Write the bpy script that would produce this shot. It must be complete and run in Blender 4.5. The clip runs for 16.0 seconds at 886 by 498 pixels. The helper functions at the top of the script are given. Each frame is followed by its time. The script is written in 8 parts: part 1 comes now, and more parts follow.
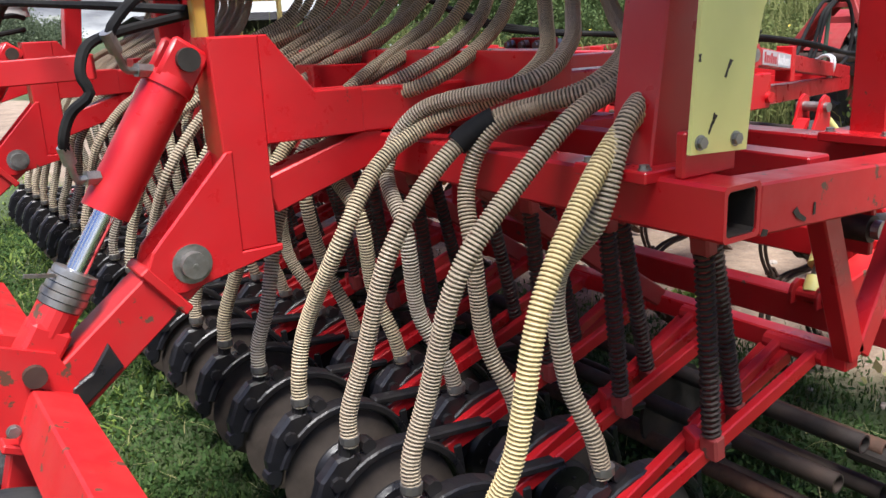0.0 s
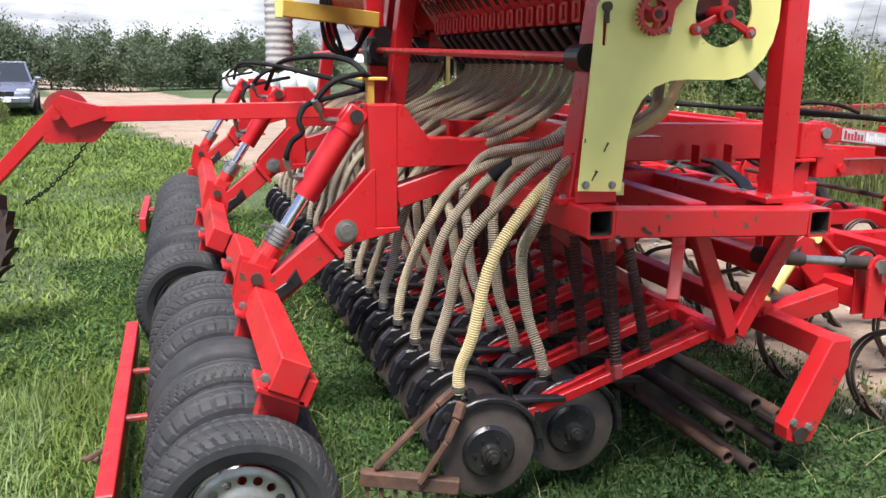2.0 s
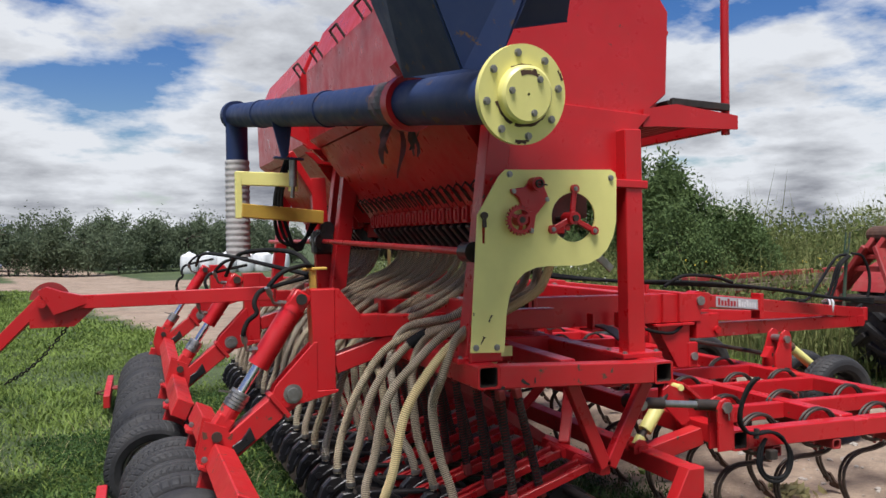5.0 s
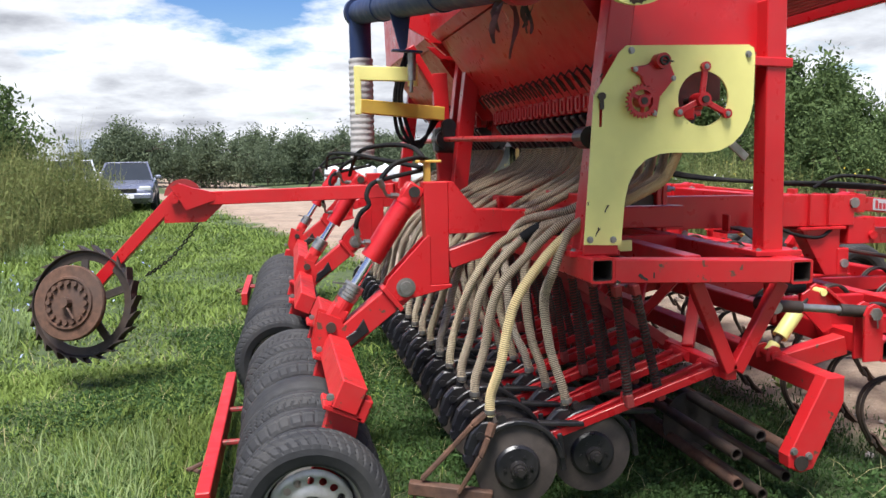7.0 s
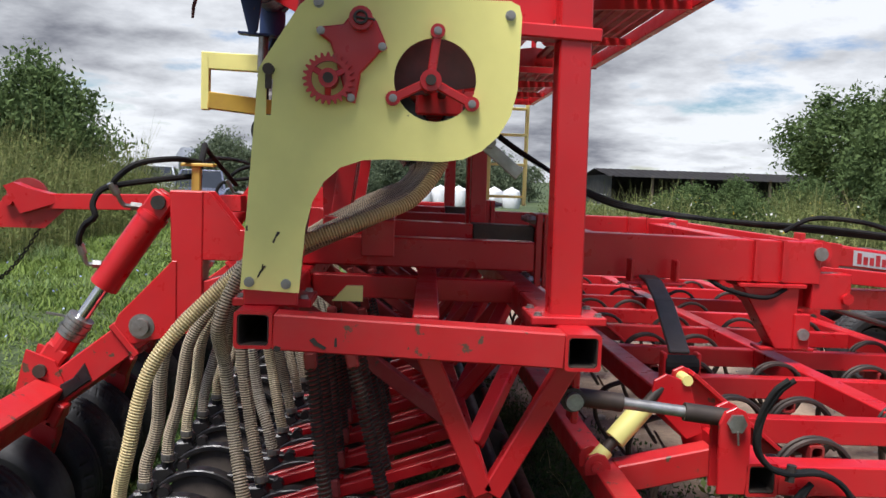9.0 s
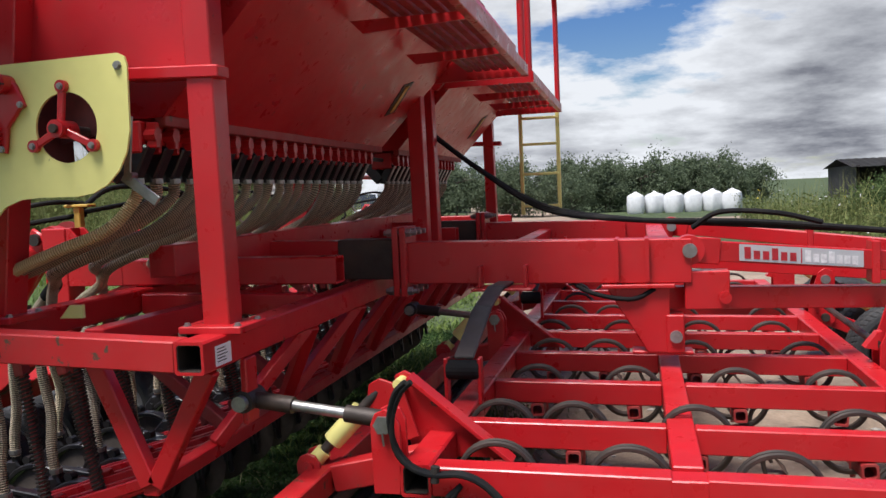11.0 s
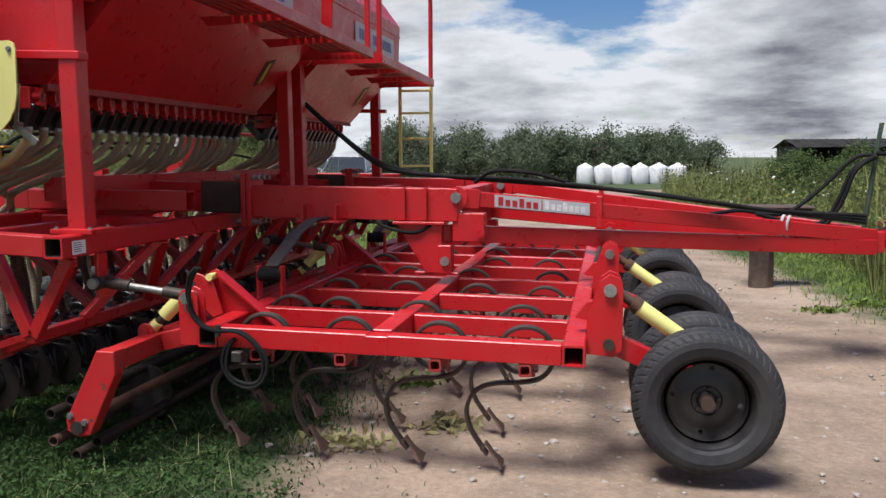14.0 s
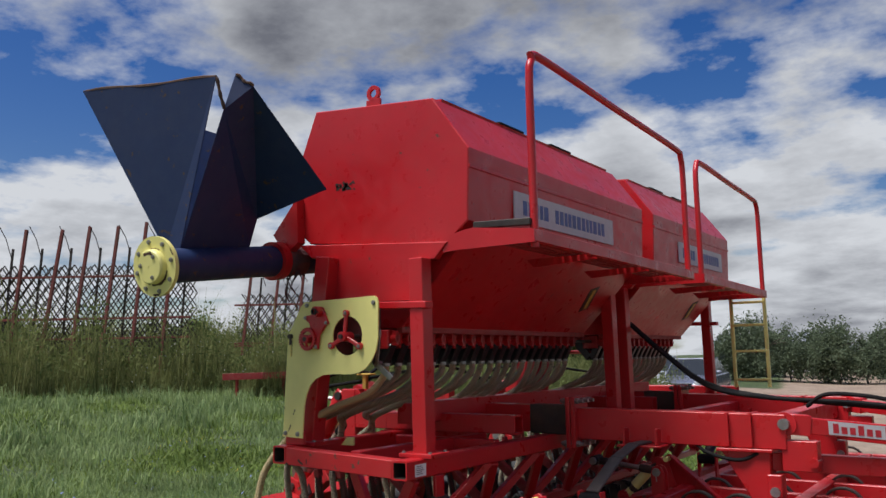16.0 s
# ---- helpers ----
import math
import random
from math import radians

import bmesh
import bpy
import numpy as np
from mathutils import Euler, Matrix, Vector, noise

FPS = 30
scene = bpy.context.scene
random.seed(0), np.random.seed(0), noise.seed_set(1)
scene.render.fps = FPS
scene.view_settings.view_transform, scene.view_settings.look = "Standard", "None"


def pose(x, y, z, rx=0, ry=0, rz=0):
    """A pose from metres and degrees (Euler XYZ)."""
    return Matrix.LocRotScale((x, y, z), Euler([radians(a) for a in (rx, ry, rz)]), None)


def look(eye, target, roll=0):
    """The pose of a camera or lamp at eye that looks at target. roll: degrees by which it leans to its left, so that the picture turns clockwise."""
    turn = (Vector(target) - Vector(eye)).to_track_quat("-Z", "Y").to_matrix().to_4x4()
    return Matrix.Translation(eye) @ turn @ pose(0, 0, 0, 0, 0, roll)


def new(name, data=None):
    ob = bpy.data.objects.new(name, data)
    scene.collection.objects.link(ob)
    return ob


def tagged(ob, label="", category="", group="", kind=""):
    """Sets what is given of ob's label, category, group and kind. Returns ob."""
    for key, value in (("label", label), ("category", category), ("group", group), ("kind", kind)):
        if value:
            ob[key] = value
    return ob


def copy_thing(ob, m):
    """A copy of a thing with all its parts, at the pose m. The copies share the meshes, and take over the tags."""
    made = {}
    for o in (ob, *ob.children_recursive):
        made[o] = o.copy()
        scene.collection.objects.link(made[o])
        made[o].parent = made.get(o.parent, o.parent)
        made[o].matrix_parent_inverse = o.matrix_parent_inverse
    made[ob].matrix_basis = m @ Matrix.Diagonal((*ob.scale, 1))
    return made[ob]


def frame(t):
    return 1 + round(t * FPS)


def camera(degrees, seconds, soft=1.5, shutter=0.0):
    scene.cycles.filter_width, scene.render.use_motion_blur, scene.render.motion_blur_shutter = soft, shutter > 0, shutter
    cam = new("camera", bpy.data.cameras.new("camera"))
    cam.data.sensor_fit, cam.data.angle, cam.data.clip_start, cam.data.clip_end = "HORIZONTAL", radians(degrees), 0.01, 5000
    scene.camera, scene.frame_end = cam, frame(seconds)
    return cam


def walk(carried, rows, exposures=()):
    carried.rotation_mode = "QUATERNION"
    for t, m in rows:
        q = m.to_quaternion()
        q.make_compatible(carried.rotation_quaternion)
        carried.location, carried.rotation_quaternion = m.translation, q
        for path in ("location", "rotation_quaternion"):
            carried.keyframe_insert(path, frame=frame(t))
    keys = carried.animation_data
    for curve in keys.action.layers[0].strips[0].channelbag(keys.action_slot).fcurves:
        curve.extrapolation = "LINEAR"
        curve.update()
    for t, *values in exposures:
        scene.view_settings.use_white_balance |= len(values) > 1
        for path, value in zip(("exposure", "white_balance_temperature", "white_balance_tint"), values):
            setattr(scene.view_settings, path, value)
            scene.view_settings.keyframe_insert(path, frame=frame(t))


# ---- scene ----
cam = camera(56.1, 16.0)
PATH = [
    (0, (-0.063, 0.223, 1.5), (1.022, 1.817, 0.97), -2.6),
    (0.5, (-0.062, -0.123, 1.48), (0.508, 1.647, 0.744), -1.7),
    (1, (-0.218, -0.455, 1.483), (0.291, 1.363, 0.822), 2.0),
    (1.5, (-0.156, -0.806, 1.639), (0.362, 1.041, 1.075), 0.8),
    (2, (-0.151, -1.153, 1.653), (0.454, 0.702, 1.213), 0.5),
    (2.5, (-0.27, -1.403, 1.7), (0.54, 0.371, 1.257), 1.2),
    (3, (-0.319, -1.576, 1.711), (0.528, 0.2, 1.354), -0.3),
    (3.5, (-0.23, -1.825, 1.733), (0.522, 0.024, 1.601), -1.5),
    (3.7, (-0.257, -1.892, 1.797), (0.505, -0.044, 1.751), -1.7),
    (5.8, (-0.241, -1.911, 1.665), (0.396, -0.015, 1.636), 0.1),
    (6, (-0.231, -1.89, 1.651), (0.368, 0.014, 1.526), 0.5),
    (6.5, (-0.221, -1.865, 1.619), (0.28, 0.057, 1.383), 0.7),
    (7, (-0.095, -1.791, 1.614), (0.293, 0.158, 1.388), -1.0),
    (7.5, (0.152, -1.481, 1.574), (0.456, 0.488, 1.394), -0.4),
    (8, (0.494, -1.313, 1.566), (0.688, 0.67, 1.399), -0.2),
    (8.5, (0.931, -1.205, 1.605), (1.042, 0.784, 1.424), 0.9),
    (9, (1.378, -0.98, 1.566), (1.5, 1.009, 1.395), 2.0),
    (9.5, (1.78, -0.925, 1.545), (1.863, 1.066, 1.368), -1.6),
    (9.7, (2.015, -0.935, 1.555), (2.047, 1.055, 1.363), -1.9),
    (11.8, (3.335, -1.203, 1.577), (2.651, 0.676, 1.543), -0.1),
    (12, (3.379, -1.349, 1.58), (2.67, 0.521, 1.574), 1.3),
    (12.5, (3.569, -1.552, 1.587), (2.761, 0.278, 1.57), 2.3),
    (13, (3.913, -1.64, 1.561), (3.133, 0.2, 1.487), 0.2),
    (13.5, (4.055, -1.822, 1.536), (3.568, 0.112, 1.39), -0.6),
    (14, (4.094, -2.016, 1.515), (3.708, -0.066, 1.295), -0.2),
    (14.5, (4.176, -2.078, 1.525), (3.553, -0.185, 1.355), -0.8),
    (15, (4.288, -2.11, 1.577), (3.362, -0.338, 1.564), -1.0),
    (15.5, (4.32, -2.186, 1.64), (3.265, -0.496, 1.822), -0.8),
    (16, (4.346, -2.214, 1.669), (3.225, -0.579, 1.933), -1.2),
]
EXPOSURES = [(0.0, 1.3), (1.5, 1.55), (2.2, 1.32), (3.5, 1.08), (5.8, 0.45), (6.5, 1.15), (7.0, 1.2), (7.5, 1.02), (8.5, 0.98), (9.5, 0.72), (12.0, 0.7), (14.0, 0.62), (14.5, 0.66), (15.5, 0.75), (16.0, 0.3)]
walk(cam, [(t, look(eye, target, roll)) for t, eye, target, roll in PATH], EXPOSURES)

# ---------------------------------------------------------------- sky and sun
SUN_AZ, SUN_EL = 212.0, 67.0
CLOUD_SHIFT = (1.7, 0.6, 2.2)
world = bpy.data.worlds.new("sky")
scene.world = world
world.use_nodes = True
wt = world.node_tree
wt.nodes.clear()


def wnode(kind, **inputs):
    n = wt.nodes.new(kind)
    for k, v in inputs.items():
        n.inputs[k].default_value = v
    return n


def wmath(op, a, b=None):
    n = wt.nodes.new("ShaderNodeMath")
    n.operation = op
    for i, v in enumerate((a, b)):
        if v is None:
            continue
        if isinstance(v, (int, float)):
            n.inputs[i].default_value = v
        else:
            wt.links.new(v, n.inputs[i])
    return n.outputs[0]


sky = wt.nodes.new("ShaderNodeTexSky")
sky.sky_type = "NISHITA"
sky.sun_disc = False
sky.sun_elevation = radians(SUN_EL)
sky.sun_rotation = radians(SUN_AZ)
coord = wt.nodes.new("ShaderNodeTexCoord")
sep = wt.nodes.new("ShaderNodeSeparateXYZ")
wt.links.new(coord.outputs["Generated"], sep.inputs[0])
# the cloud deck is a flat layer overhead, so it draws out into streaks towards the horizon
rise = wmath("ADD", wmath("MAXIMUM", sep.outputs[2], 0.0), 0.21)
deck = wt.nodes.new("ShaderNodeCombineXYZ")
wt.links.new(wmath("DIVIDE", sep.outputs[0], rise), deck.inputs[0])
wt.links.new(wmath("DIVIDE", sep.outputs[1], rise), deck.inputs[1])
flat = wt.nodes.new("ShaderNodeMapping")
flat.inputs["Location"].default_value = CLOUD_SHIFT
wt.links.new(deck.outputs[0], flat.inputs["Vector"])
nearer = wt.nodes.new("ShaderNodeMapping")
nearer.inputs["Scale"].default_value = (0.90, 0.90, 1.0)
wt.links.new(deck.outputs[0], nearer.inputs["Vector"])
above = wt.nodes.new("ShaderNodeVectorMath")
above.operation = "ADD"
above.inputs[1].default_value = CLOUD_SHIFT
wt.links.new(nearer.outputs[0], above.inputs[0])


def cloud_noise(vector):
    n = wnode("ShaderNodeTexNoise", Scale=1.55, Detail=10.0, Roughness=0.55)
    n.inputs["Lacunarity"].default_value = 2.1
    wt.links.new(vector, n.inputs["Vector"])
    return n.outputs["Fac"]


here, higher = cloud_noise(flat.outputs[0]), cloud_noise(above.outputs[0])
# the clouds close up towards the horizon
low = wmath("MULTIPLY", wmath("SUBTRACT", 0.33, sep.outputs[2]), 0.38)
thick = wmath("ADD", here, low)
mask = wt.nodes.new("ShaderNodeValToRGB")
mask.color_ramp.elements[0].position, mask.color_ramp.elements[1].position = 0.43, 0.53
wt.links.new(thick, mask.inputs[0])
# bright tops and thin edges, grey bases
lift = wmath("MULTIPLY", wmath("SUBTRACT", here, higher), 2.6)
body = wmath("MULTIPLY", wmath("SUBTRACT", here, 0.47), 4.2)
tone = wmath("SUBTRACT", wmath("ADD", lift, 0.74), body)
grey = wt.nodes.new("ShaderNodeValToRGB")
grey.color_ramp.elements[0].position, grey.color_ramp.elements[1].position = 0.0, 0.82
grey.color_ramp.elements[0].color = (0.125, 0.132, 0.158, 1)
grey.color_ramp.elements[1].color = (0.52, 0.54, 0.575, 1)
wt.links.new(tone, grey.inputs[0])
skyscale = wt.nodes.new("ShaderNodeVectorMath")
skyscale.operation = "SCALE"
skyscale.inputs["Scale"].default_value = 0.068
vivid = wnode("ShaderNodeHueSaturation", Hue=0.518, Saturation=1.5)
wt.links.new(sky.outputs[0], vivid.inputs["Color"])
wt.links.new(vivid.outputs[0], skyscale.inputs[0])
mixsky = wt.nodes.new("ShaderNodeMix")
mixsky.data_type = "RGBA"
wt.links.new(mask.outputs[0], mixsky.inputs["Factor"])
wt.links.new(skyscale.outputs[0], mixsky.inputs["A"])
wt.links.new(grey.outputs[0], mixsky.inputs["B"])
back = wnode("ShaderNodeBackground", Strength=1.0)
wt.links.new(mixsky.outputs["Result"], back.inputs["Color"])
wout = wt.nodes.new("ShaderNodeOutputWorld")
wt.links.new(back.outputs[0], wout.inputs[0])

sun_data = bpy.data.lights.new("sun", "SUN")
sun_data.energy = 3.9
sun_data.angle = radians(24)
sun_data.color = (1.0, 0.985, 0.975)
sun = new("sun", sun_data)
# the sun stands behind thin cloud, high over the near end of the machine
SUN_FROM = Vector((math.sin(radians(SUN_AZ)) * math.cos(radians(SUN_EL)), math.cos(radians(SUN_AZ)) * math.cos(radians(SUN_EL)), math.sin(radians(SUN_EL))))
sun.rotation_euler = SUN_FROM.to_track_quat("Z", "Y").to_euler()

# ---------------------------------------------------------------- materials


class Mat:
    """A small wrapper round a node material."""

    def __init__(self, name):
        self.m = bpy.data.materials.new(name)
        self.m.use_nodes = True
        self.t = self.m.node_tree
        self.b = self.t.nodes["Principled BSDF"]

    def node(self, kind, **inputs):
        n = self.t.nodes.new(kind)
        for k, v in inputs.items():
            n.inputs[k].default_value = v
        return n

    def link(self, a, b):
        self.t.links.new(a, b)

    def noise(self, scale, detail=5.0, rough=0.6, vec=None):
        n = self.node("ShaderNodeTexNoise", Scale=scale, Detail=detail, Roughness=rough)
        if vec is None:
            c = self.t.nodes.new("ShaderNodeTexCoord")
            vec = c.outputs["Object"]
        self.link(vec, n.inputs["Vector"])
        return n.outputs["Fac"]

    def ramp(self, fac, stops):
        r = self.t.nodes.new("ShaderNodeValToRGB")
        e = r.color_ramp.elements
        while len(e) < len(stops):
            e.new(0.5)
        for el, (p, c) in zip(e, stops):
            el.position = p
            el.color = (*c, 1) if not isinstance(c, (int, float)) else (c, c, c, 1)
        self.link(fac, r.inputs[0])
        return r.outputs[0]

    def mix(self, fac, a, b, kind="MIX"):
        n = self.t.nodes.new("ShaderNodeMix")
        n.data_type = "RGBA"
        n.blend_type = kind
        for key, v in (("Factor", fac), ("A", a), ("B", b)):
            if isinstance(v, (int, float)):
                n.inputs[key].default_value = v
            elif isinstance(v, tuple):
                n.inputs[key].default_value = (*v, 1)
            else:
                self.link(v, n.inputs[key])
        return n.outputs["Result"]

    def math(self, op, a, b=None, c=None):
        n = self.t.nodes.new("ShaderNodeMath")
        n.operation = op
        for i, v in enumerate((a, b, c)):
            if v is None:
                continue
            if isinstance(v, (int, float)):
                n.inputs[i].default_value = v
            else:
                self.link(v, n.inputs[i])
        return n.outputs[0]

    def bump(self, height, strength=0.3, distance=0.01):
        n = self.node("ShaderNodeBump", Strength=strength, Distance=distance)
        self.link(height, n.inputs["Height"])
        self.link(n.outputs[0], self.b.inputs["Normal"])

    def set(self, color=None, rough=None, metal=None):
        for key, v in (("Base Color", color), ("Roughness", rough), ("Metallic", metal)):
            if v is None:
                continue
            if isinstance(v, tuple):
                self.b.inputs[key].default_value = (*v, 1)
            elif isinstance(v, (int, float)):
                self.b.inputs[key].default_value = v
            else:
                self.link(v, self.b.inputs[key])
        return self.m


def paint(name, color, worn=(0.10, 0.05, 0.03), wear=0.70, rough=0.35, dust=(0.30, 0.11, 0.085), dusty=0.35):
    """Sprayed metal: slight fading, dust in broad patches, chips down to dark steel."""
    m = Mat(name)
    fade = m.noise(2.3, 4)
    tone = m.mix(m.ramp(fade, [(0.3, 0.0), (0.75, 1.0)]), tuple(c * 0.86 for c in color), tuple(min(1, c * 1.08 + 0.004) for c in color))
    film = m.ramp(m.noise(7.0, 8, 0.7), [(0.45, 0.0), (0.80, dusty)])
    tone = m.mix(film, tone, dust)
    chips = m.ramp(m.noise(16.0, 6, 0.65), [(wear, 0.0), (wear + 0.02, 1.0)])
    tone = m.mix(chips, tone, worn)
    r = m.ramp(m.noise(11.0, 6), [(0.3, rough - 0.08), (0.8, rough + 0.22)])
    m.bump(m.noise(38.0, 3), 0.06, 0.004)
    m.b.inputs["Specular IOR Level"].default_value = 0.5
    return m.set(tone, r)


def plain(name, color, rough=0.6, metal=0.0, grain=30.0, amount=0.35, bump=0.15, var=None):
    m = Mat(name)
    dark = tuple(c * (1 - amount) for c in color)
    light = tuple(min(1.0, c * (1 + amount * 0.5)) for c in color)
    tone = m.mix(m.ramp(m.noise(grain, 6, 0.65), [(0.3, 0.0), (0.72, 1.0)]), dark, light)
    if var:
        tone = m.mix(m.ramp(m.noise(grain * 0.16, 4), [(0.42, 0.0), (0.68, 0.85)]), tone, var)
    r = m.ramp(m.noise(grain * 0.6, 4), [(0.2, max(0.05, rough - 0.12)), (0.8, min(1, rough + 0.12))])
    m.bump(m.noise(grain * 2.2, 4), bump, 0.004)
    return m.set(tone, r, metal)


RED = paint("red_paint", (0.49, 0.009, 0.014), wear=0.68, rough=0.31, dust=(0.27, 0.07, 0.055), dusty=0.16)
RED_WORN = paint("worn_red_paint", (0.48, 0.010, 0.013), wear=0.62, rough=0.45, dust=(0.27, 0.08, 0.06), dusty=0.25)
RED_DULL = paint("faded_dark_red_paint", (0.28, 0.018, 0.018), wear=0.64, rough=0.55, dusty=0.5)
RED_RECESS = plain("dark_recess_red", (0.075, 0.010, 0.010), 0.5, 0.0, 16, 0.5, 0.2, (0.025, 0.016, 0.014))
RED_OLD = plain("old_brownish_red_paint", (0.24, 0.060, 0.050), 0.8, 0.0, 6, 0.4, 0.3, (0.15, 0.060, 0.045))
YELLOW = paint("pale_yellow_paint", (0.84, 0.77, 0.26), worn=(0.06, 0.045, 0.02), wear=0.74, rough=0.4, dust=(0.5, 0.42, 0.2), dusty=0.12)
YELLOW_DEEP = paint("ochre_yellow_paint", (0.62, 0.40, 0.07), wear=0.70, rough=0.45)
BLUE = paint("blue_paint", (0.006, 0.023, 0.088), worn=(0.09, 0.05, 0.03), wear=0.63, rough=0.55, dust=(0.05, 0.055, 0.10), dusty=0.3)
BLACK = plain("black_paint", (0.011, 0.011, 0.014), 0.34, 0.0, 26, 0.4, 0.3, (0.035, 0.030, 0.026))
RUBBER = plain("black_rubber", (0.011, 0.011, 0.012), 0.80, 0.0, 40, 0.3, 0.2, (0.024, 0.023, 0.021))
HOSE_POST = paint("dark_green_paint", (0.02, 0.06, 0.035), wear=0.62, rough=0.5)
TYRE = plain("weathered_tyre_rubber", (0.019, 0.019, 0.021), 0.72, 0.0, 30, 0.35, 0.35, (0.040, 0.038, 0.036))
STEEL = plain("galvanised_steel", (0.42, 0.42, 0.41), 0.42, 0.85, 40, 0.3, 0.2, (0.22, 0.19, 0.16))
CHROME = plain("chromed_rod", (0.75, 0.75, 0.76), 0.14, 1.0, 40, 0.08, 0.02)
RIM = plain("grey_wheel_steel", (0.46, 0.46, 0.44), 0.36, 0.6, 22, 0.25, 0.15, (0.20, 0.17, 0.14))
RIM_BLACK = plain("black_wheel_steel", (0.012, 0.012, 0.014), 0.40, 0.1, 22, 0.25, 0.15, (0.040, 0.036, 0.032))
RUST = plain("rusty_steel", (0.13, 0.065, 0.040), 0.78, 0.2, 24, 0.5, 0.5, (0.075, 0.050, 0.040))
DISC = plain("worn_disc_steel", (0.085, 0.066, 0.054), 0.7, 0.15, 18, 0.40, 0.25, (0.045, 0.035, 0.029))
DARK_METAL = plain("dark_oily_steel", (0.045, 0.038, 0.034), 0.55, 0.4, 20, 0.4, 0.35, (0.085, 0.055, 0.040))
SPRING = plain("rusty_spring_steel", (0.060, 0.040, 0.032), 0.6, 0.4, 26, 0.4, 0.3)
STRAP = plain("dark_leaf_spring", (0.050, 0.048, 0.046), 0.6, 0.0, 18, 0.35, 0.2, (0.10, 0.08, 0.065))
WHITE_BAG = plain("white_woven_plastic", (0.72, 0.73, 0.74), 0.6, 0.0, 5, 0.14, 0.4)
SILVER = plain("silver_sticker", (0.50, 0.51, 0.52), 0.45, 0.0, 20, 0.12, 0.02)
BARS_RED = plain("sticker_red", (0.45, 0.02, 0.03), 0.5)
BARS_WHITE = plain("sticker_white", (0.80, 0.80, 0.80), 0.5)
BARS_BLUE = plain("sticker_blue", (0.08, 0.13, 0.32), 0.5)
PAPER = plain("white_paper_label", (0.78, 0.78, 0.78), 0.55, 0.0, 30, 0.08, 0.02)
WOOD = plain("weathered_wood", (0.17, 0.12, 0.085), 0.85, 0.0, 12, 0.5, 0.6, (0.28, 0.22, 0.17))
STUMP = plain("dark_cracked_wood", (0.075, 0.050, 0.038), 0.9, 0.0, 14, 0.55, 0.9, (0.14, 0.10, 0.075))
CANVAS = plain("torn_dark_canvas", (0.075, 0.075, 0.080), 0.9, 0.0, 18, 0.4, 0.5, (0.30, 0.06, 0.06))
DUCT = plain("grey_duct_hose", (0.42, 0.40, 0.38), 0.75, 0.0, 14, 0.22, 0.3)
BARK = plain("bark", (0.11, 0.085, 0.065), 0.9, 0.0, 9, 0.5, 0.7)
ROOF = plain("grey_sheet_roof", (0.42, 0.45, 0.49), 0.5, 0.2, 3, 0.2, 0.1)
BARN_WALL = plain("dark_barn_boards", (0.050, 0.046, 0.044), 0.9, 0.0, 3, 0.4, 0.3)
PALE_WALL = plain("pale_shed_wall", (0.55, 0.56, 0.57), 0.8, 0.0, 2, 0.15, 0.2)
CAR_PAINT = plain("silver_blue_car_paint", (0.22, 0.235, 0.30), 0.25, 0.5, 3, 0.06, 0.01)
CAR_WHITE = plain("pale_car_paint", (0.62, 0.65, 0.68), 0.25, 0.2, 3, 0.06, 0.01)
CAR_GLASS = plain("dark_car_glass", (0.03, 0.035, 0.04), 0.06, 0.0, 3, 0.1, 0.0)
LAMP_GLASS = plain("headlamp_glass", (0.7, 0.72, 0.74), 0.1, 0.3, 5, 0.1, 0.0)


def hose_material(name, stops, dirty=(0.17, 0.125, 0.08)):
    """Ribbed seed tube: cream to tan by the piece, with dirt in patches."""
    m = Mat(name)
    info = m.t.nodes.new("ShaderNodeObjectInfo")
    tone = m.ramp(info.outputs["Random"], stops)
    dirt = m.ramp(m.noise(9.0, 6, 0.7), [(0.45, 0.0), (0.80, 0.55)])
    tone = m.mix(dirt, tone, dirty)
    # the runs under the hopper, from x 0.95 on, are browner
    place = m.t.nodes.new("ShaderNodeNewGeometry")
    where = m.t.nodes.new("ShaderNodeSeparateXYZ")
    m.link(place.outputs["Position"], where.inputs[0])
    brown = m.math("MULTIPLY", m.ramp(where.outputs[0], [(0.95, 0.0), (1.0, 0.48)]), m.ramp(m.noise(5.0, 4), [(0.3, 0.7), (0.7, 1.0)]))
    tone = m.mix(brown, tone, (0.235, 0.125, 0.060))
    m.bump(m.noise(120, 3), 0.1, 0.002)
    return m.set(tone, 0.5)


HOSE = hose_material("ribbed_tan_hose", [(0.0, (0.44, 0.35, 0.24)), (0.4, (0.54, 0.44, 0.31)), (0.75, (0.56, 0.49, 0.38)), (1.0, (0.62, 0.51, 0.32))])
HOSE_YELLOW = hose_material("ribbed_yellow_hose", [(0.0, (0.72, 0.58, 0.30)), (1.0, (0.76, 0.61, 0.32))], (0.58, 0.44, 0.22))
# darker tones for the groove faces, which paint in the shade between ribs
HOSE_GROOVE = plain("hose_groove_shade", (0.125, 0.095, 0.064), 0.85, 0.0, 30, 0.4, 0.1, (0.20, 0.155, 0.105))
HOSE_GROOVE_YELLOW = plain("yellow_hose_groove_shade", (0.40, 0.29, 0.13), 0.85, 0.0, 30, 0.3, 0.1, (0.30, 0.21, 0.10))


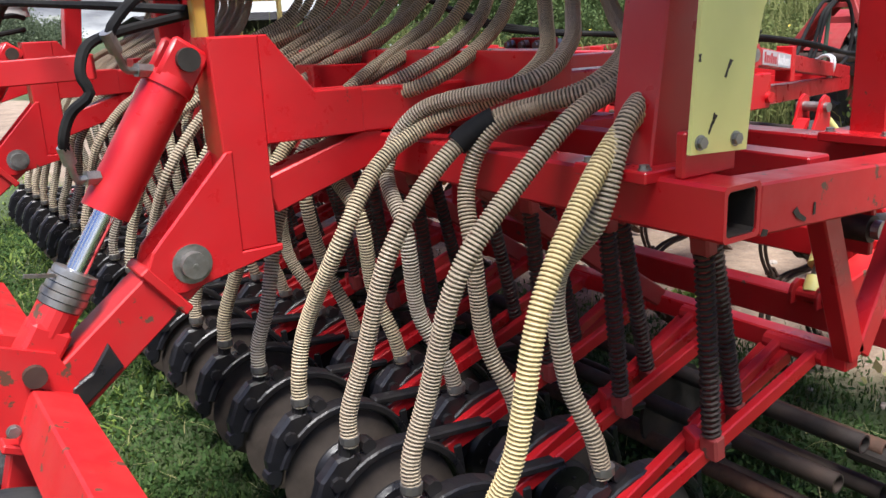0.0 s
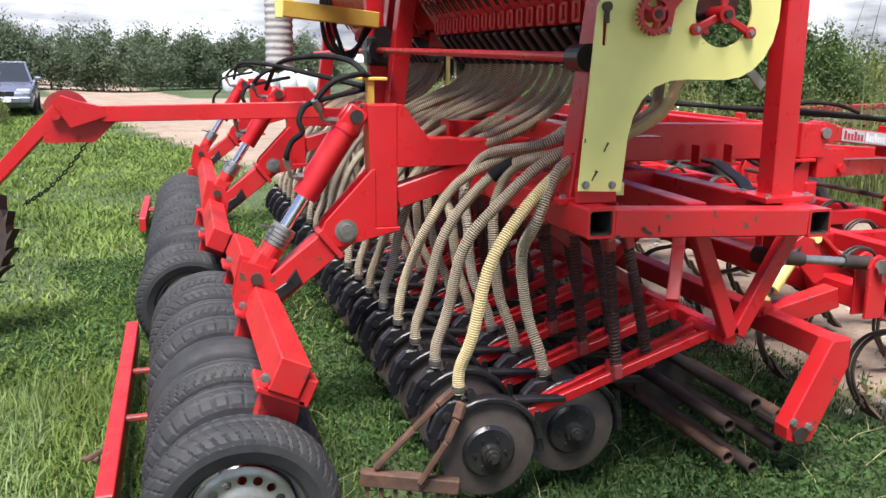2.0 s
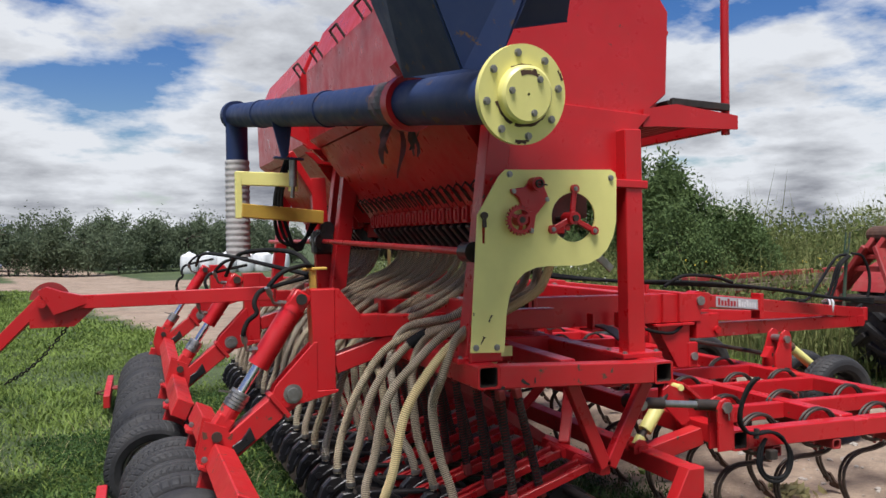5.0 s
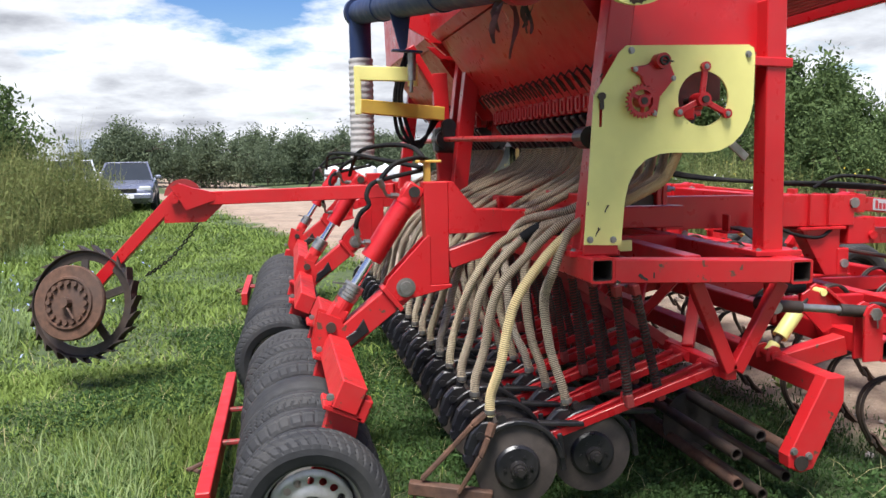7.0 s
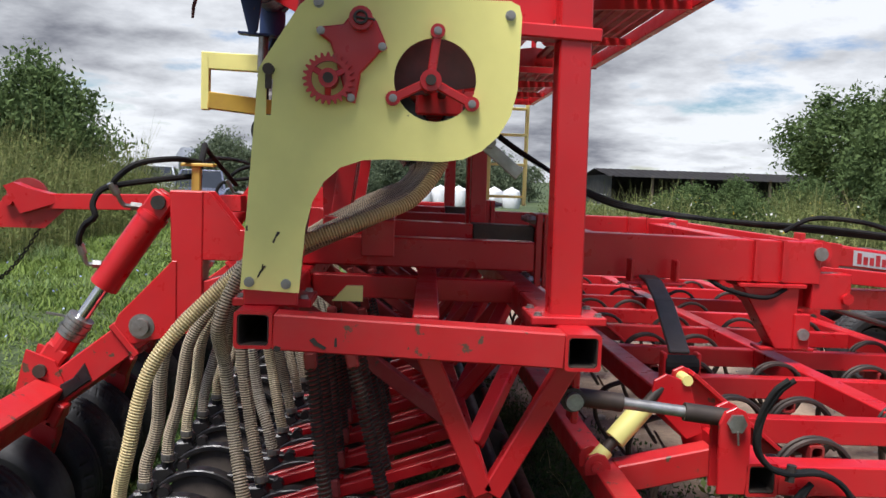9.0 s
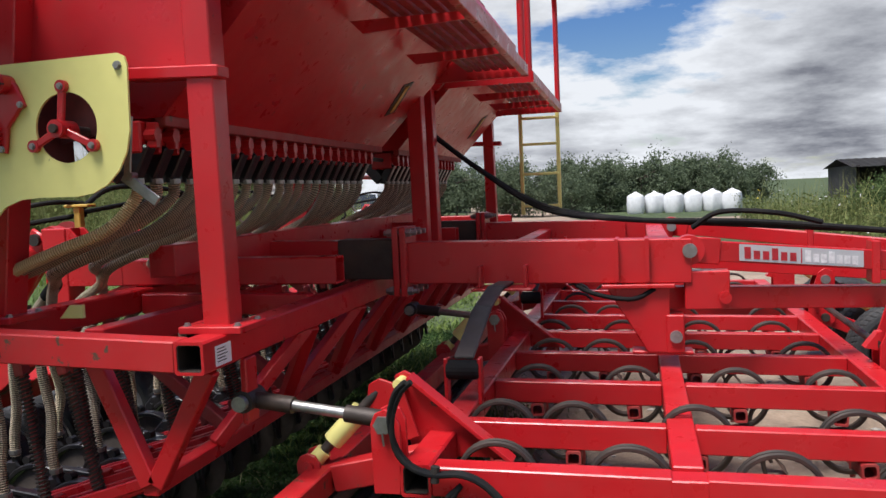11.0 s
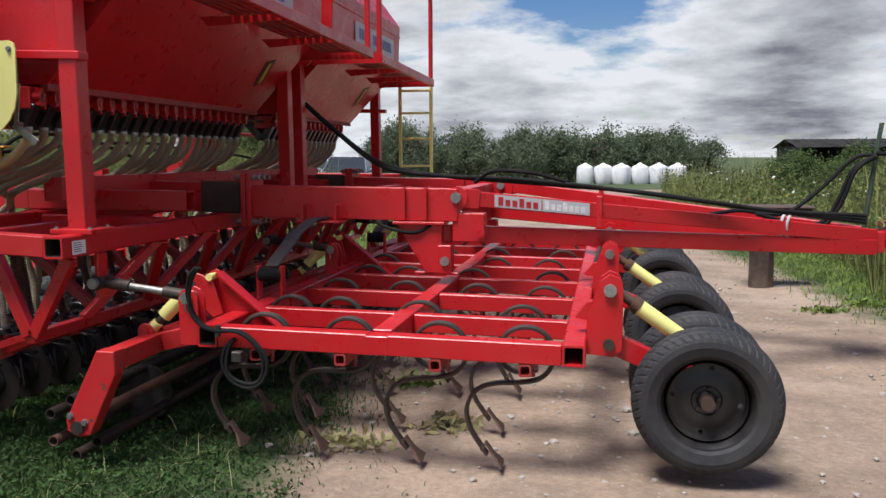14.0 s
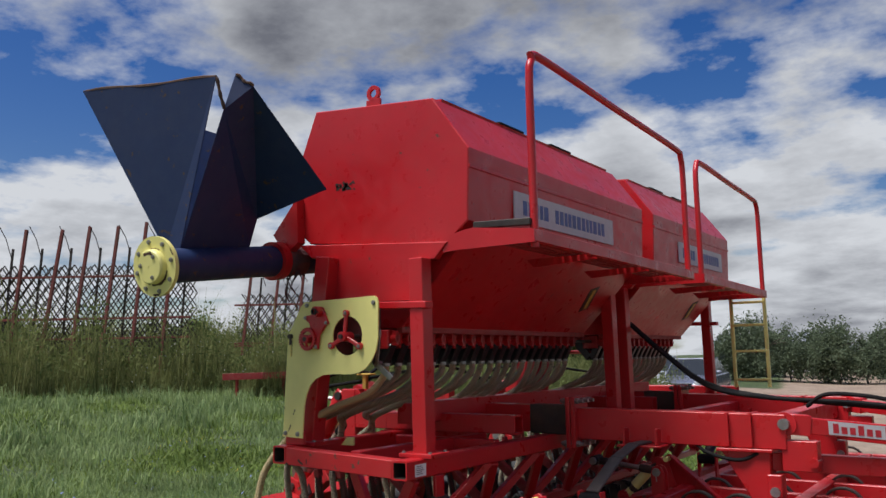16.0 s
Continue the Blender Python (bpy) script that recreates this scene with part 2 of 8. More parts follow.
def leaf_material(name, a, b, rough=0.55, thin=0.35):
    m = Mat(name)
    geo = m.t.nodes.new("ShaderNodeNewGeometry")
    tone = m.ramp(geo.outputs["Random Per Island"], [(0.0, a), (1.0, b)])
    patch = m.ramp(m.noise(0.6, 3), [(0.35, 0.0), (0.7, 0.5)])
    tone = m.mix(patch, tone, tuple(min(1, c * 1.4) for c in b))
    tone = m.mix(1.0, tone, m.ramp(m.noise(1.7, 5, 0.65), [(0.30, 0.58), (0.55, 1.0), (0.75, 1.18)]), "MULTIPLY")
    m.set(tone, rough)
    m.b.inputs["Specular IOR Level"].default_value = 0.15
    tr = m.node("ShaderNodeBsdfTranslucent")
    m.link(tone, tr.inputs["Color"])
    mx = m.node("ShaderNodeMixShader")
    mx.inputs[0].default_value = thin
    out = m.t.nodes["Material Output"]
    m.link(m.b.outputs[0], mx.inputs[1])
    m.link(tr.outputs[0], mx.inputs[2])
    m.link(mx.outputs[0], out.inputs[0])
    return m.m


LEAF = leaf_material("tree_leaves", (0.050, 0.085, 0.032), (0.125, 0.180, 0.065), 0.75, 0.35)
LEAF_DARK = leaf_material("orchard_leaves", (0.070, 0.100, 0.058), (0.155, 0.190, 0.115), 0.75)
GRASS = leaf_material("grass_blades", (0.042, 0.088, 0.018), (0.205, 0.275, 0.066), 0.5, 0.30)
# darker copy near the machine: dark clover tone plus the machine's shade
GRASS_SHADED = leaf_material("dark_shaded_grass", (0.015, 0.040, 0.011), (0.068, 0.118, 0.032), 0.5, 0.30)
TUFT = leaf_material("rough_grass", (0.085, 0.165, 0.055), (0.310, 0.385, 0.165), 0.6, 0.4)
GRASS_DRY = leaf_material("dry_grass_blades", (0.30, 0.28, 0.12), (0.46, 0.42, 0.22))
WEED_LEAF = leaf_material("leafy_weeds", (0.052, 0.084, 0.028), (0.200, 0.230, 0.078), 0.75, 0.4)
LAWN_LEAF = leaf_material("lawn_weed_leaves", (0.022, 0.058, 0.018), (0.085, 0.150, 0.048), 0.7)
WEED = leaf_material("tall_weeds", (0.065, 0.095, 0.030), (0.270, 0.275, 0.105), 0.7)
RUBBER.node_tree.nodes["Principled BSDF"].inputs["Specular IOR Level"].default_value = 0.14
STONE = plain("pale_stone", (0.36, 0.32, 0.28), 0.9, 0.0, 40, 0.3, 0.3)
FLOWER_Y = plain("yellow_flowers", (0.75, 0.55, 0.04), 0.6)
FLOWER_W = plain("white_flowers", (0.70, 0.70, 0.66), 0.7)
FLOWER_B = plain("pale_blue_flowers", (0.35, 0.42, 0.75), 0.6)


def ground_z(x, y):
    """The lawn lies a little lower than the track."""
    near = min(0.20, max(0.10, 0.135 + 0.018 * x))
    far = min(1.0, max(0.0, (abs(y - 3) - 9) / 12))
    rise = min(1.2, 0.045 * max(0.0, -3.0 - x))
    return near * (1 - far) + 0.05 * far + rise


def ground_material():
    m = Mat("grass_and_dirt_ground")
    c = m.t.nodes.new("ShaderNodeTexCoord")
    s = m.t.nodes.new("ShaderNodeSeparateXYZ")
    m.link(c.outputs["Object"], s.inputs[0])
    x, y = s.outputs[0], s.outputs[1]
    wob = m.math("MULTIPLY", m.math("SUBTRACT", m.noise(1.1, 7, 0.65), 0.5), 1.5)
    xl = m.math("SUBTRACT", 2.42, m.math("MULTIPLY", m.math("MAXIMUM", m.math("SUBTRACT", y, 2.0), 0.0), 0.205))
    xl = m.math("ADD", xl, m.math("MULTIPLY", m.math("MAXIMUM", m.math("SUBTRACT", 1.5, y), 0.0), 0.5))
    xr = m.math("SUBTRACT", m.math("SUBTRACT", 7.2, m.math("MULTIPLY", y, 0.13)), m.math("MULTIPLY", m.math("MAXIMUM", m.math("SUBTRACT", y, 8.0), 0.0), 0.06))
    a = m.math("MULTIPLY", m.math("ADD", m.math("SUBTRACT", x, xl), wob), 2.6)
    b = m.math("MULTIPLY", m.math("ADD", m.math("SUBTRACT", xr, x), wob), 2.6)
    fac = m.t.nodes.new("ShaderNodeClamp")
    m.link(m.math("MINIMUM", a, b), fac.inputs[0])
    cross = m.math("MULTIPLY", m.math("ADD", m.math("SUBTRACT", 3.2, m.math("ABSOLUTE", m.math("SUBTRACT", y, 33.0))), wob), 1.2)
    f2 = m.t.nodes.new("ShaderNodeClamp")
    m.link(m.math("MAXIMUM", fac.outputs[0], cross), f2.inputs[0])
    sand = m.ramp(m.noise(0.9, 8, 0.65), [(0.3, (0.270, 0.192, 0.138)), (0.55, (0.370, 0.275, 0.200)), (0.8, (0.440, 0.345, 0.265))])
    fine = m.ramp(m.noise(26.0, 8, 0.8), [(0.30, 0.60), (0.70, 1.12)])
    rut = m.ramp(m.noise(2.6, 6, 0.7), [(0.36, 0.74), (0.58, 1.04)])
    fine = m.mix(1.0, fine, rut, "MULTIPLY")
    sand = m.mix(1.0, sand, fine, "MULTIPLY")
    pebble = m.t.nodes.new("ShaderNodeTexVoronoi")
    pebble.inputs["Scale"].default_value = 24.0
    m.link(c.outputs["Object"], pebble.inputs["Vector"])
    stones = m.ramp(pebble.outputs["Distance"], [(0.10, 0.65), (0.16, 0.0)])
    sand = m.mix(stones, sand, (0.40, 0.36, 0.31))
    turf = m.ramp(m.noise(1.6, 8, 0.7), [(0.28, (0.020, 0.036, 0.012)), (0.52, (0.052, 0.080, 0.024)), (0.78, (0.105, 0.140, 0.045))])
    turf = m.mix(m.ramp(m.noise(0.35, 4), [(0.45, 0.0), (0.75, 0.5)]), turf, (0.14, 0.165, 0.07))
    turf = m.mix(1.0, turf, m.ramp(m.noise(34, 5, 0.8), [(0.3, 0.55), (0.7, 1.15)]), "MULTIPLY")
    m.bump(m.noise(20, 8, 0.75), 0.6, 0.03)
    return m.set(m.mix(f2.outputs[0], turf, sand), 0.95)


GROUND = ground_material()

# ---------------------------------------------------------------- building helpers
PLACE = {}
IDENT = Matrix.Identity(4)


def root(name, at, label, category, group="", kind=""):
    """An Empty at a thing's base."""
    ob = new(name)
    ob.empty_display_size = 0.2
    PLACE[ob] = Matrix.Translation(at)
    ob.matrix_basis = PLACE[ob]
    return tagged(ob, label, category, group, kind)


def data(bm, mat, smooth=False):
    me = bpy.data.meshes.new("mesh")
    bm.normal_update()
    bm.to_mesh(me)
    bm.free()
    me.materials.append(mat)
    if smooth:
        me.polygons.foreach_set("use_smooth", [True] * len(me.polygons))
        me.set_sharp_from_angle(angle=radians(38))
    return me


def part(name, shape, parent, m=IDENT, label="", mat=None, smooth=False):
    """One mesh under a thing or under a part; shape is a mesh, or a bmesh with its material."""
    me = shape if isinstance(shape, bpy.types.Mesh) else data(shape, mat, smooth)
    ob = new(name, me)
    PLACE[ob] = m
    if parent:
        ob.parent = parent
        ob.matrix_parent_inverse = PLACE[parent].inverted()
    ob.matrix_basis = m
    return tagged(ob, label)


def box(bm, lo, hi, bevel=0.004, m=None):
    """A box with softened edges."""
    lo, hi = Vector(lo), Vector(hi)
    r = bmesh.ops.create_cube(bm, size=1.0)
    vs = r["verts"]
    bmesh.ops.scale(bm, vec=hi - lo, verts=vs)
    bmesh.ops.translate(bm, vec=(hi + lo) / 2, verts=vs)
    if bevel:
        edges = list({e for v in vs for e in v.link_edges})
        out = bmesh.ops.bevel(bm, geom=edges, offset=bevel, segments=1, affect="EDGES")
        vs = list({v for f in out["faces"] for v in f.verts} | {v for v in vs if v.is_valid})
    if m:
        bmesh.ops.transform(bm, matrix=m, verts=vs)
    return vs


def axis_frame(p0, p1, upward=(0, 0, 1)):
    """A frame at p0 whose z runs to p1 and whose y lies towards upward."""
    p0, p1 = Vector(p0), Vector(p1)
    z = (p1 - p0).normalized()
    u = Vector(upward)
    if abs(z.dot(u.normalized())) > 0.97:
        u = Vector((1, 0, 0))
    x = u.cross(z).normalized()
    y = z.cross(x)
    return Matrix(((x.x, y.x, z.x, p0.x), (x.y, y.y, z.y, p0.y), (x.z, y.z, z.z, p0.z), (0, 0, 0, 1))), (p1 - p0).length


def beam(bm, p0, p1, w, h, bevel=0.004, upward=(0, 0, 1)):
    """A solid bar of width w and height h."""
    f, length = axis_frame(p0, p1, upward)
    box(bm, (-w / 2, -h / 2, 0), (w / 2, h / 2, length), bevel, f)


def hollow(bm, p0, p1, w, h, wall=0.008, upward=(0, 0, 1)):
    """A square tube, open at both ends."""
    f, length = axis_frame(p0, p1, upward)
    c = 0.006
    rings = []
    for z, inner in ((0, True), (0, False), (length, False), (length, True)):
        a, b = (w / 2 - wall, h / 2 - wall) if inner else (w / 2, h / 2)
        pts = [(-a + c, -b), (a - c, -b), (a, -b + c), (a, b - c), (a - c, b), (-a + c, b), (-a, b - c), (-a, -b + c)]
        rings.append([bm.verts.new(f @ Vector((x, y, z))) for x, y in pts])
    rings.append(rings[0])
    for r0, r1 in zip(rings, rings[1:]):
        for i in range(8):
            bm.faces.new((r0[i], r0[(i + 1) % 8], r1[(i + 1) % 8], r1[i]))
    bmesh.ops.recalc_face_normals(bm, faces=bm.faces[:])


def rod(bm, p0, p1, r, seg=14, r2=None, cap=True):
    f, length = axis_frame(p0, p1)
    r2 = r if r2 is None else r2
    a = [bm.verts.new(f @ Vector((r * math.cos(2 * math.pi * i / seg), r * math.sin(2 * math.pi * i / seg), 0))) for i in range(seg)]
    b = [bm.verts.new(f @ Vector((r2 * math.cos(2 * math.pi * i / seg), r2 * math.sin(2 * math.pi * i / seg), length))) for i in range(seg)]
    for i in range(seg):
        bm.faces.new((a[i], a[(i + 1) % seg], b[(i + 1) % seg], b[i]))
    if cap:
        bm.faces.new(a[::-1])
        bm.faces.new(b)


def pipe_open(bm, p0, p1, r, wall=0.004, seg=16):
    """A round tube with open ends."""
    f, length = axis_frame(p0, p1)
    rings = []
    for z, rr in ((0, r - wall), (0, r), (length, r), (length, r - wall)):
        rings.append([bm.verts.new(f @ Vector((rr * math.cos(2 * math.pi * i / seg), rr * math.sin(2 * math.pi * i / seg), z))) for i in range(seg)])
    rings.append(rings[0])
    for r0, r1 in zip(rings, rings[1:]):
        for i in range(seg):
            bm.faces.new((r0[i], r0[(i + 1) % seg], r1[(i + 1) % seg], r1[i]))


def prism(bm, pts, y0, y1, bevel=0.0):
    """A plate: an outline in x and z, given a thickness along y."""
    n = len(pts)
    a = [bm.verts.new((x, y0, z)) for x, z in pts]
    b = [bm.verts.new((x, y1, z)) for x, z in pts]
    fa, fb = bm.faces.new(a), bm.faces.new(b[::-1])
    sides = [bm.faces.new((a[i], b[i], b[(i + 1) % n], a[(i + 1) % n])) for i in range(n)]
    bmesh.ops.recalc_face_normals(bm, faces=[fa, fb, *sides])
    if bevel:
        bmesh.ops.bevel(bm, geom=list({e for f in (fa, fb) for e in f.edges}), offset=bevel, segments=1, affect="EDGES")


def smooth_path(points, n):
    """A smooth line (Catmull-Rom) through points, as n + 1 evenly taken places."""
    p = [Vector(q) for q in points]
    p = [p[0] * 2 - p[1]] + p + [p[-1] * 2 - p[-2]]
    out = []
    spans = len(p) - 3
    for k in range(n + 1):
        u = k / n * spans
        i = min(int(u), spans - 1)
        t = u - i
        a, b, c, d = p[i:i + 4]
        out.append(0.5 * (2 * b + (c - a) * t + (2 * a - 5 * b + 4 * c - d) * t * t + (3 * b - a - 3 * c + d) * t ** 3))
    return out


def even(path, step):
    """The same line taken at even steps of length."""
    acc = [0.0]
    for a, b in zip(path, path[1:]):
        acc.append(acc[-1] + (b - a).length)
    n = max(2, int(acc[-1] / step))
    out, j = [], 0
    for k in range(n + 1):
        s = acc[-1] * k / n
        while j < len(acc) - 2 and acc[j + 1] < s:
            j += 1
        t = (s - acc[j]) / max(1e-9, acc[j + 1] - acc[j])
        out.append(path[j].lerp(path[j + 1], t))
    return out


def sweep(bm, path, radius, seg=10, cap=True):
    """A round line along a path; radius is a number or a function of the ring's index."""
    ups = Vector((0.13, 0.99, 0.05)).normalized()
    rings = []
    for k, p in enumerate(path):
        d = (path[min(k + 1, len(path) - 1)] - path[max(k - 1, 0)]).normalized()
        side = d.cross(ups)
        if side.length < 1e-3:
            side = d.cross(Vector((1, 0, 0)))
        side.normalize()
        ups = side.cross(d)
        r = radius(k) if callable(radius) else radius
        rings.append([bm.verts.new(p + (side * math.cos(2 * math.pi * i / seg) + ups * math.sin(2 * math.pi * i / seg)) * r) for i in range(seg)])
    for r0, r1 in zip(rings, rings[1:]):
        for i in range(seg):
            bm.faces.new((r0[i], r0[(i + 1) % seg], r1[(i + 1) % seg], r1[i]))
    if cap:
        bm.faces.new(rings[0][::-1])
        bm.faces.new(rings[-1])
    return rings


def revolve(bm, profile, seg=48, wave=None, closed=True):
    """Turns a profile of (radius, along) round the y axis; wave(i, k) scales the radius at profile point i, step k."""
    rings = []
    for k in range(seg):
        a = 2 * math.pi * k / seg
        rings.append([bm.verts.new((r * (wave(i, k) if wave else 1) * math.cos(a), y, r * (wave(i, k) if wave else 1) * math.sin(a))) for i, (r, y) in enumerate(profile)])
    n = len(profile)
    for k in range(seg):
        r0, r1 = rings[k], rings[(k + 1) % seg]
        for i in range(n if closed else n - 1):
            j = (i + 1) % n
            bm.faces.new((r0[i], r0[j], r1[j], r1[i]))
    bmesh.ops.recalc_face_normals(bm, faces=bm.faces[:])


def bolt_mesh(r=0.0105, h=0.010):
    bm = bmesh.new()
    rod(bm, (0, 0, 0), (0, -0.003, 0), r * 1.28, 14)
    rod(bm, (0, -0.003, 0), (0, -h, 0), r, 6)
    return data(bm, STEEL)


BOLT = bolt_mesh()


def bolt_at(p, parent, s=1.0, name="bolt", face=None):
    m = Matrix.Translation(p)
    if face is not None:
        m = m @ Vector((0, -1, 0)).rotation_difference(Vector(face)).to_matrix().to_4x4()
    return part(name, BOLT, parent, m @ Matrix.Diagonal((s, s, s, 1)))

# ---------------------------------------------------------------- ground


def build_ground():
    def spread(n, near, far, mid):
        u = np.linspace(-1, 1, n)
        return mid + np.sign(u) * (near * np.abs(u) + far * np.abs(u) ** 6)
    xs, ys = spread(150, 12, 900, 1.0), spread(150, 12, 900, 3.0)
    verts = []
    for y in ys:
        for x in xs:
            z = ground_z(x, y)
            if abs(x) < 25 and abs(y) < 30:
                z += 0.03 * noise.noise((x * 0.9, y * 0.9, 0)) + 0.012 * noise.noise((x * 4, y * 4, 2))
            verts.append((x, y, z))
    n = len(xs)
    faces = [(j * n + i, j * n + i + 1, (j + 1) * n + i + 1, (j + 1) * n + i) for j in range(len(ys) - 1) for i in range(n - 1)]
    me = bpy.data.meshes.new("ground")
    me.from_pydata(verts, [], faces)
    me.materials.append(GROUND)
    me.polygons.foreach_set("use_smooth", [True] * len(faces))
    return tagged(new("ground", me), "short green lawn beside a bare sandy track", "ground", "", "structure")


build_ground()

# ---------------------------------------------------------------- wheels


def tyre_mesh(r=0.295, width=0.185, rim=0.185, lugs=48, deep=0.0065, style=0):
    """A road tyre about the y axis: bulged walls, a rounded crown cut into slanted blocks and grooves."""
    bm = bmesh.new()
    w = width / 2
    wall = [(rim, -w * 0.78), (rim + 0.012, -w * 0.90), (rim + 0.045, -w * 1.00), (r - 0.062, -w * 1.01), (r - 0.040, -w * 0.965)]
    cols = []
    for i in range(25):
        u = -0.90 + 1.8 * i / 24
        cols.append((r - 0.028 * abs(u) ** 2.6 - 0.006 * u * u, w * u))
    prof = wall + cols + [(q, -y) for q, y in reversed(wall)]
    first, steps = len(wall), lugs * 5
    grooves = ((5, 11, 12, 18, 19), (4, 9, 14, 20), (6, 12, 18))[style]

    def wave(i, k):
        c = i - first
        if not 0 <= c < 25:
            return 1.0
        u = abs(c - 12)
        slant = (u if style != 1 else c) * (1 if style < 2 else 0)
        if c in grooves:
            return 1 - deep / r
        if (k + slant // 2) % 5 == 0 and (u > 3 or style == 0):
            return 1 - deep * (0.9 if u > 7 else 0.55) / r
        return 1.0
    revolve(bm, prof, steps, wave, closed=False)
    return data(bm, TYRE)


def smooth_tyre_mesh(r=0.286, width=0.178, rim=0.185):
    """A worn-out tyre: rounded crown with two shallow grooves left."""
    bm = bmesh.new()
    w = width / 2
    wall = [(rim, -w * 0.80), (rim + 0.02, -w * 0.95), (rim + 0.05, -w * 1.0), (r - 0.055, -w * 1.0)]
    cols = []
    for i in range(21):
        u = -0.94 + 1.88 * i / 20
        cols.append((r - 0.036 * abs(u) ** 2.4 - (0.003 if i in (6, 14) else 0.0), w * u))
    revolve(bm, wall + cols + [(q, -y) for q, y in reversed(wall)], 72, None, closed=False)
    return data(bm, TYRE, True)


def rim_mesh(mat, rim=0.187, holes=16, w=0.07, hole_r=0.0145, ring=0.118, dish=0.0):
    """A pressed wheel: flanges, a dished face with a ring of holes, a raised hub."""
    bm = bmesh.new()
    prof = [(rim + 0.008, -w), (rim + 0.010, -w + 0.006), (rim - 0.006, -w + 0.012), (rim - 0.016, -w + 0.030), (rim - 0.024, 0.0), (rim - 0.010, w - 0.02), (rim + 0.01, w), (rim - 0.002, w),
            (rim - 0.020, w - 0.024), (rim - 0.034, 0.004)]
    revolve(bm, prof, 48, None, closed=False)
    # the dish: a flat ring with round holes between the outer flange and the raised middle
    def rings_of(pairs, steps=64):
        return [[bm.verts.new((q * math.cos(2 * math.pi * k / steps), y, q * math.sin(2 * math.pi * k / steps))) for k in range(steps)] for q, y in pairs]

    def skin(rs):
        for r0, r1 in zip(rs, rs[1:]):
            for k in range(len(r0)):
                k2 = (k + 1) % len(r0)
                bm.faces.new((r0[k], r0[k2], r1[k2], r1[k]))
    hi, lo, yd = ring + hole_r * 1.6, ring - hole_r * 1.6, -0.040 + dish
    outer = rings_of([(rim - 0.030, -0.030), (hi, yd)])
    inner = rings_of([(lo, yd), (lo - 0.012, yd - 0.008), (0.062, yd - 0.010), (0.056, yd), (0.040, yd), (0.030, yd - 0.012), (0.004, yd - 0.014)])
    skin(outer)
    skin(inner)
    if holes:
        edges = [bm.edges.get((q[k], q[(k + 1) % 64])) for q in (outer[1], inner[0]) for k in range(64)]
        for h in range(holes):
            a = 2 * math.pi * h / holes
            c = [bm.verts.new((ring * math.cos(a) + hole_r * math.cos(2 * math.pi * q / 12), yd, ring * math.sin(a) + hole_r * math.sin(2 * math.pi * q / 12))) for q in range(12)]
            edges += [bm.edges.new((c[q], c[(q + 1) % 12])) for q in range(12)]
        bmesh.ops.triangle_fill(bm, edges=edges, use_beauty=True)
    else:
        skin([outer[1], inner[0]])
    for k in range(5):
        a = 2 * math.pi * k / 5 + 0.3
        c = Vector((0.048 * math.cos(a), -0.042 + dish, 0.048 * math.sin(a)))
        rod(bm, c, c + Vector((0, -0.012, 0)), 0.008, 6)
    rod(bm, (0, -0.05 + dish, 0), (0, -0.066 + dish, 0), 0.020, 12)
    return data(bm, mat, True)


TYRE_A, TYRE_B, TYRE_C, TYRE_D = tyre_mesh(), smooth_tyre_mesh(), tyre_mesh(0.290, 0.176, style=1), tyre_mesh(0.292, 0.180, lugs=36, style=2)
RIM_A, RIM_B = rim_mesh(RIM), rim_mesh(RIM_BLACK, holes=4, hole_r=0.010, ring=0.132, dish=0.045)
cap_bm = bmesh.new()
rod(cap_bm, (0, -0.022, 0), (0, -0.036, 0), 0.026, 16)
HUB_CAP = data(cap_bm, CHROME, True)


def wheel(at, parent, tyre, rim, turn=0.0, lean=0.0, label=""):
    m = Matrix.Translation(at) @ pose(0, 0, 0, lean, turn, 0)
    t = part("tyre", tyre, parent, m, label)
    part("rim", rim, t, m)
    if rim is RIM_B:
        part("hub_cap", HUB_CAP, t, m, "bright steel hub cap")
    return t


# ---------------------------------------------------------------- the seed drill
drill = root("seed_drill", (1.3, 3.5, ground_z(1.3, 3.5)), "red tractor-drawn seed drill with two hoppers, parked on grass", "seed drill")
Y0, Y1 = 1.012, 6.10


def drill_part(name, draw, mat=RED, label="", smooth=False, parent=None):
    bm = bmesh.new()
    draw(bm)
    return part(name, bm, parent or drill, IDENT, label, mat, smooth)


# main frame: two long tubes and their cross members
drill_part("rear_tube", lambda b: hollow(b, (1.050, Y0, 1.186), (1.050, Y1 + 1.2, 1.186), 0.092, 0.092), RED)
drill_part("front_tube", lambda b: hollow(b, (1.855, Y0, 1.147), (1.855, Y1 + 1.2, 1.147), 0.09, 0.092), RED)
for y in (Y0 + 0.041, 3.52, Y1 - 0.041, Y1 + 1.16):
    drill_part("cross_beam", lambda b, y=y: beam(b, (1.096, y, 1.182), (1.810, y, 1.150), 0.082, 0.088), RED_WORN if y < 2 else RED)
drill_part("inner_beam", lambda b: beam(b, (1.47, 1.14, 1.17), (1.52, 2.30, 1.17), 0.07, 0.08))
drill_part("inner_beam", lambda b: beam(b, (1.10, 1.98, 1.175), (1.819, 1.98, 1.165), 0.06, 0.08))
drill_part("inner_beam", lambda b: beam(b, (1.47, 4.75, 1.17), (1.52, 6.0, 1.17), 0.07, 0.08))
drill_part("foot_bracket", lambda b: (prism(b, [(1.215, 1.215), (1.30, 1.215), (1.30, 1.258), (1.255, 1.258)], 1.32, 1.335)), YELLOW)
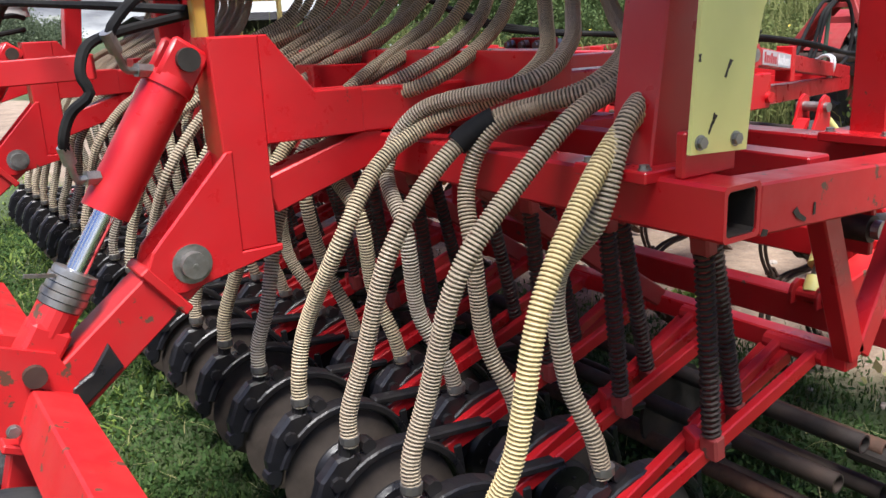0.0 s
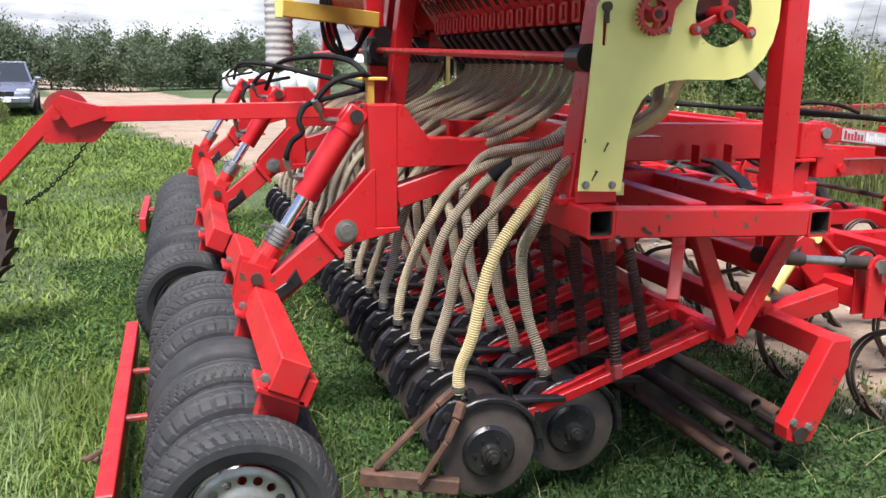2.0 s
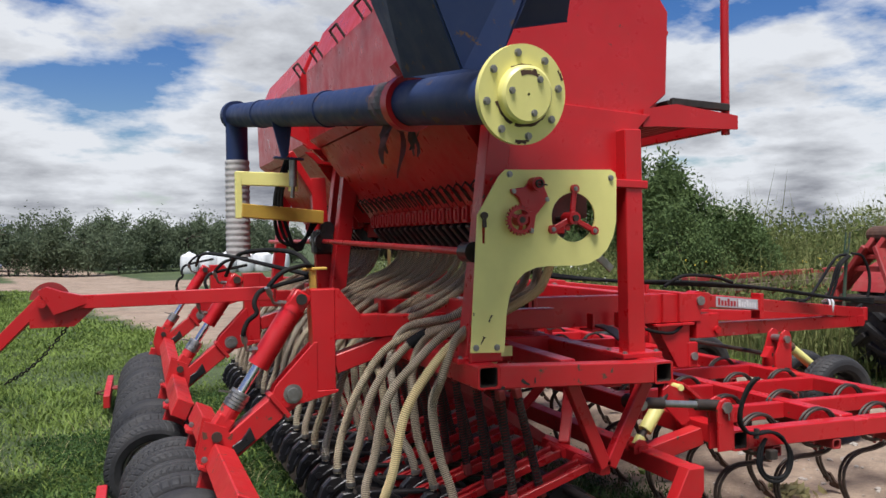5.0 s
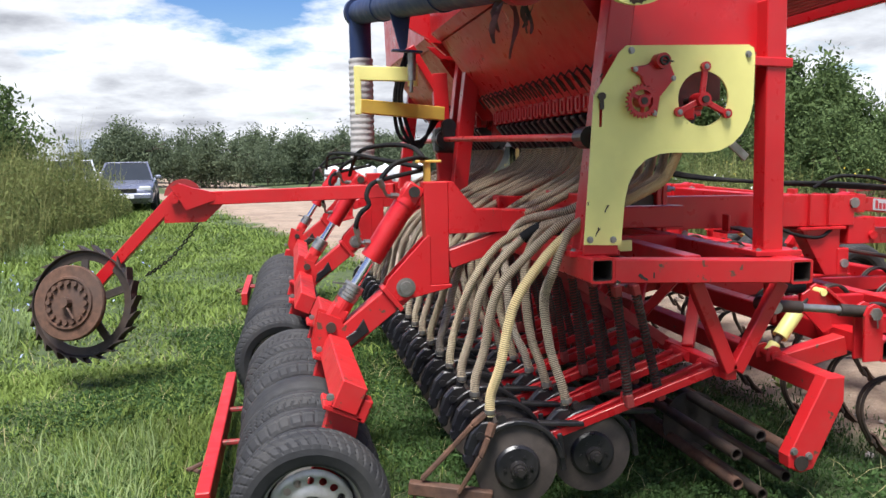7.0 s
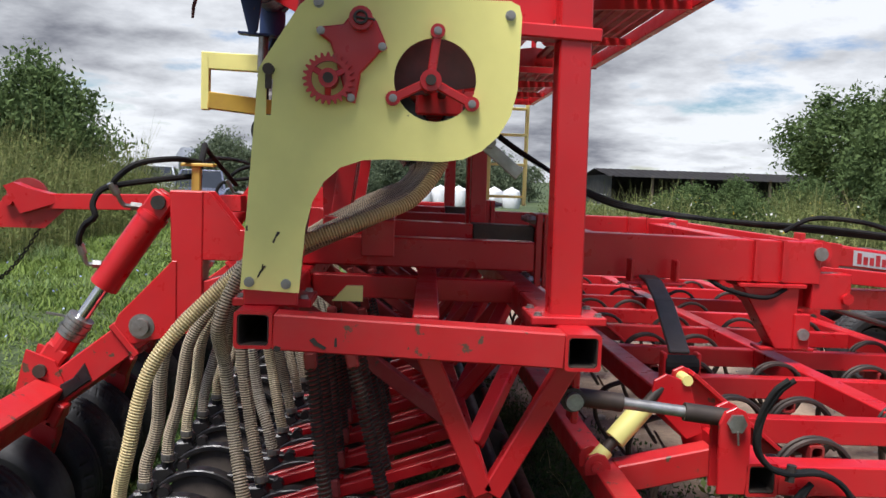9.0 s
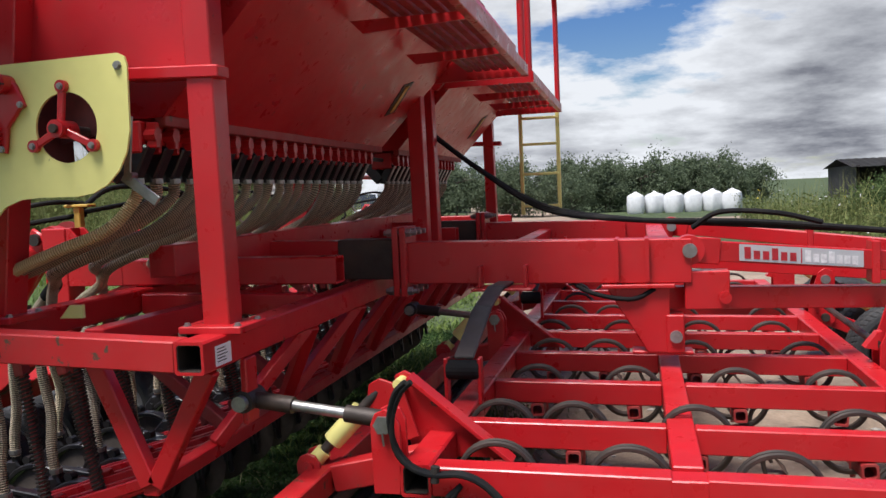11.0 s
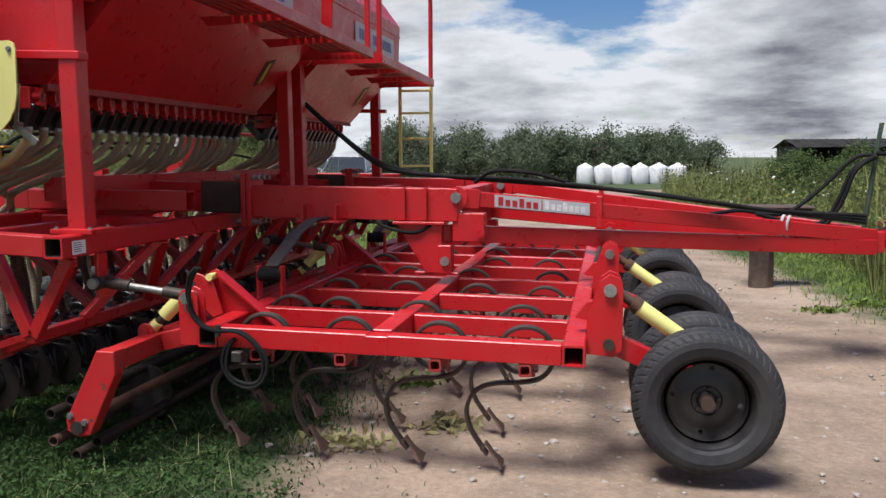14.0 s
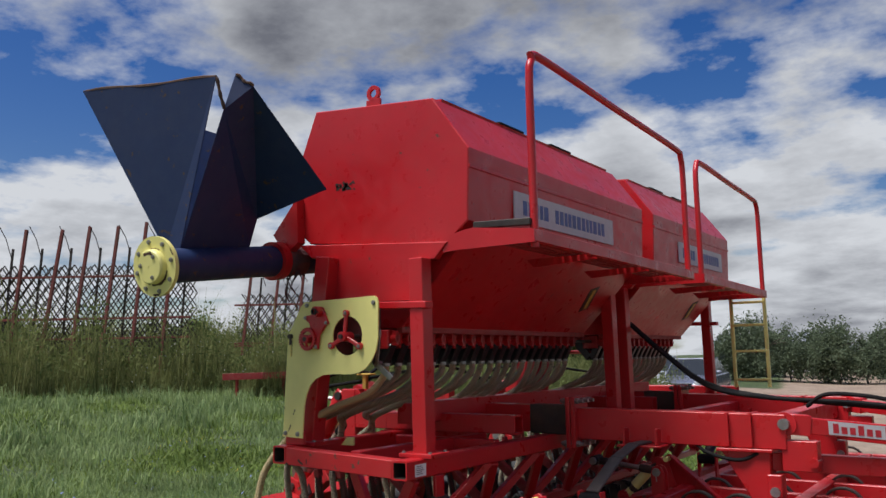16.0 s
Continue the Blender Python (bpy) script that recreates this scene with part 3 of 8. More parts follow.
for y in (2.625, 4.60):
    drill_part("tow_beam", lambda b, y=y: beam(b, (1.08, y, 1.30), (1.72, y, 1.285), 0.12, 0.17))
    drill_part("end_block", lambda b, y=y: beam(b, (1.72, y, 1.285), (1.985, y, 1.28), 0.13, 0.18), DARK_METAL, "dark brown bare steel block")
# the upper cross tube on which meters and shaft hang
drill_part("main_beam", lambda b: beam(b, (1.33, 1.75, 1.36), (1.33, 5.55, 1.36), 0.11, 0.12))

# lower chord and its lattice of struts
drill_part("lower_chord", lambda b: beam(b, (1.635, 1.125, 0.735), (1.635, 6.0, 0.735), 0.05, 0.05))
for y in (1.135, 6.0):
    drill_part("vee_strut", lambda b, y=y: beam(b, (1.475, y, 1.112), (1.635, y, 0.745), 0.045, 0.055))
    drill_part("vee_strut", lambda b, y=y: beam(b, (1.845, y, 1.092), (1.655, y, 0.745), 0.045, 0.055))
for i in range(8):
    y = 1.62 + 0.56 * i
    drill_part("strut", lambda b, y=y: beam(b, (1.865, y + 0.18, 1.10), (1.645, y - 0.12, 0.755), 0.05, 0.045))
    if i < 7:
        drill_part("strut", lambda b, y=y: beam(b, (1.865, y + 0.24, 1.10), (1.645, y + 0.44, 0.755), 0.05, 0.045))
    drill_part("strut", lambda b, y=y: beam(b, (1.08, y + 0.12, 1.13), (1.62, y + 0.05, 0.75), 0.045, 0.05), RED_DULL)
drill_part("jack_plate", lambda b: beam(b, (1.895, 1.28, 1.10), (1.895, 1.28, 0.90), 0.075, 0.02, upward=(1, 0, 0)))

# posts that carry the hoppers
def post(x0, z0, x1, z1, y, w=0.085):
    p = drill_part("post", lambda b: beam(b, (x0, y, z0), (x1, y, z1), w, w, upward=(0, 1, 0)))
    base = bmesh.new()
    box(base, (x0 - 0.10, y - 0.085, z0 - 0.005), (x0 + 0.10, y + 0.085, z0 + 0.017), 0.003)
    part("base_plate", base, p, IDENT, "", RED)
    for dx in (-0.08, 0.08):
        for dy in (-0.065, 0.065):
            bolt_at((x0 + dx, y + dy, z0 + 0.017), p, 0.9, "bolt", (0, 0, 1))


for y in (1.232, 3.62, 3.88, 5.98):
    post(1.846, 1.196, 1.836, 2.19, y)
    post(1.075, 1.226, 1.205, 2.25, y, 0.10)
drill_part("tie_bar", lambda b: beam(b, (1.60, 1.215, 1.958), (1.905, 1.215, 1.946), 0.07, 0.036))
drill_part("tie_bar", lambda b: beam(b, (1.60, 5.98, 1.972), (1.945, 5.98, 1.962), 0.07, 0.036))

drill_part("end_panel", lambda b: prism(b, [(1.165, 1.99), (1.815, 1.98), (1.815, 2.20), (1.20, 2.25)], 1.262, 1.274))

# yellow side plate with its drive parts
def side_plate():
    y0, y1 = 1.082, 1.090
    outline = [(1.006, 1.275), (1.150, 1.268), (1.163, 1.43), (1.178, 1.495), (1.205, 1.545), (1.245, 1.582), (1.300, 1.602), (1.360, 1.606), (1.490, 1.604),
               (1.545, 1.612), (1.592, 1.634), (1.632, 1.672), (1.660, 1.722), (1.675, 1.785), (1.679, 1.965), (1.672, 1.990), (1.650, 2.001), (1.166, 1.994), (1.138, 1.968), (1.043, 1.815)]
    ox, oz, r = 1.471, 1.803, 0.101
    bm = bmesh.new()
    n = 40
    hole = [(ox + r * math.cos(2 * math.pi * k / n), oz + r * math.sin(2 * math.pi * k / n)) for k in range(n)]
    slot = [(1.062, 1.703), (1.074, 1.703), (1.078, 1.79), (1.062, 1.79)]
    for y in (y0, y1):
        edges = []
        for loop in (outline, hole, slot):
            vs = [bm.verts.new((x, y, z)) for x, z in loop]
            edges += [bm.edges.new((vs[i], vs[(i + 1) % len(vs)])) for i in range(len(vs))]
        bmesh.ops.triangle_fill(bm, edges=edges, use_beauty=True)
    bm.verts.ensure_lookup_table()
    half = len(bm.verts) // 2
    start = 0
    for loop in (outline, hole, slot):
        k = len(loop)
        for i in range(k):
            j = (i + 1) % k
            bm.faces.new((bm.verts[start + i], bm.verts[start + j], bm.verts[half + start + j], bm.verts[half + start + i]))
        start += k
    bmesh.ops.recalc_face_normals(bm, faces=bm.faces[:])
    plate = part("side_plate", bm, drill, IDENT, "pale yellow chipped steel plate", YELLOW)
    for x, z in ((1.028, 1.293), (1.118, 1.290), (1.184, 1.976), (1.650, 1.966)):
        bolt_at((x, y0, z), plate, 0.95)
    # three-armed bearing spider in the round opening
    bm = bmesh.new()
    rod(bm, (ox - 0.012, y0 - 0.035, oz - 0.004), (ox - 0.012, y0 + 0.04, oz - 0.004), 0.026, 18)
    for ax, az in ((1.473, 1.919), (1.369, 1.754), (1.562, 1.747)):
        d = Vector((ax - ox + 0.012, 0, az - oz + 0.004))
        c = Vector((ox - 0.012, y0 - 0.008, oz - 0.004))
        beam(bm, c + d.normalized() * 0.018, c + d * 0.97, 0.022, 0.014, 0.003, (0, 1, 0))
        rod(bm, c + d + Vector((0, 0.006, 0)), c + d + Vector((0, -0.010, 0)), 0.018, 14)
    sp = part("bearing_spider", bm, plate, IDENT, "red cast three-armed bearing", RED)
    for ax, az in ((1.473, 1.919), (1.369, 1.754), (1.562, 1.747)):
        bolt_at((ax, y0 - 0.018, az), sp, 0.75)
    bm = bmesh.new()
    rod(bm, (ox - 0.012, y0 - 0.046, oz - 0.004), (ox - 0.012, y0 + 0.3, oz - 0.004), 0.013, 14)
    part("shaft", bm, sp, IDENT, "", DARK_METAL)
    # gear and its casting
    bm = bmesh.new()
    gx, gz = 1.214, 1.793
    teeth = 24
    loop = []
    for k in range(teeth * 4):
        a = 2 * math.pi * k / (teeth * 4)
        rr = 0.062 if k % 4 in (0, 1) else 0.052
        loop.append((gx + rr * math.cos(a), gz + rr * math.sin(a)))
    ring = []
    for y in (y0 - 0.034, y0 - 0.022):
        ring.append([bm.verts.new((x, y, z)) for x, z in loop])
        ring.append([bm.verts.new((gx + 0.041 * math.cos(2 * math.pi * k / (teeth * 4)), y, gz + 0.041 * math.sin(2 * math.pi * k / (teeth * 4)))) for k in range(teeth * 4)])
    for q0, q1 in ((0, 1), (2, 3), (0, 2), (1, 3)):
        for k in range(teeth * 4):
            k2 = (k + 1) % (teeth * 4)
            bm.faces.new((ring[q0][k], ring[q0][k2], ring[q1][k2], ring[q1][k]))
    bmesh.ops.recalc_face_normals(bm, faces=bm.faces[:])
    rod(bm, (gx, y0 - 0.05, gz), (gx, y0, gz), 0.023, 16)
    for k in range(3):
        a = 2 * math.pi * k / 3 + 0.5
        beam(bm, (gx + 0.02 * math.cos(a), y0 - 0.037, gz + 0.02 * math.sin(a)), (gx + 0.045 * math.cos(a), y0 - 0.028, gz + 0.045 * math.sin(a)), 0.015, 0.008, 0.002, (0, 1, 0))
    chip = random.Random(9)
    for cx, cz0, ln, an in ((1.085, 1.392, 0.030, 1.1), (1.048, 1.305, 0.034, 1.0), (1.060, 1.320, 0.018, 1.5), (1.020, 1.42, 0.012, 1.6), (1.10, 1.95, 0.014, 0.9), (1.066, 1.88, 0.016, 1.0)):
        cb = bmesh.new()
        pts = [(cx + ln * t * math.cos(an) + chip.uniform(-0.002, 0.002) - w * math.sin(an), cz0 + ln * t * math.sin(an) + w * math.cos(an)) for w, ts in ((0.0025, (0, 0.5, 1)), (-0.0025, (1, 0.5, 0))) for t in ts]
        prism(cb, pts, y0 - 0.0012, y0 + 0.0005)
        part("paint_chip", cb, plate, IDENT, "", DARK_METAL)
    # added sheets whose dark red stands in for the dim space behind the opening
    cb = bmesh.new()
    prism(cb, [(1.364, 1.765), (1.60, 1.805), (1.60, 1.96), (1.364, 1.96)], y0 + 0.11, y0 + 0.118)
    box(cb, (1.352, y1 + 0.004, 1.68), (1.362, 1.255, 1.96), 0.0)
    part("opening_backing", cb, plate, IDENT, "added dark red sheets for the dim space behind the bearing", RED_RECESS)
    g = part("gear", bm, plate, IDENT, "red toothed gear", RED)
    bm = bmesh.new()
    rod(bm, (gx, y0 - 0.053, gz), (gx, y0 - 0.049, gz), 0.013, 12)
    part("shaft", bm, g, IDENT, "", DARK_METAL)
    bm = bmesh.new()
    prism(bm, [(1.180, 1.915), (1.186, 1.900), (1.215, 1.880), (1.250, 1.770), (1.258, 1.742), (1.278, 1.738), (1.282, 1.760), (1.290, 1.810), (1.335, 1.862), (1.352, 1.872), (1.345, 1.892),
               (1.325, 1.935), (1.300, 1.962), (1.272, 1.958), (1.245, 1.925)], y0 - 0.020, y0 - 0.003, bevel=0.004)
    rod(bm, (1.288, y0 - 0.05, 1.936), (1.288, y0, 1.936), 0.028, 18)
    c = part("gear_casting", bm, plate, IDENT, "red cast bracket", RED)
    for ax, az in ((1.192, 1.907), (1.340, 1.875), (1.268, 1.750)):
        bolt_at((ax, y0 - 0.02, az), c, 0.75)
    bm = bmesh.new()
    pipe_open(bm, (1.288, y0 - 0.062, 1.936), (1.288, y0 - 0.03, 1.936), 0.017, 0.005, 14)
    rod(bm, (1.27, y0 - 0.055, 1.937), (1.322, y0 - 0.057, 1.931), 0.003, 6)
    part("shaft", bm, c, IDENT, "", DARK_METAL)
    bm = bmesh.new()
    rod(bm, (1.068, y0, 1.812), (1.068, y0 - 0.016, 1.812), 0.014, 12)
    beam(bm, (1.068, y0 - 0.008, 1.812), (1.069, y0 - 0.008, 1.765), 0.016, 0.008, 0.002, (0, 1, 0))
    part("latch", bm, plate, IDENT, "dark steel latch", DARK_METAL)


side_plate()
drill_part("plate_foot", lambda b: (beam(b, (1.078, 1.108, 1.232), (1.078, 1.108, 1.31), 0.135, 0.02, upward=(0, 1, 0))))

# chips of bare metal on the near cross beam, and the maker's paper label
def chip(points, y):
    bm = bmesh.new()
    prism(bm, points, y, y + 0.001)
    return bm


part("paint_chip", chip([(1.185, 1.165), (1.198, 1.152), (1.222, 1.142), (1.226, 1.148), (1.206, 1.160), (1.196, 1.172)], Y0 - 0.0022), drill, IDENT, "dark chipped paint", DARK_METAL)
part("paint_chip", chip([(1.245, 1.150), (1.252, 1.150), (1.251, 1.172), (1.246, 1.172)], Y0 - 0.0022), drill, IDENT, "", DARK_METAL)
part("paint_chip", chip([(1.098, 1.138), (1.115, 1.136), (1.118, 1.146), (1.104, 1.150)], Y0 - 0.0022), drill, IDENT, "", DARK_METAL)
bm = bmesh.new()
box(bm, (1.9005, 1.075, 1.112), (1.9025, 1.165, 1.170), 0.0)
lab = part("paper_label", bm, drill, IDENT, "small white paper label with printed lines", PAPER)
for k in range(5):
    bm = bmesh.new()
    box(bm, (1.9026, 1.083, 1.159 - 0.009 * k), (1.9032, 1.13 + 0.006 * (k % 3), 1.162 - 0.009 * k), 0.0)
    part("printed_line", bm, lab, IDENT, "", DARK_METAL)


# hoppers -------------------------------------------------------------------
def hopper(y0, y1, far):
    upper = [(1.00, 2.352), (0.94, 2.40), (0.925, 2.86), (1.045, 3.135), (1.885, 3.055), (2.108, 2.750), (2.092, 2.372), (1.955, 2.262), (1.90, 2.262)]
    bm = bmesh.new()
    prism(bm, upper, y0, y1, bevel=0.006)
    h = part("hopper", bm, drill, IDENT, "red sheet steel seed hopper", RED)
    # ledge under the end wall
    for ya, yb in ((y0 - 0.03, y0 + 0.02), (y1 - 0.02, y1 + 0.03)):
        bm = bmesh.new()
        prism(bm, [(0.945, 2.345), (1.985, 2.268), (1.900, 2.185), (1.04, 2.262)], ya, yb, bevel=0.004)
        part("end_ledge", bm, h, IDENT, "", RED)
    # tapering lower body
    bm = bmesh.new()
    a = [(1.00, 2.34), (2.085, 2.335), (1.615, 1.845), (1.36, 1.845)]
    prism(bm, a, y0 + 0.055, y1 - 0.055)
    part("funnel", bm, h, IDENT, "", RED)
    bm = bmesh.new()
    beam(bm, (1.600, y0 + 0.06, 1.835), (1.600, y1 - 0.06, 1.835), 0.04, 0.035, 0.003)
    beam(bm, (1.375, y0 + 0.06, 1.835), (1.375, y1 - 0.06, 1.835), 0.04, 0.035, 0.003)
    part("bottom_rail", bm, h, IDENT, "", RED_DULL)
    # shoulder seam and lid
    bm = bmesh.new()
    beam(bm, (2.103, y0 + 0.003, 2.655), (2.103, y1 - 0.003, 2.655), 0.016, 0.02, 0.003)
    part("seam", bm, h, IDENT, "", RED)
    bm = bmesh.new()
    prism(bm, [(1.07, 3.137), (1.06, 3.152), (1.88, 3.075), (1.875, 3.06)], y0 + 0.10, y1 - 0.10)
    part("lid", bm, h, IDENT, "", RED)
    for k in range(2):
        yy = y0 + (y1 - y0) * (0.30 + 0.28 * k)
        bm = bmesh.new()
        box(bm, (1.80, yy, 3.075), (1.88, yy + 0.30, 3.092), 0.003)
        part("hinge", bm, h, IDENT, "black rubber hinge strip", RUBBER)
    # lifting eye
    for yy in (y0 + 0.015, y1 - 0.015):
        bm = bmesh.new()
        revolve(bm, [(0.024, -0.008), (0.046, -0.008), (0.046, 0.008), (0.024, 0.008)], 20)
        bmesh.ops.translate(bm, vec=(1.475, yy, 3.165), verts=bm.verts)
        box(bm, (1.425, yy - 0.008, 3.085), (1.525, yy + 0.008, 3.130), 0.002)
        part("lifting_eye", bm, h, IDENT, "", RED)
    # sticker with blue lettering shown as plain bars
    ya, yb = (y0 + 0.46, y0 + 1.83) if not far else (y0 + 0.55, y0 + 1.75)
    bm = bmesh.new()
    box(bm, (2.094, ya, 2.425), (2.101, yb, 2.595), 0.0)
    st = part("sticker", bm, h, pose(0.006, 0, 0), "grey maker's sticker with blue marks", SILVER)
    rnd = random.Random(5)
    yy = ya + 0.10
    while yy < yb - 0.14:
        wdt = rnd.uniform(0.05, 0.075)
        if rnd.random() > 0.12:
            bm = bmesh.new()
            box(bm, (2.1065, yy, 2.468), (2.1085, yy + wdt * 0.72, 2.552), 0.0)
            part("mark", bm, st, IDENT, "", BARS_BLUE)
        yy += wdt
    # sight window on the funnel's front
    bm = bmesh.new()
    mid = Vector((1.835, y1 - 0.42, 2.078))
    f, _ = axis_frame(mid, mid + Vector((0.46, 0, 0.48)), (0, 1, 0))
    box(bm, (-0.008, -0.055, -0.11), (0.006, 0.055, 0.11), 0.003, f @ pose(0, 0, 0, 22, 0, 0))
    w = part("sight_window", bm, h, IDENT, "dirty yellowed sight glass in a frame", DARK_METAL)
    bm = bmesh.new()
    box(bm, (-0.012, -0.018, -0.09), (-0.007, 0.018, 0.09), 0.0, f @ pose(0, 0, 0, 22, 0, 0))
    box(bm, (0.005, -0.018, -0.09), (0.010, 0.018, 0.09), 0.0, f @ pose(0, 0, 0, 22, 0, 0))
    part("glass", bm, w, IDENT, "", YELLOW_DEEP)
    return h


hop1 = hopper(1.30, 3.70, False)
hopper(3.93, 5.92, True)
# a scuffed, rusty patch on the near end wall
rng = random.Random(9)
bm = bmesh.new()
for k in range(26):
    cx, cz = 1.26 + rng.gauss(0, 0.05), 2.655 + rng.gauss(0, 0.016)
    prism(bm, [(cx - rng.uniform(0.004, 0.022), cz - 0.004), (cx + rng.uniform(0.004, 0.02), cz - rng.uniform(0.0, 0.012)), (cx + 0.006, cz + rng.uniform(0.004, 0.016)), (cx - 0.008, cz + rng.uniform(0.002, 0.01))], 1.2985, 1.2992)
part("scuff", bm, hop1, IDENT, "bare scuffed patch", DARK_METAL)

# seed meters, their drop tubes and the levers behind them
SP = 0.108
bm = bmesh.new()
box(bm, (1.43, -0.036, 1.735), (1.56, 0.036, 1.835), 0.006)
rod(bm, (1.40, 0.0, 1.79), (1.60, 0.0, 1.79), 0.022, 10)
box(bm, (1.565, -0.012, 1.75), (1.60, 0.012, 1.83), 0.003)
box(bm, (1.318, -0.030, 1.800), (1.390, 0.030, 1.885), 0.005)
box(bm, (1.308, -0.012, 1.815), (1.320, 0.012, 1.870), 0.003)
METER = data(bm, RED)
bm = bmesh.new()
beam(bm, (1.555, 0, 1.765), (1.500, 0, 1.665), 0.052, 0.055, 0.006, (0, 1, 0))
beam(bm, (1.352, 0, 1.805), (1.478, 0, 1.660), 0.066, 0.05, 0.006, (0, 1, 0))
rod(bm, (1.50, 0, 1.685), (1.50, 0, 1.645), 0.027, 14)
DROP = data(bm, BLACK)
bm = bmesh.new()
sweep(bm, [Vector(p) for p in ((1.36, 0, 1.86), (1.28, 0, 1.95), (1.235, 0, 1.985), (1.215, 0, 1.955), (1.26, 0, 1.90))], 0.006, 6)
LEVER = data(bm, DARK_METAL)
bm = bmesh.new()
rod(bm, (0, 0, 0.005), (0, 0, -0.012), 0.0225, 12)
CLIP = data(bm, STEEL)
ys = [1.345 + SP * k for k in range(41)]
ys = [y for y in ys if not 3.60 < y < 3.99 and y < 5.86]
for y in ys:
    mt = part("seed_meter", METER, drill, Matrix.Translation((0, y, 0)), "red cast seed meter")
    part("drop_tube", DROP, mt, Matrix.Translation((0, y, 0)), "black plastic outlet")
    part("lever", LEVER, mt, Matrix.Translation((0, y, 0)), "")
drill_part("meter_shaft", lambda b: rod(b, (1.50, 1.2, 1.79), (1.50, 5.95, 1.79), 0.012, 10), DARK_METAL)
drill_part("drive_shaft", lambda b: rod(b, (1.055, 1.16, 1.668), (1.02, 3.73, 1.715), 0.016, 12), RED, "long red drive rod")
drill_part("drive_shaft", lambda b: rod(b, (1.02, 3.80, 1.712), (1.02, 5.9, 1.712), 0.016, 12), RED, "")
drill_part("coupling", lambda b: (rod(b, (1.057, 1.15, 1.668), (1.056, 1.24, 1.668), 0.042, 18), rod(b, (1.056, 1.24, 1.668), (1.055, 1.27, 1.669), 0.028, 16)), BLACK, "black rubber coupling")
drill_part("gearbox", lambda b: (box(b, (0.96, 3.70, 1.62), (1.10, 3.82, 1.80), 0.02), rod(b, (1.02, 3.66, 1.715), (1.02, 3.86, 1.715), 0.06, 16), rod(b, (1.05, 3.68, 1.80), (1.05, 3.84, 1.80), 0.05, 14)), BLACK, "oily black shaft gearbox")
drill_part("side_lever", lambda b: (beam(b, (1.60, 1.15, 1.66), (1.70, 1.16, 1.58), 0.032, 0.008, 0.002, (0, 1, 0)),
                                    beam(b, (1.615, 1.145, 1.645), (1.635, 1.145, 1.83), 0.022, 0.008, 0.002, (0, 1, 0)),
                                    rod(b, (1.625, 1.14, 1.66), (1.625, 1.17, 1.66), 0.010, 10)), STEEL, "bare steel lever")


# platform, rails and ladder -------------------------------------------------
def platform(y0, y1, rise0, rise1):
    bm = bmesh.new()
    beam(bm, (2.465, y0, 2.205 + rise0), (2.465, y1, 2.205 + rise1), 0.036, 0.060, 0.003)
    p = part("platform", bm, drill, IDENT, "red steel loading platform with slats", RED)
    for k in range(6):
        x = 2.16 + 0.048 * k
        bm = bmesh.new()
        beam(bm, (x, y0 + 0.02, 2.225 + rise0), (x, y1 - 0.02, 2.225 + rise1), 0.034, 0.022, 0.002)
        part("slat", bm, p, IDENT, "", RED_DULL)
    n = 3
    for k in range(n + 1):
        y = y0 + (y1 - y0) * k / n
        up = rise0 + (rise1 - rise0) * k / n
        end = [(1.955, 2.245), (2.09, 2.270), (2.135, 2.275), (2.482, 2.235), (2.482, 2.170), (2.03, 2.170), (1.95, 2.165)]
        mid = [(2.0, 2.20), (2.45, 2.20), (2.45, 2.17), (2.05, 2.15)]
        bm = bmesh.new()
        prism(bm, [(x, z + up) for x, z in (end if k in (0, n) else mid)], y - 0.006, y + 0.006)
        part("bracket", bm, p, IDENT, "", RED)
    return p


plat1, plat2 = platform(1.285, 3.66, 0.050, 0.025), platform(3.90, 5.72, 0.022, 0.0)


def hoop(y0, y1, top0, top1, parent):
    pts = [(2.455, y0, 2.20), (2.455, y0, 2.6), (2.455, y0, top0 - 0.14), (2.455, y0 + 0.03, top0 - 0.04), (2.455, y0 + 0.13, top0),
           (2.455, (y0 + y1) / 2, (top0 + top1) / 2), (2.455, y1 - 0.13, top1), (2.455, y1 - 0.03, top1 - 0.04), (2.455, y1, top1 - 0.14), (2.455, y1, 2.6), (2.455, y1, 2.20)]
    bm = bmesh.new()
    sweep(bm, even(smooth_path(pts, 160), 0.03), 0.0205, 10)
    return part("hand_rail", bm, parent, IDENT, "red tubular hand rail", RED, True)


hoop(1.335, 3.62, 3.19, 3.12, plat1)
hoop(3.92, 5.70, 3.12, 3.06, plat2)
drill_part("toe_strip", lambda b: (beam(b, (2.125, 1.31, 2.340), (2.452, 1.31, 2.325), 0.03, 0.036, 0.004), beam(b, (2.125, 1.325, 2.340), (2.125, 3.6, 2.325), 0.012, 0.02, 0.002)), DARK_METAL, "dirty tread strip", parent=plat1)
lad = drill_part("ladder_stile", lambda b: beam(b, (2.140, 5.78, 2.20), (2.140, 5.78, 1.36), 0.03, 0.03), YELLOW, "yellow ladder")
drill_part("ladder_stile", lambda b: beam(b, (2.440, 5.78, 2.20), (2.440, 5.78, 1.36), 0.03, 0.03), YELLOW)
for z in (1.43, 1.69, 1.93, 2.14):
    drill_part("rung", lambda b, z=z: beam(b, (2.14, 5.78, z), (2.44, 5.78, z), 0.035, 0.022), YELLOW, "", parent=lad)

# hoses ------------------------------------------------------------------------
ROW_R, ROW_F = 0.672, 1.002


def opener_y(k):
    """Two rows of openers at 25 cm, the front row a little inwards."""
    return 1.200 + 0.2475 * (k // 2) + (0.062 if k % 2 else 0.0)


hose_rng = random.Random(21)


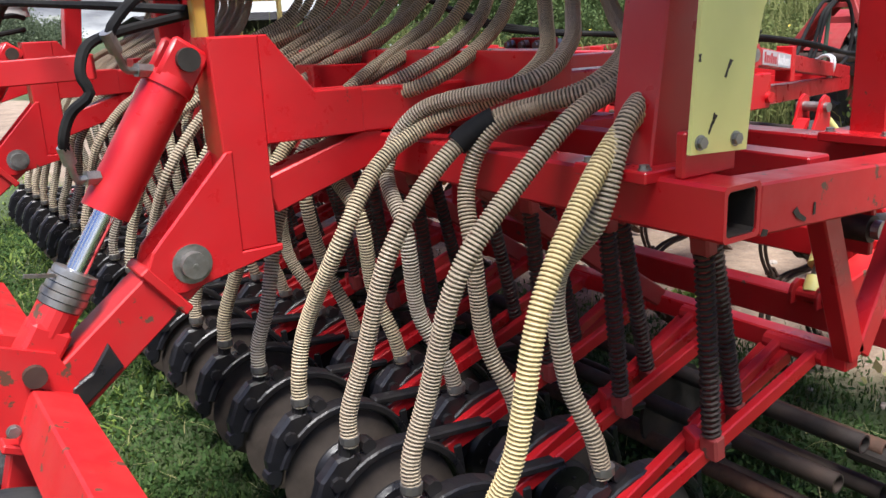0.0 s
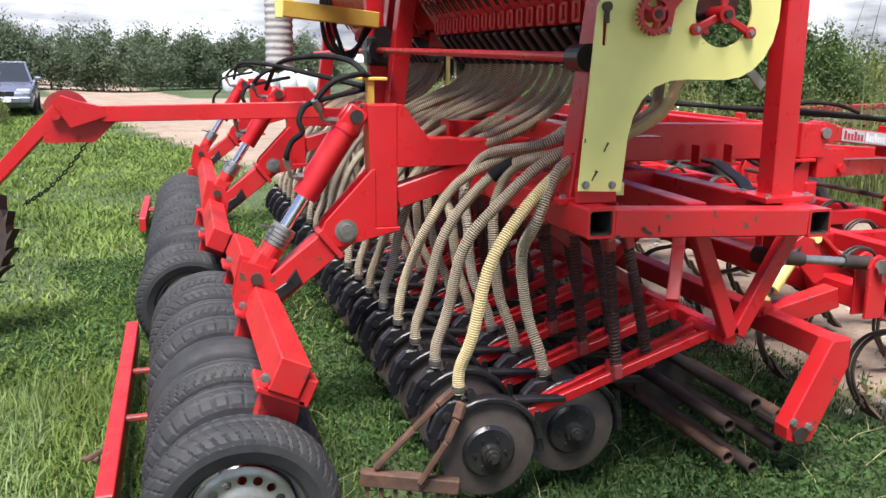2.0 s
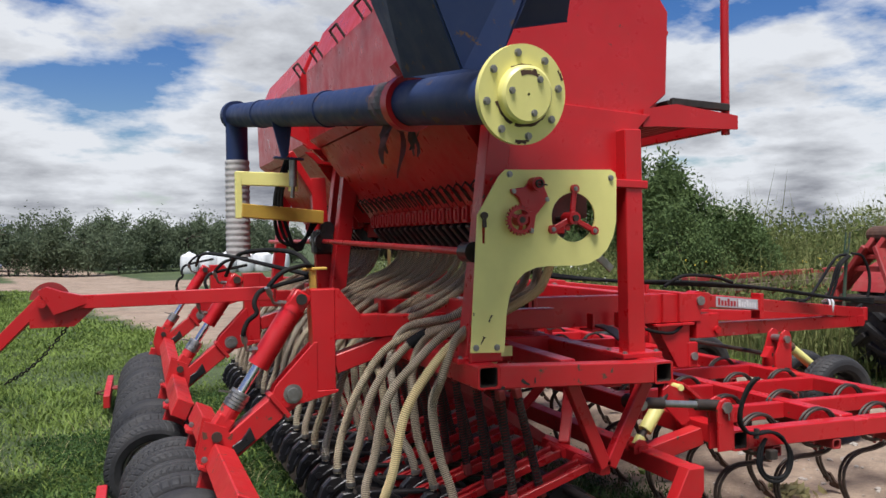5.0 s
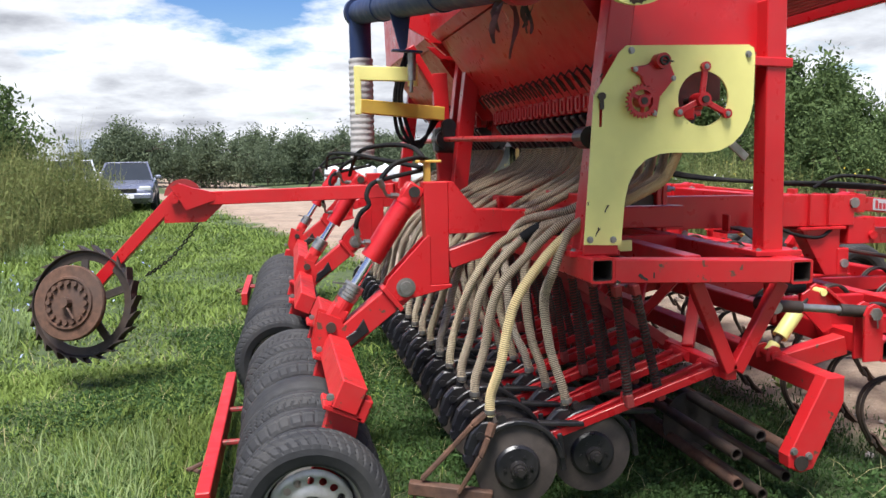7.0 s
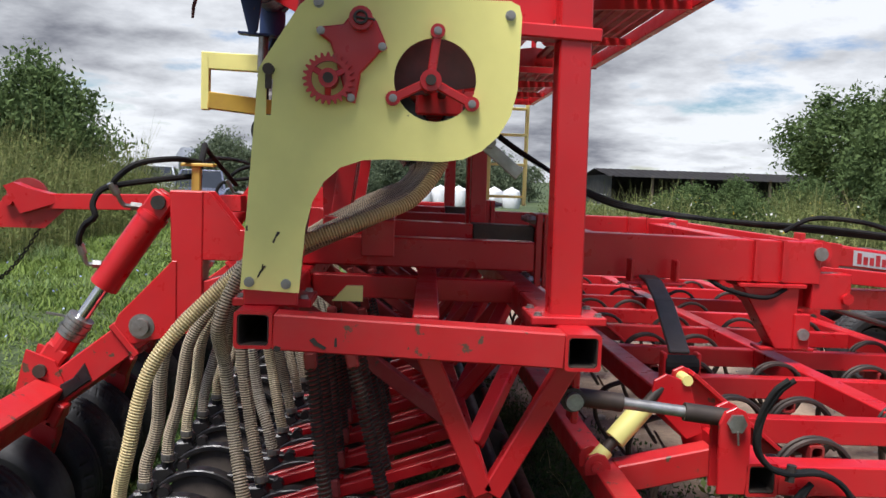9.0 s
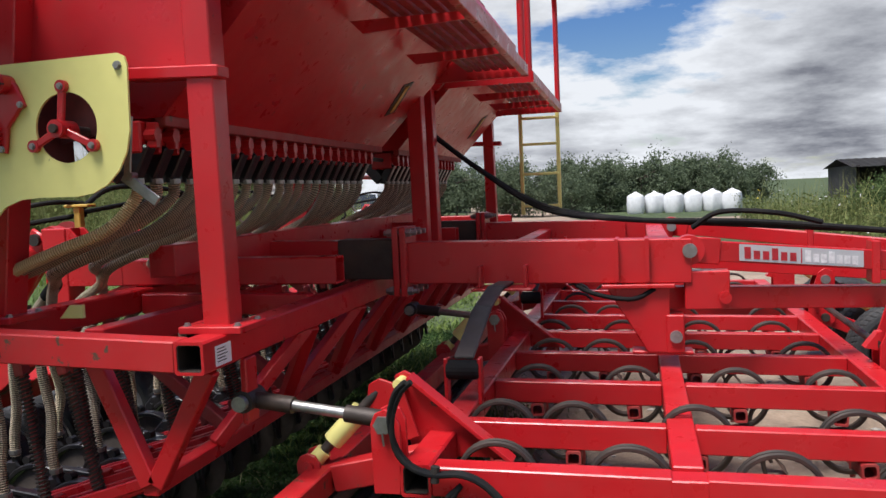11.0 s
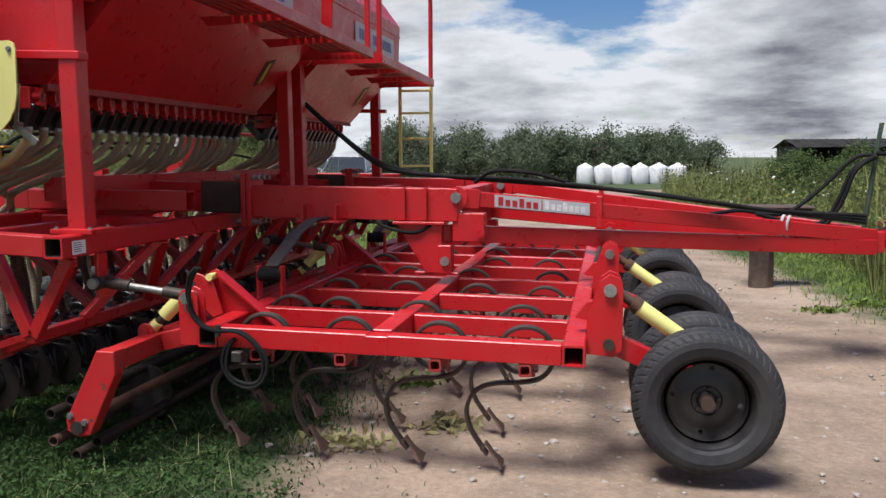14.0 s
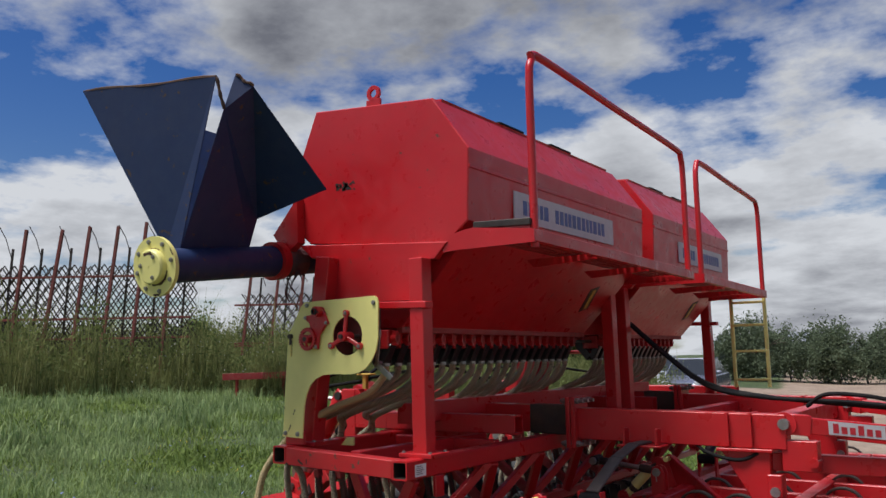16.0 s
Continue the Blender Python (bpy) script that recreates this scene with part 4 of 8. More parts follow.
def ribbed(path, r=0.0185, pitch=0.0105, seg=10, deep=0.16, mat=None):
    """A spiral-ribbed hose: proud pale ribs, with shade coloured into the grooves."""
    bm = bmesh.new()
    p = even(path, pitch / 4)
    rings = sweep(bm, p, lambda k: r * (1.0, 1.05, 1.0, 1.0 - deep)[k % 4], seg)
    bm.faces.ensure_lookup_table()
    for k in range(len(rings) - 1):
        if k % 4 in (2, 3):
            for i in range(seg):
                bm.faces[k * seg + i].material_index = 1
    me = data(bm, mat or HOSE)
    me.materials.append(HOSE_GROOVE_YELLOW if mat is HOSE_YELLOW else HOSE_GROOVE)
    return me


UNITS_Y = (2.096, 4.30, 6.70)


def clear_of_units(y, gap=0.105):
    """Keeps a hose beside the lift units' top bars."""
    for u in UNITS_Y:
        if abs(y - u) < gap:
            return u - gap if y < u else u + gap
    return y


def seed_hose(k, y_top):
    rear = k % 2 == 0
    y_end = opener_y(k)
    x_end = ROW_R if rear else ROW_F
    j = lambda s: hose_rng.uniform(-s, s)
    near = max(0.0, 1.0 - k / 6)
    y_over = clear_of_units(y_end + (0.02 if k == 0 else -0.055 if k == 1 else 0.10 + j(0.04) if not rear else -0.08 + j(0.03)))
    dz = 0.018 * (k % 3) + j(0.008)
    z_over = 1.262 + 0.045 * near + dz
    pts = [(1.515, y_top, 1.648), (1.50, y_top + j(0.01), 1.590), (1.425, 0.2 * y_over + 0.8 * y_top + j(0.015), 1.495 + 0.5 * dz), (1.29, 0.55 * y_over + 0.45 * y_top + j(0.02), 1.415 + dz),
           (1.14, 0.85 * y_over + 0.15 * y_top + j(0.015), 1.345 + dz), (1.0, y_over, z_over)]
    if k < 9:
        # the outer hoses run bundled past the side plate
        keep = 1.0 - k / 9
        for n, pull in ((2, 0.2), (3, 0.55), (4, 0.65), (5, 0.12)):
            px, py, pz = pts[n]
            goal_y, goal_z = 1.225 + 0.044 * (k % 4) + 0.02 * (k // 4), 1.405 - 0.045 * (k // 4) - 0.012 * (k % 4) + (1.14 - px) * -0.42
            pts[n] = (px, py + (goal_y - py) * pull * min(1, 1.6 * keep), pz + (goal_z - pz) * pull * min(1, 1.6 * keep))
    if rear:
        y_mid = clear_of_units(y_end - 0.10 + 0.06 * near + j(0.02))
        pts += [(0.872 + j(0.01), clear_of_units(0.5 * y_over + 0.5 * y_mid), 1.185 + 0.02 * near + 0.5 * dz), (0.762 + j(0.015), y_mid, 1.045 + j(0.02)), (0.712 + j(0.010), y_end - 0.015 + j(0.015), 0.82), (x_end + 0.004, y_end, 0.70), (x_end, y_end, 0.618)]
    else:
        pts += [(0.938 + j(0.015), y_over + 0.02 + j(0.02), 1.165), (0.912 + j(0.015), y_end + 0.04 + j(0.02), 1.03), (0.945 + j(0.012), y_end + 0.05 + j(0.015), 0.83), (x_end - 0.02, y_end + 0.01, 0.71), (x_end, y_end, 0.622)]
    line = smooth_path(pts, 140)
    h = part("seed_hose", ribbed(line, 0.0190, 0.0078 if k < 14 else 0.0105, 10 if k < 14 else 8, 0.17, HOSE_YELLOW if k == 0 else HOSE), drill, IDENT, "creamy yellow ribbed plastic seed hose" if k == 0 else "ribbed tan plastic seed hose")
    part("clip", CLIP, h, Matrix.Translation((1.515, y_top, 1.652)))
    part("clip", CLIP, h, Matrix.Translation((x_end, y_end, 0.640)))
    if k == 4:
        bm = bmesh.new()
        sweep(bm, [p for p in even(line, 0.008) if 0.925 < p.x < 1.005 and p.z > 1.12], 0.0250, 18)
        part("sleeve", bm, h, IDENT, "black rubber sleeve that mends the hose", RUBBER, True)
    return pts


for k, y in enumerate(ys):
    seed_hose(k, y)

# openers ------------------------------------------------------------------------


def opener_meshes():
    out = {}
    bm = bmesh.new()
    beam(bm, (0.915, 0.0, 0.520), (1.60, -0.005, 0.735), 0.022, 0.034, 0.003)
    beam(bm, (0.955, 0.030, 0.540), (1.60, 0.085, 0.735), 0.022, 0.030, 0.003)
    beam(bm, (1.22, 0.0, 0.63), (1.24, 0.05, 0.635), 0.03, 0.05, 0.003)
    rod(bm, (1.607, -0.03, 0.735), (1.607, 0.12, 0.735), 0.022, 12)
    out["arm_r"] = data(bm, RED)
    bm = bmesh.new()
    beam(bm, (1.20, 0.02, 0.565), (1.60, 0.0, 0.715), 0.022, 0.034, 0.003)
    beam(bm, (1.33, 0.05, 0.60), (1.60, 0.06, 0.715), 0.022, 0.030, 0.003)
    beam(bm, (1.36, 0.0, 0.62), (1.39, 0.06, 0.63), 0.03, 0.045, 0.003)
    out["arm_f"] = data(bm, RED)
    # disc round the y axis, with a ground edge and a pressed centre
    bm = bmesh.new()
    revolve(bm, [(0.004, -0.020), (0.060, -0.020), (0.072, -0.012), (0.142, -0.004), (0.162, 0.0), (0.142, 0.004), (0.072, 0.008), (0.004, 0.008)], 56, None, closed=False)
    out["disc"] = data(bm, DISC, True)
    bm = bmesh.new()
    revolve(bm, [(0.004, -0.030), (0.080, -0.026), (0.090, -0.016), (0.090, -0.010)], 32, None, closed=False)
    rod(bm, (0, -0.025, 0), (0, -0.052, 0), 0.034, 20, 0.030)
    rod(bm, (0, -0.052, 0), (0, -0.066, 0), 0.024, 12, 0.021)
    rod(bm, (0, -0.066, 0), (0, -0.080, 0), 0.015, 6)
    for i in range(6):
        a = i * math.pi / 3
        rod(bm, (0.052 * math.cos(a), -0.027, 0.052 * math.sin(a)), (0.052 * math.cos(a), -0.034, 0.052 * math.sin(a)), 0.006, 6)
    out["hub"] = data(bm, BLACK, True)
    # arched guard over the disc, with the ragged cast seed boot behind it
    bm = bmesh.new()
    n = 16
    inner, outer = 0.168, 0.188
    loop = [(outer * math.cos(math.radians(8 + 152 * i / n)), outer * math.sin(math.radians(8 + 152 * i / n))) for i in range(n + 1)]
    loop += [(inner * math.cos(math.radians(160 - 152 * i / n)), inner * math.sin(math.radians(160 - 152 * i / n))) for i in range(n + 1)]
    prism(bm, loop, -0.022, 0.026, bevel=0.004)
    prism(bm, [(-0.198, 0.01), (-0.172, 0.02), (-0.150, 0.09), (-0.115, 0.140), (-0.080, 0.172), (-0.095, 0.195), (-0.140, 0.190), (-0.180, 0.150), (-0.203, 0.09)], -0.016, 0.022, bevel=0.007)
    lump = random.Random(6)
    for i in range(5):
        an = math.radians(106 + 15 * i)
        c = Vector((0.200 * math.cos(an), lump.uniform(-0.012, 0.018), 0.200 * math.sin(an)))
        rod(bm, c + Vector((0, -0.016, 0)), c + Vector((0, 0.016, 0)), lump.uniform(0.012, 0.019), 8)
    rod(bm, (-0.110, 0.004, 0.165), (-0.104, 0.004, 0.222), 0.0185, 12)
    beam(bm, (0.09, 0.004, 0.165), (0.27, 0.004, 0.150), 0.036, 0.018, 0.004)
    beam(bm, (0.172, 0.004, 0.12), (0.188, 0.004, -0.03), 0.022, 0.022, 0.004, (0, 1, 0))
    out["guard"] = data(bm, BLACK)
    # spring: a close coil
    bm = bmesh.new()
    turns, r, ln = 32, 0.0165, 0.40
    path = [Vector((r * math.cos(2 * math.pi * i / 8), r * math.sin(2 * math.pi * i / 8), ln * i / (turns * 8))) for i in range(turns * 8 + 1)]
    sweep(bm, path, 0.0044, 5)
    out["spring"] = data(bm, SPRING, True)
    bm = bmesh.new()
    rod(bm, (0, 0, 0), (0, 0, 0.40), 0.011, 8)
    box(bm, (-0.016, -0.022, -0.05), (0.016, 0.022, 0.005), 0.005)
    box(bm, (-0.016, -0.022, 0.395), (0.016, 0.022, 0.44), 0.005)
    out["spring_rod"] = data(bm, RED_DULL)
    return out


OP = opener_meshes()
open_rng = random.Random(4)
for k in range(len(ys) + 2):
    rear = k % 2 == 0
    y = opener_y(k)
    if y > 5.95:
        break
    tilt = open_rng.uniform(-1.2, 1.2)
    arm = part("opener_arm", OP["arm_r" if rear else "arm_f"], drill, Matrix.Translation((0, y, 0)), "red twin-bar disc opener arm")
    c = Matrix.Translation((0.776 if rear else 1.106, y, (0.414 if rear else 0.420) + open_rng.uniform(-0.006, 0.006))) @ pose(0, 0, 0, 0, tilt, -3)
    part("disc", OP["disc"], arm, c @ pose(0, 0, 0, 0, open_rng.uniform(0, 360), 0), "worn brown steel disc")
    part("hub", OP["hub"], arm, c, "black hub")
    part("guard", OP["guard"], arm, c, "black steel disc guard")
    sx = 1.225 if rear else 1.38
    m = Matrix.Translation((sx, y - 0.02, 0.665)) @ pose(0, 0, 0, 0, -7 if rear else -14, 0)
    part("spring", OP["spring"], arm, m, "dark rusty coil spring")
    part("spring_rod", OP["spring_rod"], arm, m)
# the bent rusty harrow tine behind the outer opener
drill_part("harrow_tine", lambda b: (beam(b, (0.655, 1.20, 0.63), (0.605, 1.21, 0.585), 0.03, 0.022), beam(b, (0.605, 1.21, 0.585), (0.535, 1.235, 0.50), 0.034, 0.018), beam(b, (0.535, 1.235, 0.50), (0.415, 1.27, 0.365), 0.032, 0.018), beam(b, (0.675, 1.17, 0.60), (0.655, 1.16, 0.55), 0.034, 0.022),
                                     beam(b, (0.655, 1.16, 0.55), (0.625, 1.165, 0.475), 0.036, 0.018), beam(b, (0.625, 1.165, 0.475), (0.545, 1.20, 0.325), 0.032, 0.018), beam(b, (0.365, 1.28, 0.335), (0.675, 1.19, 0.300), 0.045, 0.050)), RUST, "bent rusty scraper tine")

for i in range(7):
    drill_part("tooth", lambda b, i=i: rod(b, (0.385 + 0.045 * i, 1.272 - 0.013 * i, 0.315 - 0.005 * i), (0.385 + 0.045 * i, 1.26 - 0.013 * i, 0.215 - 0.005 * i), 0.007, 6), RUST)


# rear packer roller ---------------------------------------------------------------
def packer_unit(y, dx=0.0):
    """Lift arm, cylinder and gusset that carry one section of the roller."""
    o = lambda x, yy, z: (x + dx, yy, z)
    bm = bmesh.new()
    prism(bm, [(0.588 + dx, 1.0), (0.690 + dx, 1.0), (0.690 + dx, 1.487), (0.572 + dx, 1.487)], y - 0.055, y + 0.055, bevel=0.004)
    g = part("lift_column", bm, drill, IDENT, "red welded lift column", RED)
    for s in (-0.052, 0.040):
        bm = bmesh.new()
        prism(bm, [(0.690 + dx, 1.487), (0.712 + dx, 1.487), (0.822 + dx, 1.352), (0.95 + dx, 1.350), (0.95 + dx, 1.24), (0.690 + dx, 1.24)], y + s, y + s + 0.012, bevel=0.003)
        part("gusset", bm, g, IDENT, "", RED)
        bm = bmesh.new()
        prism(bm, [(0.600 + dx, 1.235), (0.585 + dx, 1.235), (0.395 + dx, 1.035), (0.375 + dx, 0.985), (0.405 + dx, 0.935), (0.455 + dx, 0.930), (0.700 + dx, 0.985), (0.700 + dx, 1.0), (0.600 + dx, 1.0)], y + s - 0.008, y + s + 0.006, bevel=0.003)
        part("side_plate", bm, g, IDENT, "", RED)
    bm = bmesh.new()
    hollow(bm, (0.69 + dx, y, 1.295), (1.90, y, 1.285), 0.10, 0.108)
    part("top_bar", bm, g, IDENT, "", RED)
    bm = bmesh.new()
    beam(bm, (0.69 + dx, y, 1.115), (1.02, y, 1.215), 0.085, 0.09)
    part("brace", bm, g, IDENT, "", RED)
    # arm down to the roller beam
    bm = bmesh.new()
    beam(bm, (0.470 + dx, y, 0.985), (0.13 + dx, y, 0.72), 0.10, 0.115)
    beam(bm, (0.425 + dx, y, 0.950), (0.405 + dx, y, 0.934), 0.125, 0.145)
    prism(bm, [(0.07 + dx, 0.90), (0.17 + dx, 0.86), (0.21 + dx, 0.77), (0.17 + dx, 0.66), (0.07 + dx, 0.62), (0.03 + dx, 0.74)], y - 0.058, y - 0.044)
    prism(bm, [(0.07 + dx, 0.90), (0.17 + dx, 0.86), (0.21 + dx, 0.77), (0.17 + dx, 0.66), (0.07 + dx, 0.62), (0.03 + dx, 0.74)], y + 0.044, y + 0.058)
    arm = part("lift_arm", bm, drill, IDENT, "red box-section lift arm", RED_WORN)
    # added black block: the joint's grease and shaded gap as one dark shape
    bm = bmesh.new()
    prism(bm, [(0.175 + dx, 0.70), (0.30 + dx, 0.795), (0.275 + dx, 0.855), (0.235 + dx, 0.80), (0.19 + dx, 0.775)], y - 0.061, y + 0.061, bevel=0.004)
    part("joint_gap_block", bm, arm, IDENT, "black block for the greasy, shaded gap at the joint", BLACK)
    bm = bmesh.new()
    rod(bm, o(0.478, y - 0.085, 0.995), o(0.478, y + 0.075, 0.995), 0.030, 20)
    rod(bm, o(0.478, y - 0.062, 0.995), o(0.478, y - 0.050, 0.995), 0.046, 24)
    rod(bm, o(0.478, y - 0.0855, 0.995), o(0.478, y - 0.087, 0.995), 0.005, 8)
    part("pivot_pin", bm, arm, IDENT, "bare steel pivot pin", STEEL)
    bm = bmesh.new()
    rod(bm, o(0.122, y - 0.075, 0.825), o(0.122, y + 0.075, 0.825), 0.024, 14)
    part("lower_pin", bm, arm, IDENT, "", DARK_METAL)
    # cylinder
    a, b = Vector(o(0.530, y + 0.01, 1.442)), Vector(o(0.122, y, 0.825))
    d = (b - a).normalized()
    bm = bmesh.new()
    rod(bm, a + d * 0.045, a + d * 0.375, 0.053, 24)
    rod(bm, a + d * 0.050, a + d * 0.075, 0.058, 24)
    for s in (-0.045, 0.030):
        f, _ = axis_frame(a - d * 0.035, a + d * 0.1, (0, 1, 0))
        box(bm, (-0.045, s, 0), (0.045, s + 0.018, 0.10), 0.008, f)
    cyl = part("cylinder", bm, drill, IDENT, "red hydraulic cylinder", RED, True)
    bm = bmesh.new()
    rod(bm, a + Vector((0, -0.062, 0)), a + Vector((0, 0.062, 0)), 0.026, 16)
    part("upper_pin", bm, cyl, IDENT, "", DARK_METAL)
    bm = bmesh.new()
    rod(bm, a + d * 0.375, a + d * 0.60, 0.024, 18)
    part("piston_rod", bm, cyl, IDENT, "chromed piston rod", CHROME, True)
    bm = bmesh.new()
    for q in range(5):
        rod(bm, a + d * (0.515 + 0.017 * q), a + d * (0.530 + 0.017 * q), 0.048 + 0.003 * (q % 2), 20)
    beam(bm, a + d * 0.53 + Vector((-0.04, -0.03, 0.02)), a + d * 0.53 + Vector((-0.10, -0.05, 0.035)), 0.008, 0.008, 0.0)
    part("stroke_collar", bm, cyl, IDENT, "stack of steel stroke collars", STEEL, True)
    bm = bmesh.new()
    rod(bm, a + d * 0.60, a + d * 0.66, 0.046, 20)
    f, _ = axis_frame(a + d * 0.64, b, (0, 1, 0))
    box(bm, (-0.042, -0.045, 0), (0.042, 0.045, (b - a).length - 0.61), 0.008, f)
    part("clevis", bm, cyl, IDENT, "", RED_WORN)
    bm = bmesh.new()
    at = lambda *p: [a + Vector(q) for q in p]
    sweep(bm, even(smooth_path(at((-0.272, -0.045, -0.175), (-0.276, -0.06, -0.14), (-0.255, -0.065, -0.09), (-0.215, -0.07, -0.055), (-0.226, -0.065, -0.012), (-0.20, -0.045, 0.04), (-0.13, 0.0, 0.062), (0.0, 0.09, 0.085), (0.10, 0.17, 0.10)), 80), 0.015), 0.0115, 8)
    part("hydraulic_hose", bm, cyl, IDENT, "black hydraulic hose", RUBBER, True)
    bm = bmesh.new()
    sweep(bm, even(smooth_path(at((-0.155, -0.055, 0.045), (-0.150, -0.06, 0.075), (-0.08, -0.035, 0.135), (0.03, 0.04, 0.158), (0.10, 0.15, 0.150)), 60), 0.015), 0.0115, 8)
    part("hydraulic_hose", bm, cyl, IDENT, "black hydraulic hose", RUBBER, True)
    for q in (0.34, 0.085):
        bm = bmesh.new()
        c = a + d * (q - 0.03) + Vector((-0.040, -0.015, 0.026))
        e = a + (Vector((-0.272, -0.045, -0.175)) if q > 0.2 else Vector((-0.155, -0.055, 0.045)))
        k2 = c.lerp(e, 0.45) + Vector((-0.02, 0, -0.022))
        rod(bm, c, c.lerp(k2, 0.6), 0.016, 6)
        sweep(bm, even(smooth_path([c.lerp(k2, 0.5), k2, e + (k2 - e) * 0.3], 12), 0.008), 0.008, 8)
        rod(bm, e + (k2 - e) * 0.35, e + (e - k2) * 0.35, 0.0145, 10)
        part("fitting", bm, cyl, IDENT, "bright steel hose fitting", STEEL)


def packer(y0, y1, wheels, x, slant=0.0):
    far = slant * (y1 - y0)
    f = axis_frame((0.157 + x, y0, 0.728), (0.157 + x + far, y1, 0.728), (0.42, 0, 0.9))[0]
    bm = bmesh.new()
    box(bm, (-0.050, -0.056, 0), (0.050, 0.056, y1 - y0), 0.005, f)
    r = part("roller_beam", bm, drill, IDENT, "red box beam over the packer wheels", RED_WORN)
    bm = bmesh.new()
    rod(bm, (x, y0 + 0.04, 0.335), (x + far, y1 + 0.02, 0.335), 0.026, 14)
    part("axle", bm, r, IDENT, "", DARK_METAL)
    for i, y in enumerate(wheels):
        tyre = TYRE_B if i in (3, 9) else (TYRE_A, TYRE_C, TYRE_D)[(0, 2, 1, 0, 2, 1, 0, 1, 2, 0, 1, 2, 0, 1)[i]]
        wheel((x + slant * (y - y0), y, 0.335), drill, tyre, RIM_A, 17.0 * i, random.Random(i).uniform(-1.2, 1.2), "weathered black car tyre used as packer wheel")
    for y in (wheels[0] + 0.130, (wheels[3] + wheels[4]) / 2, wheels[-1] - 0.13):
        bm = bmesh.new()
        prism(bm, [(0.205 + x, 0.665), (0.185 + x, 0.56), (0.10 + x, 0.33), (-0.02 + x, 0.31), (0.02 + x, 0.46), (0.085 + x, 0.68)], y - 0.03, y + 0.03, bevel=0.004)
        part("hanger", bm, r, IDENT, "", RED_WORN)
        bm = bmesh.new()
        box(bm, (-0.078, -0.076, y - y0 - 0.10), (0.078, -0.056, y - y0 + 0.06), 0.004, f)
        box(bm, (-0.092, -0.076, y - y0 - 0.10), (-0.052, 0.015, y - y0 - 0.02), 0.006, f)
        bolt_at((0.085 + x, y - 0.10, 0.735), part("clamp", bm, r, IDENT, "", RED_WORN), 1.1)
    # scraper bar behind the tyres
    bm = bmesh.new()
    if slant:
        y0, x = y1 - 1.3, x + far
    beam(bm, (-0.395 + x, y0 + 0.12, 0.315), (-0.375 + x, y1 - 0.02, 0.325), 0.055, 0.11)
    s = part("scraper_bar", bm, drill, IDENT, "faded red scraper bar with rusty loops", RED_WORN)
    for y in np.linspace(y0 + 0.75, y1 - 0.65, 2):
        bm = bmesh.new()
        beam(bm, (-0.38 + x, y, 0.345), (-0.27 + x, y, 0.345), 0.03, 0.02)
        part("lug", bm, s, IDENT, "", RED_DULL)
    bm = bmesh.new()
    loop = [Vector((-0.41 + x + 0.05 * math.cos(t) - 0.02, y0 + 0.45 + 0.03 * math.sin(2 * t), 0.345 + 0.018 * math.sin(t))) for t in np.linspace(0, 2 * math.pi, 26)]
    sweep(bm, loop, 0.009, 6)
    part("chain_link", bm, s, IDENT, "rusty iron loop", RUST, True)


packer(1.200, 3.10, [1.180 + 0.261 * i for i in range(8)], -0.015)
packer(3.26, 7.20, [3.50 + 0.264 * i for i in range(14)], -0.105, 0.020)
packer_unit(2.096, 0.008)
packer_unit(4.30, -0.02)
packer_unit(6.70, -0.03)


